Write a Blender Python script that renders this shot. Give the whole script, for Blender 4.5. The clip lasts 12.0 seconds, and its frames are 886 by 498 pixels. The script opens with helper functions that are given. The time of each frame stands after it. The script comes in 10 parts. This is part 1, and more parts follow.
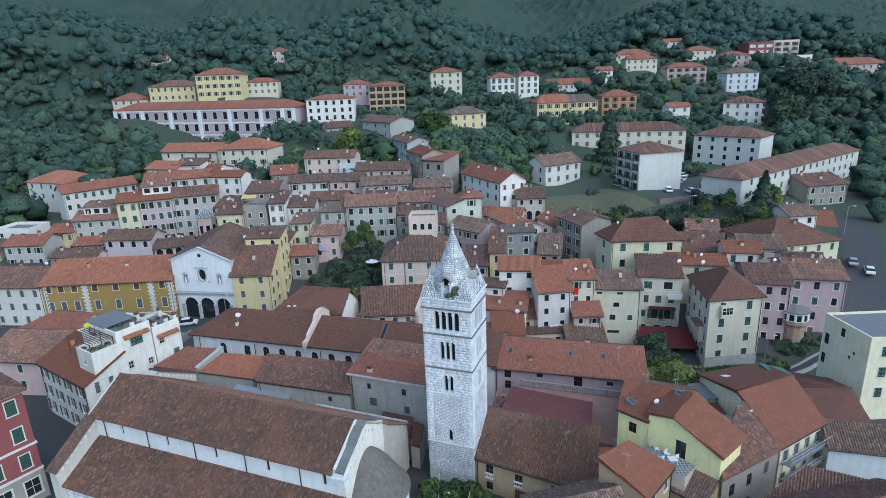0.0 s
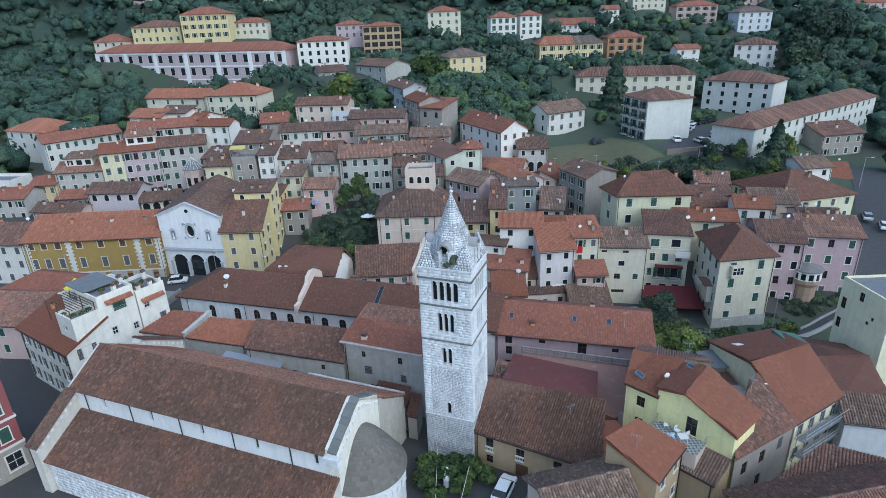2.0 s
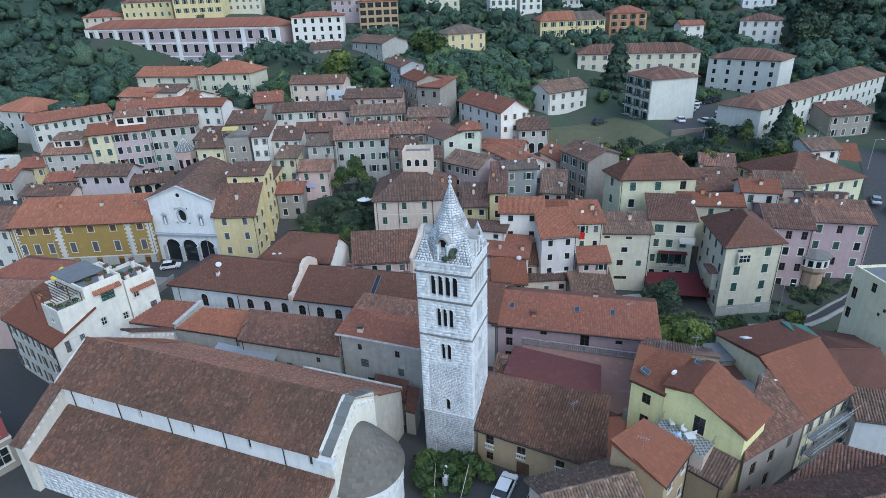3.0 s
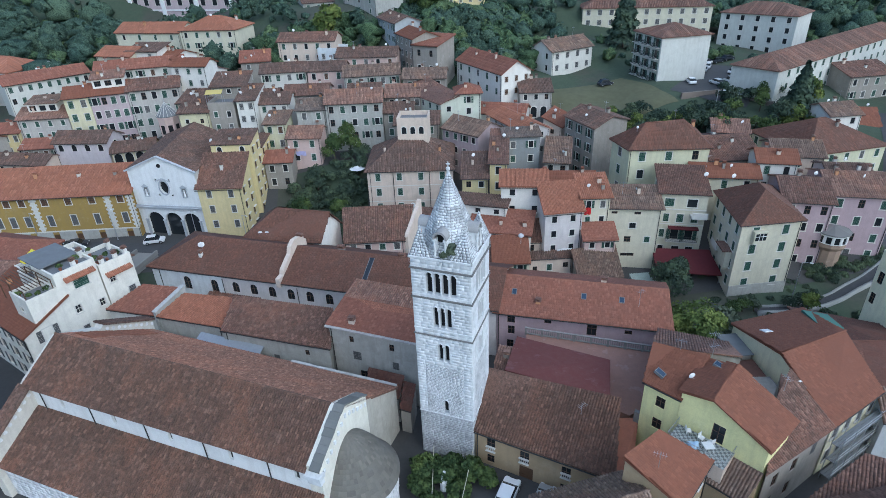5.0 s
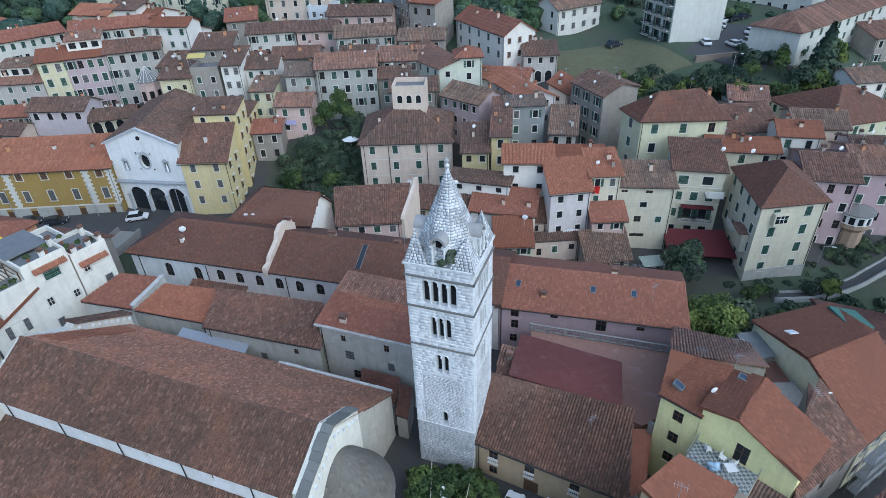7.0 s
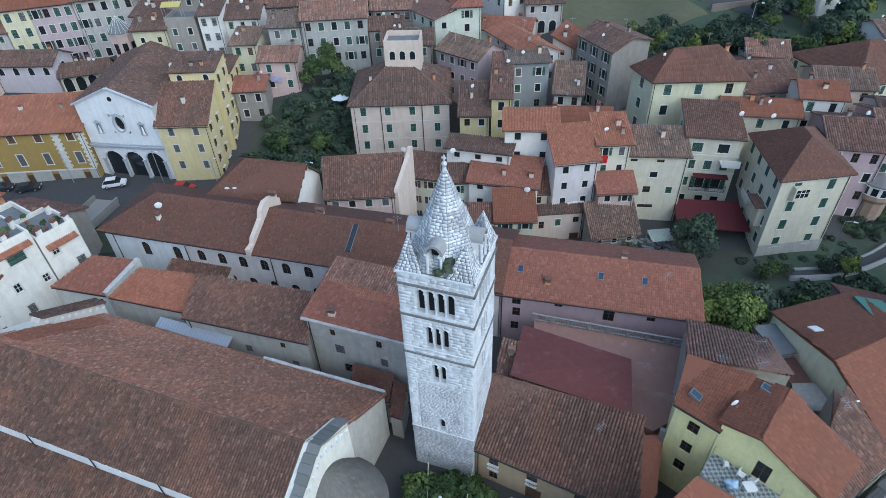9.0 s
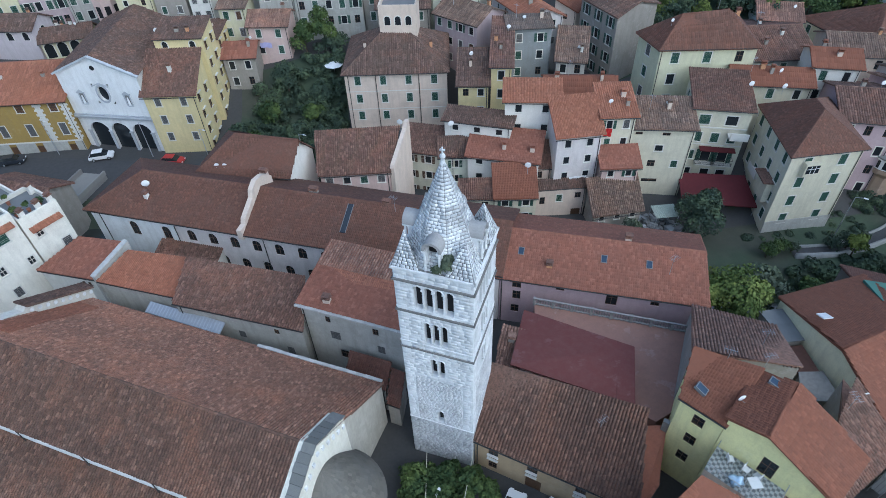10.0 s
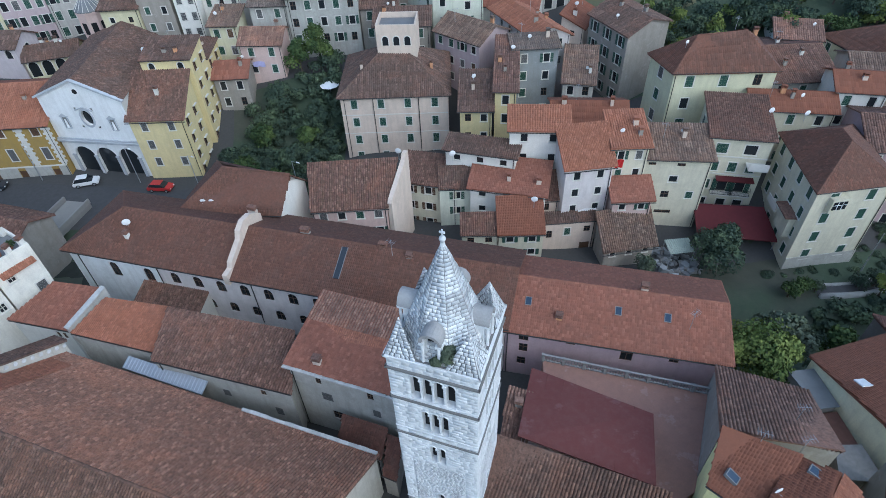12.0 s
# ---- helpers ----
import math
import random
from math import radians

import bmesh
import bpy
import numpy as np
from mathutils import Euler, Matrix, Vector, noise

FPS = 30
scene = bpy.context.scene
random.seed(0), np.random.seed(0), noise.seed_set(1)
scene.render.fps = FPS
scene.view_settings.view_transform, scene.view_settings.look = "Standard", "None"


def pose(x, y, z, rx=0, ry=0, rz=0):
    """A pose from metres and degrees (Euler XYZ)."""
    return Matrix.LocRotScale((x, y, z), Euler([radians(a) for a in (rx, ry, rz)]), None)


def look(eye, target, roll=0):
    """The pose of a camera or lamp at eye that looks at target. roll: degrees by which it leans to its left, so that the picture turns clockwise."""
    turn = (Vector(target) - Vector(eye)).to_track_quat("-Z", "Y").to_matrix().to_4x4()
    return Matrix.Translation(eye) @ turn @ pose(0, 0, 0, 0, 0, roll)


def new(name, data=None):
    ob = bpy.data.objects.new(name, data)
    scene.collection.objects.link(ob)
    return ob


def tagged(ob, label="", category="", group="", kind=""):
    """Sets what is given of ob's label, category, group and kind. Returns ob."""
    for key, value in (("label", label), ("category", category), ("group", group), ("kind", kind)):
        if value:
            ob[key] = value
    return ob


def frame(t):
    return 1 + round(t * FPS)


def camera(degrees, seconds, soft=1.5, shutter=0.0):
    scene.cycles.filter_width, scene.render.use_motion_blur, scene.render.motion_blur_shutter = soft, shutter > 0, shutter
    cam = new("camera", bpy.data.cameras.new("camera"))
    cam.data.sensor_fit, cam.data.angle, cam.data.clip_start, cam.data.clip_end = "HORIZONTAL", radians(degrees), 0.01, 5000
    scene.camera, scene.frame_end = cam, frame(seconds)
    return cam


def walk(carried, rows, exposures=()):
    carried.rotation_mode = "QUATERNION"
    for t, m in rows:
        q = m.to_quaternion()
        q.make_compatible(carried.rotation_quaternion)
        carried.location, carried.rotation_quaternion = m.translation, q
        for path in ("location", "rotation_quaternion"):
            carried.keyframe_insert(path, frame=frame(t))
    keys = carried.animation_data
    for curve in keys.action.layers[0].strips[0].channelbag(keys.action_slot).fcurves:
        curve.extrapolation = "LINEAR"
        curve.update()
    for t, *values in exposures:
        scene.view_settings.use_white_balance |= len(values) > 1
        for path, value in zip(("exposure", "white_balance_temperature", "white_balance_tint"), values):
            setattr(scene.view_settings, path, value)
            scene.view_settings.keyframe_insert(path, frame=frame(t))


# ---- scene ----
cam = camera(74.8, 12.0, 0.9)
PATH = [
    (0, (-5.062, -63.6, 49.151), (-4.942, -61.689, 48.574), -2.1),
    (0.5, (-4.954, -62.404, 49.258), (-4.835, -60.506, 48.639), -2.1),
    (1, (-4.805, -60.969, 49.342), (-4.688, -59.086, 48.678), -2.2),
    (1.5, (-4.674, -59.489, 49.444), (-4.559, -57.622, 48.734), -2.2),
    (2, (-4.579, -57.974, 49.627), (-4.464, -56.126, 48.872), -2.2),
    (2.5, (-4.475, -56.376, 49.802), (-4.36, -54.543, 49.01), -2.2),
    (3, (-4.358, -54.79, 49.959), (-4.242, -52.972, 49.133), -2.2),
    (3.2, (-4.338, -54.173, 50.035), (-4.222, -52.362, 49.196), -2.2),
    (5, (-3.766, -47.95, 50.669), (-3.652, -46.2, 49.707), -2.3),
    (5.5, (-3.608, -46.22, 50.824), (-3.495, -44.488, 49.83), -2.3),
    (6, (-3.416, -44.443, 51.034), (-3.305, -42.73, 50.007), -2.3),
    (6.5, (-3.27, -42.681, 51.188), (-3.16, -40.988, 50.128), -2.3),
    (7, (-3.121, -40.917, 51.333), (-3.014, -39.244, 50.242), -2.4),
    (8.8, (-2.55, -34.46, 51.96), (-2.448, -32.881, 50.737), -2.4),
    (9, (-2.496, -33.819, 52.021), (-2.392, -32.26, 50.773), -2.4),
    (9.5, (-2.352, -32.268, 52.175), (-2.251, -30.762, 50.863), -2.5),
    (10, (-2.22, -30.583, 52.433), (-2.12, -29.112, 51.082), -2.5),
    (10.5, (-2.042, -28.867, 52.532), (-1.944, -27.396, 51.181), -2.5),
    (11, (-1.888, -27.07, 52.718), (-1.79, -25.6, 51.366), -2.5),
    (11.5, (-1.67, -25.289, 52.859), (-1.574, -23.82, 51.506), -2.6),
    (12, (-1.425, -23.534, 53.048), (-1.331, -22.065, 51.695), -2.7),
]
walk(cam, [(t, look(eye, target, roll)) for t, eye, target, roll in PATH], exposures=[(0, -0.17, 5010, 2), (12, -0.17, 5020, 2)])
# ---- light: soft evening sky with a weak, very wide sun ----
world = bpy.data.worlds.new("sky")
scene.world = world
world.use_nodes = True
wn = world.node_tree
sky = wn.nodes.new("ShaderNodeTexSky")
sky.sky_type, sky.sun_disc = "NISHITA", False
sky.sun_elevation, sky.sun_rotation = radians(41), radians(146)
sky.air_density, sky.dust_density, sky.ozone_density = 1.1, 3.2, 1.0
wn.links.new(sky.outputs[0], wn.nodes["Background"].inputs[0])
wn.nodes["Background"].inputs[1].default_value = 0.19
sun = new("sun", bpy.data.lights.new("sun", "SUN"))
sun.data.energy, sun.data.angle, sun.data.color = 1.75, radians(140), (1.0, 0.97, 0.92)
sun.matrix_world = look((35, -52, 54), (0, 0, 0))
# ---- materials ----
def nodes(name):
    m = bpy.data.materials.new(name)
    m.use_nodes = True
    return m, m.node_tree, m.node_tree.nodes["Principled BSDF"]


def coords(nt, scale=1.0):
    g = nt.nodes.new("ShaderNodeNewGeometry")
    v = nt.nodes.new("ShaderNodeVectorMath")
    v.operation = "SCALE"
    v.inputs["Scale"].default_value = scale
    nt.links.new(g.outputs["Position"], v.inputs[0])
    return v.outputs[0]


def noise_tex(nt, scale, detail=4.0, rough=0.6, stretch=None):
    n = nt.nodes.new("ShaderNodeTexNoise")
    n.inputs["Scale"].default_value, n.inputs["Detail"].default_value, n.inputs["Roughness"].default_value = scale, detail, rough
    c = coords(nt)
    if stretch:
        m = nt.nodes.new("ShaderNodeVectorMath")
        m.operation = "MULTIPLY"
        m.inputs[1].default_value = stretch
        nt.links.new(c, m.inputs[0])
        c = m.outputs[0]
    nt.links.new(c, n.inputs["Vector"])
    return n.outputs["Fac"]


def ramp(nt, fac, stops):
    r = nt.nodes.new("ShaderNodeValToRGB")
    while len(r.color_ramp.elements) < len(stops):
        r.color_ramp.elements.new(0.5)
    for el, (p, c) in zip(r.color_ramp.elements, stops):
        el.position, el.color = p, (*c, 1)
    nt.links.new(fac, r.inputs[0])
    return r.outputs[0]


def mixc(nt, fac, a, b, mode="MIX"):
    m = nt.nodes.new("ShaderNodeMix")
    m.data_type, m.blend_type = "RGBA", mode
    for sock, val in ((m.inputs[0], fac), (m.inputs[6], a), (m.inputs[7], b)):
        if isinstance(val, (int, float)):
            sock.default_value = val
        elif isinstance(val, tuple):
            sock.default_value = (*val, 1)
        else:
            nt.links.new(val, sock)
    return m.outputs[2]


def bump(nt, bsdf, height, strength=0.3, dist=0.02):
    b = nt.nodes.new("ShaderNodeBump")
    b.inputs["Strength"].default_value, b.inputs["Distance"].default_value = strength, dist
    nt.links.new(height, b.inputs["Height"])
    nt.links.new(b.outputs[0], bsdf.inputs["Normal"])


def shade(c, k):
    return tuple(min(1.0, v * k) for v in c)


MATS = {}


def plaster(name, col, stain=0.5, grime=(0.16, 0.14, 0.11)):
    """Painted render: broad fading, rain streaks and fine grain."""
    if name in MATS:
        return MATS[name]
    m, nt, b = nodes(name)
    base = mixc(nt, noise_tex(nt, 0.25, 3), shade(col, 0.86), shade(col, 1.06))
    streak = ramp(nt, noise_tex(nt, 1.0, 5, 0.65, (1.6, 1.6, 0.22)), ((0.45, (0, 0, 0)), (0.75, (1, 1, 1))))
    k = nt.nodes.new("ShaderNodeMath")
    k.operation = "MULTIPLY"
    k.inputs[1].default_value = stain
    nt.links.new(streak, k.inputs[0])
    base = mixc(nt, k.outputs[0], base, shade(tuple((a + 2 * g) / 3 for a, g in zip(col, grime)), 1.0))
    worn = ramp(nt, noise_tex(nt, 0.8, 6, 0.72), ((0.46, (0, 0, 0)), (0.62, (stain * 0.6,) * 3)))
    base = mixc(nt, worn, base, shade(tuple((a + g) / 2 for a, g in zip(col, grime)), 0.95))
    damp = ramp(nt, noise_tex(nt, 0.32, 7, 0.78), ((0.5, (0, 0, 0)), (0.63, (stain * 0.62,) * 3)))
    base = mixc(nt, damp, base, shade(tuple((2 * a + g) / 3 for a, g in zip(col, grime)), 0.66))
    bare = ramp(nt, noise_tex(nt, 0.55, 5, 0.7), ((0.58, (0, 0, 0)), (0.64, (stain * 0.5,) * 3)))
    base = mixc(nt, bare, base, shade(tuple((2 * a + 0.6) / 3 for a in col), 1.08))
    fine = noise_tex(nt, 9, 4)
    base = mixc(nt, 0.4, base, mixc(nt, fine, shade(col, 0.6), shade(col, 1.25)))
    nt.links.new(base, b.inputs["Base Color"])
    b.inputs["Roughness"].default_value = 0.9
    bump(nt, b, fine, 0.25, 0.02)
    MATS[name] = m
    return m


def tilemat(name, cols, lichen=0.35, rough=0.85, mottle=1.0):
    """Clay tiles: each tile its own tone, with grey lichen in patches."""
    if name in MATS:
        return MATS[name]
    m, nt, b = nodes(name)
    g = nt.nodes.new("ShaderNodeNewGeometry")
    n = len(cols)
    tone = ramp(nt, g.outputs["Random Per Island"], [(i / max(1, n - 1), shade(c, 1 + mottle * (-0.5, 0.08, -0.23, 0.64)[i % 4])) for i, c in enumerate(cols)])
    patch = noise_tex(nt, 0.45, 5, 0.65)
    k = ramp(nt, patch, ((0.4, (0, 0, 0)), (0.72, (lichen, lichen, lichen))))
    tone = mixc(nt, k, tone, (0.10, 0.09, 0.078))
    fine = noise_tex(nt, 14, 3)
    tone = mixc(nt, 0.25, tone, mixc(nt, fine, shade(cols[0], 0.4), shade(cols[-1], 1.4)))
    warm = ramp(nt, noise_tex(nt, 0.22, 4, 0.7), ((0.48, (0, 0, 0)), (0.66, (0.5 * mottle,) * 3)))
    tone = mixc(nt, warm, tone, (min(1, cols[-1][0] * 1.45), cols[-1][1] * 1.12, cols[-1][2] * 0.92))
    pale = ramp(nt, noise_tex(nt, 1.1, 6, 0.8), ((0.53, (0, 0, 0)), (0.7, (0.6 * mottle,) * 3)))
    tone = mixc(nt, pale, tone, mixc(nt, 0.5, shade(cols[-1], 1.3), (0.27, 0.22, 0.18)))
    spots = ramp(nt, noise_tex(nt, 3.2, 5, 0.8), ((0.44, (0, 0, 0)), (0.52, (0.3 * mottle,) * 3), (0.66, (0.85 * mottle,) * 3)))
    tone = mixc(nt, spots, tone, shade(cols[0], 0.42))
    broad = noise_tex(nt, 0.12, 2)
    tone = mixc(nt, 0.15, tone, mixc(nt, broad, shade(cols[0], 0.7), shade(cols[-1], 1.1)))
    nt.links.new(tone, b.inputs["Base Color"])
    b.inputs["Roughness"].default_value = rough
    bump(nt, b, fine, 0.3, 0.02)
    MATS[name] = m
    return m


def simple(name, col, rough=0.6, metal=0.0, var=0.12, scale=6.0, spec=0.4):
    if name in MATS:
        return MATS[name]
    m, nt, b = nodes(name)
    f = noise_tex(nt, scale, 4)
    nt.links.new(mixc(nt, f, shade(col, 1 - var), shade(col, 1 + var)), b.inputs["Base Color"])
    b.inputs["Roughness"].default_value, b.inputs["Metallic"].default_value = rough, metal
    b.inputs["Specular IOR Level"].default_value = spec
    MATS[name] = m
    return m


def stonemat(name, cols, scale=1.2, rough=0.9, grime=0.35):
    """Stone blocks: a tone for each block, blotches and rain grime."""
    if name in MATS:
        return MATS[name]
    m, nt, b = nodes(name)
    g = nt.nodes.new("ShaderNodeNewGeometry")
    n = len(cols)
    oi = nt.nodes.new("ShaderNodeObjectInfo")
    add, fr = nt.nodes.new("ShaderNodeMath"), nt.nodes.new("ShaderNodeMath")
    add.operation, fr.operation = "ADD", "FRACT"
    nt.links.new(g.outputs["Random Per Island"], add.inputs[0])
    nt.links.new(oi.outputs["Random"], add.inputs[1])
    nt.links.new(add.outputs[0], fr.inputs[0])
    tone = ramp(nt, fr.outputs[0], [(i / max(1, n - 1), c) for i, c in enumerate(cols)])
    blot = ramp(nt, noise_tex(nt, scale, 6, 0.7), ((0.42, (0, 0, 0)), (0.7, (grime,) * 3)))
    tone = mixc(nt, blot, tone, (0.16, 0.16, 0.16))
    fine = noise_tex(nt, 16, 4)
    tone = mixc(nt, 0.3, tone, mixc(nt, fine, shade(cols[0], 0.6), shade(cols[-1], 1.2)))
    nt.links.new(tone, b.inputs["Base Color"])
    b.inputs["Roughness"].default_value = rough
    bump(nt, b, fine, 0.4, 0.03)
    MATS[name] = m
    return m


WALLS = {
    "cream": (0.66, 0.62, 0.475), "white": (0.77, 0.74, 0.68), "pink": (0.63, 0.47, 0.42), "yellow": (0.70, 0.59, 0.31),
    "lemon": (0.90, 0.82, 0.40), "ochre": (0.36, 0.245, 0.065), "grey": (0.46, 0.45, 0.41), "mauve": (0.48, 0.36, 0.38),
    "stone": (0.34, 0.31, 0.27), "dimstone": (0.20, 0.165, 0.14), "palecream": (0.82, 0.76, 0.53), "blue": (0.42, 0.45, 0.47), "red": (0.25, 0.07, 0.07), "orange": (0.58, 0.30, 0.15),
    "palegreen": (0.63, 0.61, 0.42), "offwhite": (0.66, 0.64, 0.58), "brown": (0.43, 0.32, 0.19), "lilac": (0.58, 0.52, 0.53), "pinkwhite": (0.68, 0.63, 0.61),
    "pale": (0.62, 0.62, 0.57), "warmwhite": (0.82, 0.78, 0.69), "mint": (0.68, 0.70, 0.58), "dustpink": (0.50, 0.40, 0.41), "paleyellow": (0.66, 0.61, 0.40), "greybeige": (0.50, 0.47, 0.43), "bluegrey": (0.27, 0.29, 0.30), "buff": (0.68, 0.56, 0.46), "skyblue": (0.66, 0.69, 0.71),
}


def wall_mat(k):
    return plaster("plaster_" + k, WALLS[k], {"stone": 0.9, "dimstone": 0.9, "grey": 0.95, "bluegrey": 0.9, "greybeige": 0.7, "white": 0.35, "offwhite": 0.4}.get(k, 0.5))


ROOFS = {
    "old": [(0.093, 0.058, 0.044), (0.144, 0.085, 0.063), (0.117, 0.070, 0.053), (0.187, 0.117, 0.089)],
    "red": [(0.188, 0.073, 0.044), (0.255, 0.097, 0.059), (0.221, 0.085, 0.052), (0.293, 0.123, 0.079)],
    "orange": [(0.259, 0.103, 0.057), (0.337, 0.134, 0.074), (0.298, 0.119, 0.066), (0.386, 0.169, 0.103)],
    "brown": [(0.125, 0.070, 0.050), (0.181, 0.095, 0.068), (0.153, 0.082, 0.059), (0.228, 0.130, 0.096)],
    "bleached": [(0.126, 0.081, 0.061), (0.197, 0.128, 0.094), (0.159, 0.099, 0.073), (0.264, 0.187, 0.140)],
    "smooth": [(0.164, 0.059, 0.032), (0.199, 0.073, 0.038), (0.179, 0.066, 0.034), (0.222, 0.085, 0.046)],
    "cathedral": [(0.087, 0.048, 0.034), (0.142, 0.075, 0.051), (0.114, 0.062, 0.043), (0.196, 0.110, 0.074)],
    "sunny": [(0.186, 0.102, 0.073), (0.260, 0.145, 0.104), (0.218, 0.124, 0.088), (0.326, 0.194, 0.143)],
    # north nave slope: missing light is made up by brighter tile colours
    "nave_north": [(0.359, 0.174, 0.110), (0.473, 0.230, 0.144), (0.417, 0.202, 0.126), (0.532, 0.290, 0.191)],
    "grey": [(0.123, 0.096, 0.081), (0.170, 0.129, 0.106), (0.147, 0.113, 0.093), (0.213, 0.166, 0.137)],
    "darkred": [(0.090, 0.036, 0.023), (0.118, 0.047, 0.030), (0.103, 0.041, 0.027), (0.140, 0.060, 0.040)],
    "rust": [(0.111, 0.049, 0.030), (0.139, 0.060, 0.037), (0.124, 0.054, 0.034), (0.161, 0.076, 0.049)],
}


def roof_mat(k):
    return tilemat("tiles_" + k, ROOFS[k], {"old": 0.55, "grey": 0.6, "orange": 0.15, "red": 0.2, "smooth": 0.12}.get(k, 0.35), mottle={"smooth": 0.22, "darkred": 0.45, "rust": 0.5, "red": 0.32, "orange": 0.4}.get(k, 1.0))


M_GLASS = simple("window_glass", (0.02, 0.024, 0.028), 0.12, 0, 0.2, 2.0, 0.5)
M_SHUT = {"g": simple("shutter_green", (0.03, 0.075, 0.055), 0.6), "b": simple("shutter_brown", (0.09, 0.05, 0.03), 0.6),
          "d": simple("shutter_grey", (0.10, 0.10, 0.10), 0.6), "w": simple("shutter_white", (0.6, 0.6, 0.58), 0.6)}
M_TRIM = simple("window_surround_stone", (0.62, 0.60, 0.55), 0.85, 0, 0.1, 4)
M_COPING = stonemat("weathered_coping_stone", [(0.42, 0.41, 0.385), (0.58, 0.57, 0.54), (0.49, 0.48, 0.455)], 1.5, 0.9, 0.5)
M_SASH = simple("window_sash_paint", (0.55, 0.52, 0.46), 0.6)
M_WOOD = simple("door_wood", (0.10, 0.055, 0.03), 0.6, 0, 0.25, 8)
M_IRON = simple("iron_railing", (0.05, 0.05, 0.05), 0.5, 0.6)
M_MARBLE = stonemat("white_marble", [(0.73, 0.74, 0.745), (0.81, 0.815, 0.82), (0.76, 0.77, 0.775), (0.83, 0.83, 0.83), (0.78, 0.785, 0.79)], 0.9, 0.85, 0.5)
M_SPIRE = stonemat("spire_stone", [(0.34, 0.35, 0.37), (0.86, 0.87, 0.87), (0.52, 0.54, 0.56), (0.92, 0.92, 0.91), (0.70, 0.71, 0.73), (0.89, 0.89, 0.89)], 0.6, 0.85, 0.95)
M_GREYSTONE = stonemat("grey_church_stone", [(0.40, 0.42, 0.45), (0.50, 0.52, 0.54)], 1.5, 0.9, 0.4)
M_RUBBLE = stonemat("grey_rubble_stone", [(0.52, 0.53, 0.54), (0.76, 0.76, 0.76), (0.62, 0.63, 0.64), (0.82, 0.82, 0.81), (0.68, 0.68, 0.69)], 0.5, 0.95, 0.6)
M_LOWSTONE = stonemat("stained_grey_stone", [(0.40, 0.41, 0.42), (0.54, 0.55, 0.56), (0.46, 0.47, 0.48), (0.60, 0.60, 0.60)], 0.45, 0.95, 0.8)
M_MORTAR = simple("pale_mortar", (0.66, 0.67, 0.68), 0.95, 0, 0.2, 3)
M_SLATE = stonemat("grey_stone_slab", [(0.15, 0.145, 0.14), (0.21, 0.205, 0.195), (0.18, 0.175, 0.165)], 0.8, 0.9, 0.4)
M_JOINT = simple("dark_stone_joint", (0.17, 0.17, 0.175), 0.95, 0, 0.25, 3)
M_LEADEN = stonemat("mossy_grey_slab", [(0.13, 0.13, 0.12), (0.20, 0.20, 0.185), (0.27, 0.265, 0.25), (0.155, 0.155, 0.14)], 2.6, 0.95, 0.7)
M_STUCCO = plaster("white_church_plaster", (0.80, 0.80, 0.79), 0.42)
M_METAL = simple("galvanised_metal", (0.45, 0.46, 0.48), 0.45, 0.7, 0.15, 3)
M_WHITE = simple("white_plastic", (0.75, 0.75, 0.75), 0.5)
# near-black colour that stands for the shade inside openings
M_INNER_SHADE = simple("painted_inner_shade", (0.012, 0.012, 0.014), 0.95)
M_ASPHALT = simple("asphalt", (0.06, 0.06, 0.062), 0.9, 0, 0.3, 1.5)
M_SHEET = simple("grey_sheet", (0.17, 0.175, 0.18), 0.7, 0, 0.25, 1.0)
# ---- building helpers ----
def part(name, bm, material, parent=None, label="", kind=""):
    me = bpy.data.meshes.new(name)
    bm.to_mesh(me)
    bm.free()
    me.materials.append(material)
    ob = new(name, me)
    ob.parent = parent
    return tagged(ob, label, kind=kind)


def part_np(name, verts, faces, material, parent=None, label="", kind="", smooth=False):
    """A mesh part out of arrays of places and of quads."""
    me = bpy.data.meshes.new(name)
    verts, faces = np.asarray(verts, np.float32), np.asarray(faces, np.int32)
    me.vertices.add(len(verts))
    me.vertices.foreach_set("co", verts.ravel())
    me.loops.add(faces.size)
    me.loops.foreach_set("vertex_index", faces.ravel())
    me.polygons.add(len(faces))
    me.polygons.foreach_set("loop_start", np.arange(0, faces.size, faces.shape[1], dtype=np.int32))
    me.update(calc_edges=True)
    if smooth:
        me.polygons.foreach_set("use_smooth", np.ones(len(faces), bool))
    me.materials.append(material)
    ob = new(name, me)
    ob.parent = parent
    return tagged(ob, label, kind=kind)


def mesh_ob(name, me, parent, m, label=""):
    ob = new(name, me)
    ob.parent = parent
    ob.matrix_basis = m
    return tagged(ob, label)


def thing(name, place, label, category, group="", kind=""):
    ob = new(name)
    ob.location = place
    ob.empty_display_size = 0.5
    return tagged(ob, label, category, group, kind)


def quad(bm, *ps):
    return bm.faces.new([bm.verts.new(p) for p in ps])


def box(bm, x0, y0, z0, x1, y1, z1, m=None):
    vs = [bm.verts.new((x, y, z)) for z in (z0, z1) for x, y in ((x0, y0), (x1, y0), (x1, y1), (x0, y1))]
    if m is not None:
        for v in vs:
            v.co = m @ v.co
    for f in ((3, 2, 1, 0), (4, 5, 6, 7), (0, 1, 5, 4), (1, 2, 6, 5), (2, 3, 7, 6), (3, 0, 4, 7)):
        bm.faces.new([vs[i] for i in f])
    return vs


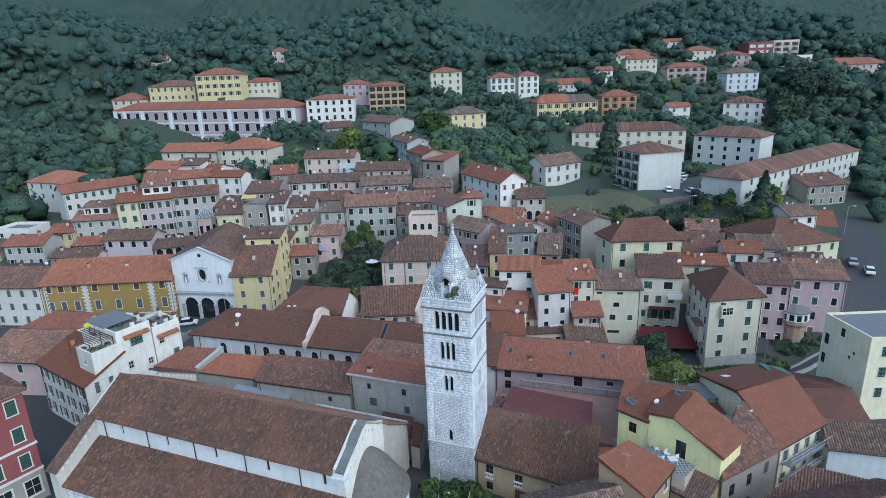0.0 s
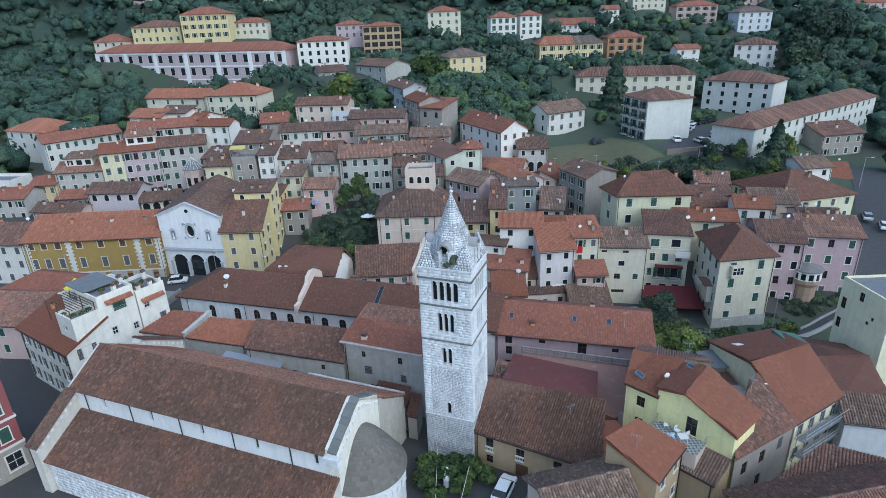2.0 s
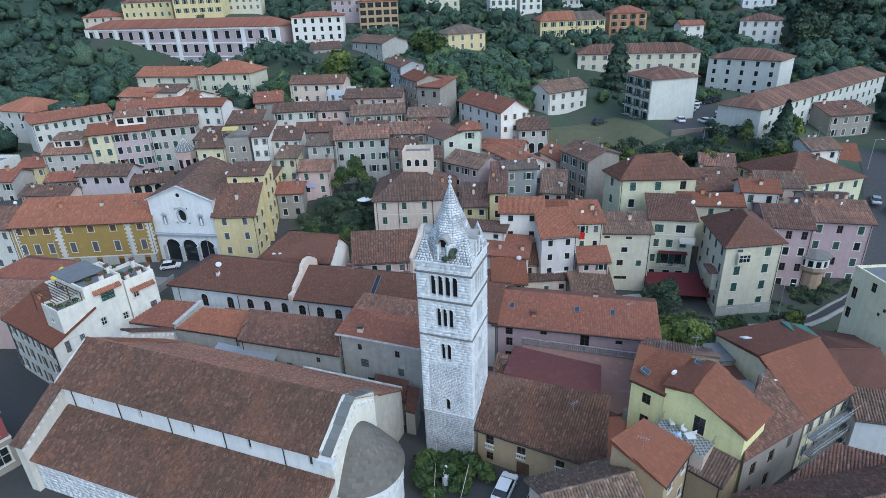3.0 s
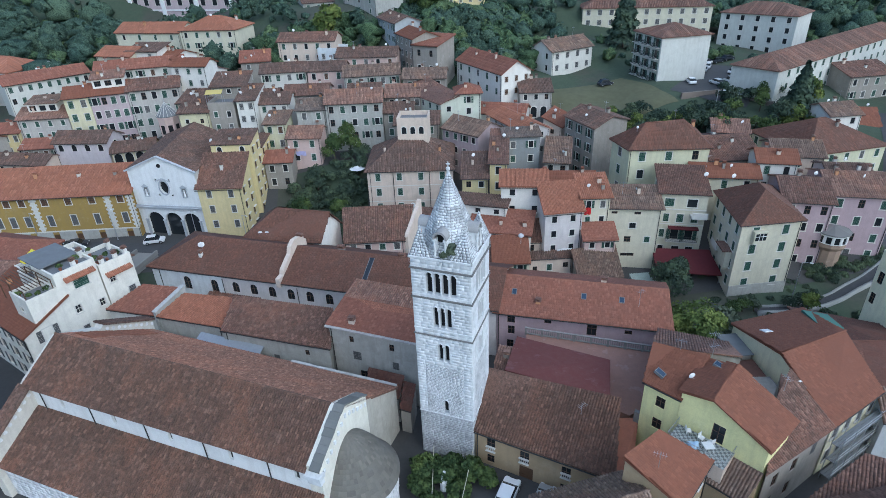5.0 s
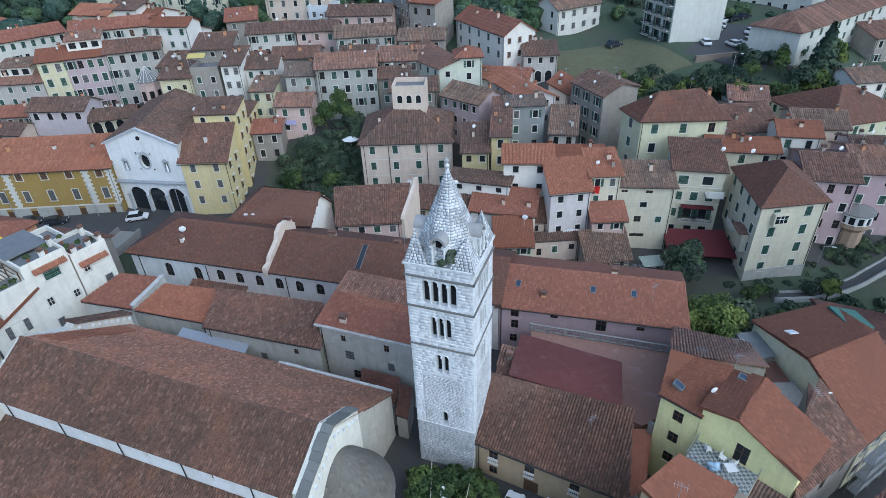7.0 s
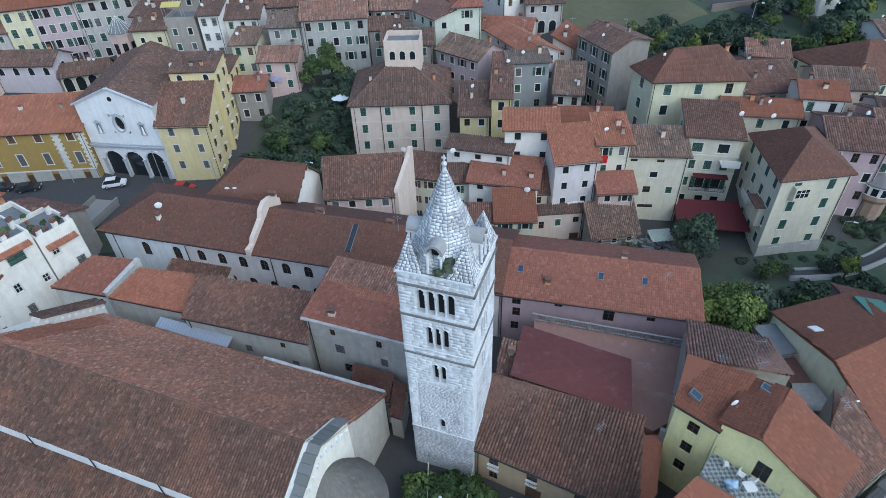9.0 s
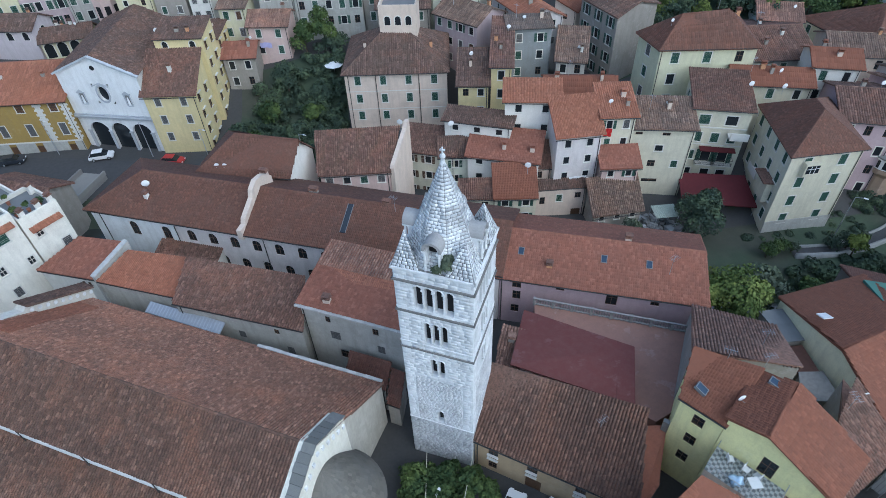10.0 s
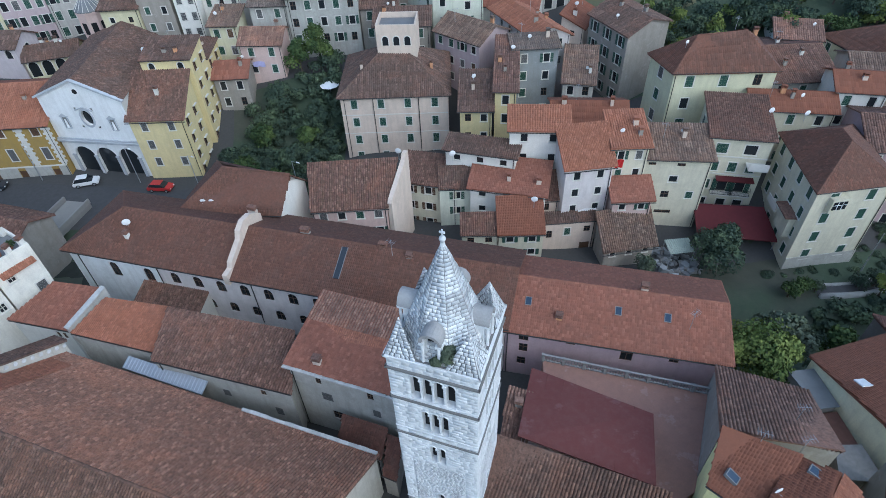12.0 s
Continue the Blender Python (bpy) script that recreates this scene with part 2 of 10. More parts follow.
def prism(bm, poly, z0, z1, m=None):
    """An upright prism on a plan polygon, counter-clockwise."""
    lo, hi = [bm.verts.new((x, y, z0)) for x, y in poly], [bm.verts.new((x, y, z1)) for x, y in poly]
    if m is not None:
        for v in lo + hi:
            v.co = m @ v.co
    bm.faces.new(hi), bm.faces.new(lo[::-1])
    for i in range(len(poly)):
        j = (i + 1) % len(poly)
        bm.faces.new((lo[i], lo[j], hi[j], hi[i]))


def tube(bm, a, b, r0, r1, n=8):
    a, b = Vector(a), Vector(b)
    z = (b - a).normalized()
    x = z.orthogonal().normalized()
    y = z.cross(x)
    ring = [[bm.verts.new(p + r * (x * math.cos(t) + y * math.sin(t))) for t in (2 * math.pi * i / n for i in range(n))] for p, r in ((a, r0), (b, r1))]
    for i in range(n):
        j = (i + 1) % n
        bm.faces.new((ring[0][i], ring[0][j], ring[1][j], ring[1][i]))
    bm.faces.new(ring[0][::-1]), bm.faces.new(ring[1])


def slab(bm, poly, thick):
    """A sloping slab with its upper face on poly."""
    top = [bm.verts.new(p) for p in poly]
    low = [bm.verts.new((p[0], p[1], p[2] - thick)) for p in poly]
    bm.faces.new(top), bm.faces.new(low[::-1])
    for i in range(len(poly)):
        j = (i + 1) % len(poly)
        bm.faces.new((low[i], low[j], top[j], top[i]))


# -- roof tiles --
ARC = [(-0.5, 0.0), (-0.36, 0.72), (0.0, 1.0), (0.36, 0.72), (0.5, 0.0)]


def tile_rows(poly, pitch, length, rng, lift=0.0, relief=0.5):
    """Barrel tiles laid on one roof plane. poly: its corners, the eave's left end first, then its right end. length 0: one run for each row."""
    p = [Vector(q) for q in poly]
    e = (p[1] - p[0]).normalized()
    n = Vector((0, 0, 0))
    for i in range(len(p)):
        a, b = p[i] - p[0], p[(i + 1) % len(p)] - p[0]
        n += a.cross(b)
    n.normalize()
    s = n.cross(e)
    flat = [((q - p[0]).dot(e), (q - p[0]).dot(s)) for q in p]
    lo, hi = min(a for a, _ in flat), max(a for a, _ in flat)
    count = max(1, int((hi - lo) / pitch))
    bases = []
    for i in range(count):
        a = lo + (i + 0.5) * (hi - lo) / count
        cuts = []
        for j in range(len(flat)):
            (a0, b0), (a1, b1) = flat[j], flat[(j + 1) % len(flat)]
            if (a0 <= a < a1) or (a1 <= a < a0):
                cuts.append(b0 + (b1 - b0) * (a - a0) / (a1 - a0))
        if len(cuts) < 2:
            continue
        b0, b1 = min(cuts), max(cuts)
        if b1 - b0 < 0.15:
            continue
        if length <= 0:
            bases.append((a, b0 - 0.04, b1))
        else:
            m = max(1, round((b1 - b0) / length))
            st = (b1 - b0) / m
            for k in range(m):
                bases.append((a + rng.uniform(-0.012, 0.012), b0 + k * st - 0.05 + rng.uniform(-0.02, 0.02), b0 + (k + 1) * st))
    if not bases:
        return np.zeros((0, 3)), np.zeros((0, 4), int)
    B = np.array(bases)
    N = len(B)
    flat_tile = relief < 0.1
    w = pitch * (1.1 if flat_tile else 0.92)
    tilt = (0.012 if relief < 0.08 else 0.035) if length > 0 else 0.0
    E, S, Z, O = (np.array(v[:]) for v in (e, s, n, p[0]))
    out = np.zeros((N, 2, 5, 3))
    jig = np.array([rng.uniform(-0.012, 0.012) for _ in range(N)]) if length > 0 else np.zeros(N)
    for r, (bb, wid, up) in enumerate(((B[:, 1], w, tilt), (B[:, 2], w * (0.82 if length > 0 and not flat_tile else 1.0), 0.0))):
        for c, (u, v) in enumerate(ARC):
            out[:, r, c] = O + (B[:, 0] + u * wid)[:, None] * E + bb[:, None] * S + (lift + up + jig + v * pitch * relief)[:, None] * Z
    idx = np.arange(N)[:, None] * 10
    f = np.concatenate([idx + np.array([[c, c + 1, 5 + c + 1, 5 + c]]) for c in range(4)])
    ends = idx + np.array([[0, 4, 2, 1]])
    return out.reshape(-1, 3), np.concatenate([f, ends[:, [0, 1, 2, 3]]])


def ridge_tiles(a, b, rng, w=0.3, length=0.42):
    a, b = Vector(a), Vector(b)
    d = (b - a).normalized()
    x = d.cross(Vector((0, 0, 1))).normalized()
    z = x.cross(d)
    n = max(1, int((b - a).length / length))
    vs, fs = [], []
    for i in range(n):
        p, q = a + (b - a) * (i / n), a + (b - a) * ((i + 1.15) / n)
        k = len(vs)
        j = rng.uniform(-0.02, 0.02)
        for c, (r, up) in ((p, (1.0, 0.05)), (q, (0.85, 0.02))):
            for u, v in ARC:
                vs.append(c + x * (u * w * r + j) + z * (v * w * 0.4 + up - 0.02))
        fs += [(k + c, k + c + 1, k + 6 + c, k + 5 + c) for c in range(4)]
    return np.array([v[:] for v in vs]), np.array(fs)


def merge(chunks):
    vs, fs, k = [], [], 0
    for v, f in chunks:
        if len(v):
            vs.append(v)
            fs.append(f + k)
            k += len(v)
    return np.concatenate(vs), np.concatenate(fs)


def lay_tiles(planes, ridges, tile, parent, seed, lod, pitch=None, origin=(0, 0, 0)):
    rng = random.Random(seed)
    length = {2: 0.42, 1: 1.2, 0: 0}[lod]
    pitch = pitch or {2: 0.29, 1: 0.32, 0: 0.5}[lod]
    if tile in ("smooth", "red", "orange", "darkred", "rust") and lod:
        pitch, length = (0.22, 0.36) if lod == 2 else (0.3, 1.0)
    relief = {"smooth": 0.07, "darkred": 0.09, "rust": 0.09, "red": 0.09, "orange": 0.2}.get(tile, 0.42 if lod == 2 else 0.3)
    o = np.array(origin)
    v, f = merge([tile_rows(p, pitch, length, rng, 0.075 if relief < 0.25 else 0.0, relief) for p in planes])
    part_np("roof_tiles", v - o, f, roof_mat(tile), parent, kind="stuff")
    if ridges:
        v, f = merge([ridge_tiles(a, b, rng) for a, b in ridges])
        part_np("ridge_tiles", v - o, f, roof_mat(tile), parent, kind="stuff")


# -- walls with openings --
def facade(bm, a, b, z0, z1, holes, depth=0.16):
    """A wall face from a to b seen from outside (a to the left), with reveals round each opening (u, z, width, height)."""
    a, b = Vector((*a, 0)), Vector((*b, 0))
    L = (b - a).length
    d = (b - a) / L
    inward = Vector((-d.y, d.x, 0)) * depth
    us = sorted({0.0, L, *(h[0] for h in holes), *(h[0] + h[2] for h in holes)})
    zs = sorted({z0, z1, *(h[1] for h in holes), *(h[1] + h[3] for h in holes)})
    P = lambda u, z: (a.x + d.x * u, a.y + d.y * u, z)
    for i in range(len(us) - 1):
        for j in range(len(zs) - 1):
            um, zm = (us[i] + us[i + 1]) / 2, (zs[j] + zs[j + 1]) / 2
            if us[i + 1] - us[i] < 1e-4 or zs[j + 1] - zs[j] < 1e-4:
                continue
            if any(h[0] < um < h[0] + h[2] and h[1] < zm < h[1] + h[3] for h in holes):
                continue
            quad(bm, P(us[i], zs[j]), P(us[i + 1], zs[j]), P(us[i + 1], zs[j + 1]), P(us[i], zs[j + 1]))
    for u, z, w, h in holes:
        c = [Vector(P(u, z)), Vector(P(u + w, z)), Vector(P(u + w, z + h)), Vector(P(u, z + h))]
        for i in range(4):
            p, q = c[i], c[(i + 1) % 4]
            quad(bm, q, p, p + inward, q + inward)
        quad(bm, *(p + inward for p in c))


WIN = {}


def win_mesh(kind, w, h):
    key = (kind, round(w, 2), round(h, 2))
    if key in WIN:
        return WIN[key]
    bm = bmesh.new()
    if kind == "surround":
        t = 0.13
        box(bm, -w / 2 - t, -0.05, -0.02, -w / 2, 0.02, h + t)
        box(bm, w / 2, -0.05, -0.02, w / 2 + t, 0.02, h + t)
        box(bm, -w / 2, -0.05, h, w / 2, 0.02, h + t)
        box(bm, -w / 2 - t - 0.05, -0.13, -0.12, w / 2 + t + 0.05, 0.02, -0.02)
        mat = M_TRIM
    elif kind == "pane":
        box(bm, -w / 2, 0.11, 0, w / 2, 0.13, h)
        mat = M_GLASS
    elif kind == "sash":
        for x in (-w / 2, -0.03, w / 2 - 0.06):
            box(bm, x, 0.07, 0, x + 0.06, 0.108, h)
        for z in (0, h * 0.5, h - 0.06):
            box(bm, -w / 2 + 0.06, 0.075, z, w / 2 - 0.06, 0.106, z + 0.06)
        mat = M_SASH
    elif kind.startswith("shut"):
        for s in (-1, 1):
            x0, x1 = (-w / 2, -0.01) if s < 0 else (0.01, w / 2)
            for x in (x0, x1 - 0.06):
                box(bm, x, 0.01, 0, x + 0.06, 0.05, h)
            for z in (0, h / 2 - 0.04, h - 0.07):
                box(bm, x0 + 0.06, 0.012, z, x1 - 0.06, 0.048, z + 0.08)
            k = int(h / 0.2)
            for i in range(k):
                z = 0.06 + i * (h - 0.1) / k
                quad(bm, (x0 + 0.05, 0.02, z), (x1 - 0.05, 0.02, z), (x1 - 0.05, 0.04, z + 0.17), (x0 + 0.05, 0.04, z + 0.17))
        mat = M_SHUT[kind[4]]
    elif kind.startswith("leaf"):
        for z in (0, h / 2 - 0.04, h - 0.07):
            box(bm, -w / 2, -0.07, z, w / 2, -0.03, z + 0.08)
        for x in (-w / 2, w / 2 - 0.05):
            box(bm, x, -0.07, 0, x + 0.05, -0.03, h)
        for i in range(int(h / 0.2)):
            z = 0.06 + i * (h - 0.1) / int(h / 0.2)
            quad(bm, (-w / 2 + 0.04, -0.06, z), (w / 2 - 0.04, -0.06, z), (w / 2 - 0.04, -0.04, z + 0.17), (-w / 2 + 0.04, -0.04, z + 0.17))
        mat = M_SHUT[kind[4]]
    elif kind == "arch":
        # stone surround that closes the corners of the opening to a round arch
        t, r = 0.14, w / 2
        box(bm, -r - t, -0.05, -0.02, -r, 0.02, h - r + 0.02)
        box(bm, r, -0.05, -0.02, r + t, 0.02, h - r + 0.02)
        for i in range(10):
            p, q = math.pi * i / 10, math.pi * (i + 1) / 10
            ins = [(r * math.cos(g), h - r + r * math.sin(g)) for g in (p, q)]
            out = [((r + t) * math.cos(g), h - r + (r + t) * math.sin(g)) for g in (p, q)]
            quad(bm, *((x, -0.05, z) for x, z in (ins[0], out[0], out[1], ins[1])))
            quad(bm, *((x, y, z) for (x, z), y in ((ins[0], 0.12), (ins[0], -0.05), (ins[1], -0.05), (ins[1], 0.12))))
            quad(bm, *((x, y, z) for (x, z), y in ((out[0], -0.05), (out[0], 0.02), (out[1], 0.02), (out[1], -0.05))))
            s = 1 if p + q < math.pi else -1
            bm.faces.new([bm.verts.new((x, -0.004, z)) for x, z in ins + [(s * r, h)]])
        mat = M_TRIM
    elif kind == "hood":
        box(bm, -w / 2 - 0.2, -0.28, h + 0.02, w / 2 + 0.2, 0.02, h + 0.14)
        box(bm, -w / 2 - 0.15, -0.14, -0.12, w / 2 + 0.15, 0.02, -0.02)
        mat = M_TRIM
    elif kind == "bars":
        for x in (-w / 2, -0.025, w / 2 - 0.05):
            box(bm, x, 0.075, 0, x + 0.05, 0.108, h)
        for z in (0.0, h * 0.55):
            box(bm, -w / 2 + 0.05, 0.08, z, w / 2 - 0.05, 0.107, z + 0.05)
        mat = M_WOOD
    elif kind == "balcony":
        box(bm, -w / 2, -1.0, -0.2, w / 2, 0.02, -0.05)
        mat = M_TRIM
    elif kind == "railing":
        for z in (0.0, h - 0.05):
            box(bm, -w / 2, -1.0, z, w / 2, -0.96, z + 0.05)
            for x in (-w / 2, w / 2 - 0.04):
                box(bm, x, -0.96, z, x + 0.04, 0.0, z + 0.05)
        n = int(w / 0.14)
        for i in range(n + 1):
            x = -w / 2 + i * (w - 0.03) / n
            box(bm, x, -0.99, 0.05, x + 0.025, -0.965, h - 0.05)
        mat = M_IRON
    else:
        box(bm, -w / 2, 0.06, 0, w / 2, 0.11, h)
        for x in (-w / 4, w / 4):
            for z in (0.15, h * 0.55):
                box(bm, x - w * 0.17, 0.03, z, x + w * 0.17, 0.062, z + h * 0.36)
        mat = M_WOOD
    me = bpy.data.meshes.new(kind.rstrip("gbdw") or "leaf")
    bm.to_mesh(me)
    bm.free()
    me.materials.append(mat)
    WIN[key] = me
    return me


def window(parent, m, w, h, style, near=False):
    """One window with its surround and sill; style a: round-arched, h: hooded, g, b, d or w: closed shutters, o plus a colour: open shutters, p: plain glass, x: door."""
    if style == "x":
        dr = mesh_ob("door", win_mesh("door", w, h), parent, m, "dark panelled wooden door")
        return dr
    if style == "k":
        door = mesh_ob("balcony_door", win_mesh("pane", w, h), parent, m, "glazed balcony door")
        for s in (-1, 1):
            mesh_ob("shutter", win_mesh("leafg", w / 2, h), door, Matrix.Translation((s * (w * 0.75 + 0.05), 0, 0)))
        bal = mesh_ob("balcony", win_mesh("balcony", w + 1.6, 0.95), parent, m, "small concrete balcony")
        mesh_ob("railing", win_mesh("railing", w + 1.6, 0.95), bal, Matrix(), "iron balcony railing")
        return door
    if style == "q":
        win = mesh_ob("window", win_mesh("pane", w, h), parent, m, "dark glazed window")
        mesh_ob("glazing_bar", win_mesh("bars", w, h), win, Matrix())
        return win
    if style in "ah":
        win = mesh_ob("window", win_mesh("pane", w, h), parent, m, "dark window")
        mesh_ob("surround", win_mesh("arch" if style == "a" else "hood", w, h), win, Matrix(), "pale round-arched stone surround" if style == "a" else "white hood and sill")
        if style == "h":
            mesh_ob("shutter", win_mesh("leafb", w / 2, h), win, Matrix.Translation((-w * 0.75 - 0.03, 0, 0)), "half-open brown shutter")
        return win
    if style == "e":
        return mesh_ob("shutter", win_mesh("shutd", w, h), parent, m, "weathered grey closed shutter")
    win = mesh_ob("window", win_mesh("surround", w, h), parent, m)
    I = Matrix()
    if style in "gbdw":
        mesh_ob("shutter", win_mesh("shut" + style, w, h), win, I)
    else:
        mesh_ob("pane", win_mesh("pane", w, h), win, I)
        if near:
            mesh_ob("sash", win_mesh("sash", w, h), win, I)
        if style[0] == "o":
            for s in (-1, 1):
                mesh_ob("shutter", win_mesh("leaf" + style[1], w / 2, h), win, Matrix.Translation((s * (w * 0.75 + 0.14), 0, 0)))
    return win


def wall_matrix(a, b, u, z):
    a, b = Vector((*a, 0)), Vector((*b, 0))
    d = (b - a).normalized()
    y = Vector((0, 0, 1)).cross(d)
    m = Matrix((d, y, Vector((0, 0, 1)))).transposed().to_4x4()
    m.translation = a + d * u + Vector((0, 0, z))
    return m


def grid_holes(L, eave, base, spec):
    """Openings in rows and columns. spec: columns, rows, style, then optionally width, height, storey, drop below the eave, margin."""
    cols, rows, style, w, h, st, drop, mar = (*spec, *(0.95, 1.5, 3.1, 0.7, 0.0)[len(spec) - 3:])
    out = []
    for r in range(rows):
        z = eave - drop - h - r * st
        if z < base + 0.5:
            break
        for c in range(cols):
            u = mar + (c + 0.5) * (L - 2 * mar) / cols - w / 2
            out.append((u, z, w, h, style))
    return out


def inset_quad(q, o):
    """The plan quadrilateral grown outwards by o."""
    P = [Vector((x, y)) for x, y in q]
    out = []
    for i in range(4):
        p, c, n = P[i - 1], P[i], P[(i + 1) % 4]
        d1, d2 = (c - p).normalized(), (n - c).normalized()
        n1, n2 = Vector((d1.y, -d1.x)), Vector((d2.y, -d2.x))
        k = (n1 + n2) / (1 + n1.dot(n2))
        out.append(c + k * o)
    return [(p.x, p.y) for p in out]


def roof_planes(q, z, rise, kind):
    """Roof planes, ridges and the pieces of wall above the eaves for a plan quadrilateral (front left, front right, back right, back left)."""
    A, B, C, D = (Vector((*p, z)) for p in q)
    up = Vector((0, 0, rise))
    mid = lambda p, r: (p + r) / 2
    if kind == "g":
        M, N = mid(A, D) + up, mid(B, C) + up
        return [[A, B, N, M], [C, D, M, N]], [(M, N)], [[B, C, N], [D, A, M]]
    if kind == "x":
        M, N = mid(A, B) + up, mid(C, D) + up
        return [[D, A, M, N], [B, C, N, M]], [(M, N)], [[A, B, M], [C, D, N]]
    if kind.startswith("h:"):
        left, right = (float(v) for v in kind[2:].split(":"))
        L, R = mid(A, D), mid(B, C)
        wide = (R - L).length
        M, N = L.lerp(R, left / wide) + up, L.lerp(R, 1 - right / wide) + up
        planes, ridges, walls = [[A, B, N, M], [C, D, M, N]], [(M, N)], []
        for size, tri_, hips in ((right, [B, C, N], [(B, N), (C, N)]), (left, [D, A, M], [(A, M), (D, M)])):
            if size > 0:
                planes.append(tri_)
                ridges += hips
            else:
                walls.append(tri_)
        return planes, ridges, walls
    if kind == "h":
        wide = (mid(B, C) - mid(A, D)).length
        deep = (mid(D, C) - mid(A, B)).length
        if wide >= deep:
            k = min(0.5, deep / wide / 2)
            M, N = mid(A, D).lerp(mid(B, C), k) + up, mid(A, D).lerp(mid(B, C), 1 - k) + up
            pl = [[A, B, N, M], [C, D, M, N], [B, C, N], [D, A, M]]
            return pl, [(M, N), (A, M), (D, M), (B, N), (C, N)], []
        k = min(0.5, wide / deep / 2)
        M, N = mid(A, B).lerp(mid(D, C), k) + up, mid(A, B).lerp(mid(D, C), 1 - k) + up
        return [[D, A, M, N], [B, C, N, M], [A, B, M], [C, D, N]], [(M, N), (A, M), (B, M), (C, N), (D, N)], []
    if kind == "s":
        return [[A, B, C + up, D + up]], [], [[B, C, C + up], [D, A, D + up], [C, D, D + up, C + up]]
    if kind == "sb":
        return [[C, D, A + up, B + up]], [], [[A, B, B + up, A + up], [B, C, B + up], [D, A, A + up]]
    if kind == "sl":
        return [[D, A, B + up, C + up]], [], [[A, B, B + up], [B, C, C + up, B + up], [C, D, C + up]]
    if kind == "sr":
        return [[B, C, D + up, A + up]], [], [[A, B, A + up], [C, D, D + up], [D, A, A + up, D + up]]
    raise ValueError(kind)


FOOT = []
FIX = {}


def fixture_mesh(key, build, mat):
    if key not in FIX:
        bm = bmesh.new()
        build(bm)
        me = bpy.data.meshes.new(key)
        bm.to_mesh(me)
        bm.free()
        me.materials.append(mat)
        FIX[key] = me
    return FIX[key]


def dish(p, rng, size=None):
    """A satellite dish on a short pole, turned to the south-east."""
    top = thing("satellite_dish", p, "white satellite dish on a roof pole", "satellite dish", "satellite dishes on the roofs")
    k = (size or rng.uniform(0.9, 1.3)) * 0.72
    top.rotation_euler.z = rng.uniform(-0.35, 0.5)

    def bowl(bm):
        rings = []
        for back in (0.0, 0.025):
            for r in (0.08, 0.2, 0.3, 0.42):
                rings.append([bm.verts.new((r * math.cos(t), -0.12 + 0.35 * r * r + back - 0.1, 1.0 + r * math.sin(t) * 0.92 - 0.4 * (0.35 * r * r))) for t in (2 * math.pi * i / 14 for i in range(14))])
        for g in (rings[:4], rings[4:]):
            for a, b in zip(g[:-1], g[1:]):
                for i in range(14):
                    j = (i + 1) % 14
                    bm.faces.new((a[i], a[j], b[j], b[i]))
            bm.faces.new(g[0])
        for i in range(14):
            j = (i + 1) % 14
            bm.faces.new((rings[3][i], rings[3][j], rings[7][j], rings[7][i]))

    for key, build, mat in (("reflector", bowl, M_WHITE), ("pole", lambda bm: tube(bm, (0, 0, -0.5), (0, 0, 1.05), 0.03, 0.03, 6), M_METAL),
                            ("feed_arm", lambda bm: tube(bm, (0, -0.15, 0.62), (0, -0.6, 0.85), 0.02, 0.03, 5), M_METAL)):
        mesh_ob(key, fixture_mesh(key, build, mat), top, Matrix.Scale(k, 4))
    return top


def aerial(p, rng):
    """A rooftop television aerial with cross rods."""
    top = thing("tv_aerial", p, "thin metal television aerial on a roof", "aerial", "aerials on the roofs")
    top.rotation_euler.z = rng.uniform(0, 3.1)

    mesh_ob("mast", fixture_mesh("mast", lambda bm: tube(bm, (0, 0, -0.5), (0, 0, 2.6), 0.028, 0.022, 6), M_METAL), top, Matrix())
    boom = mesh_ob("boom", fixture_mesh("boom", lambda bm: tube(bm, (-0.5, 0, 2.3), (0.6, 0, 2.3), 0.018, 0.018, 4), M_METAL), top, Matrix())
    for i in range(5):
        mesh_ob("rod", fixture_mesh("rod", lambda bm: tube(bm, (0, -0.33, 2.3), (0, 0.33, 2.3), 0.012, 0.012, 4), M_METAL), boom, Matrix.Translation((-0.4 + 0.23 * i, 0, 0)))
    return top


def absorb(main, other):
    """Make the parts of another block parts of the main building."""
    for c in list(other.children):
        c.parent = main
        c.matrix_basis = Matrix.Translation(other.location - main.location) @ c.matrix_basis
    bpy.data.objects.remove(other)


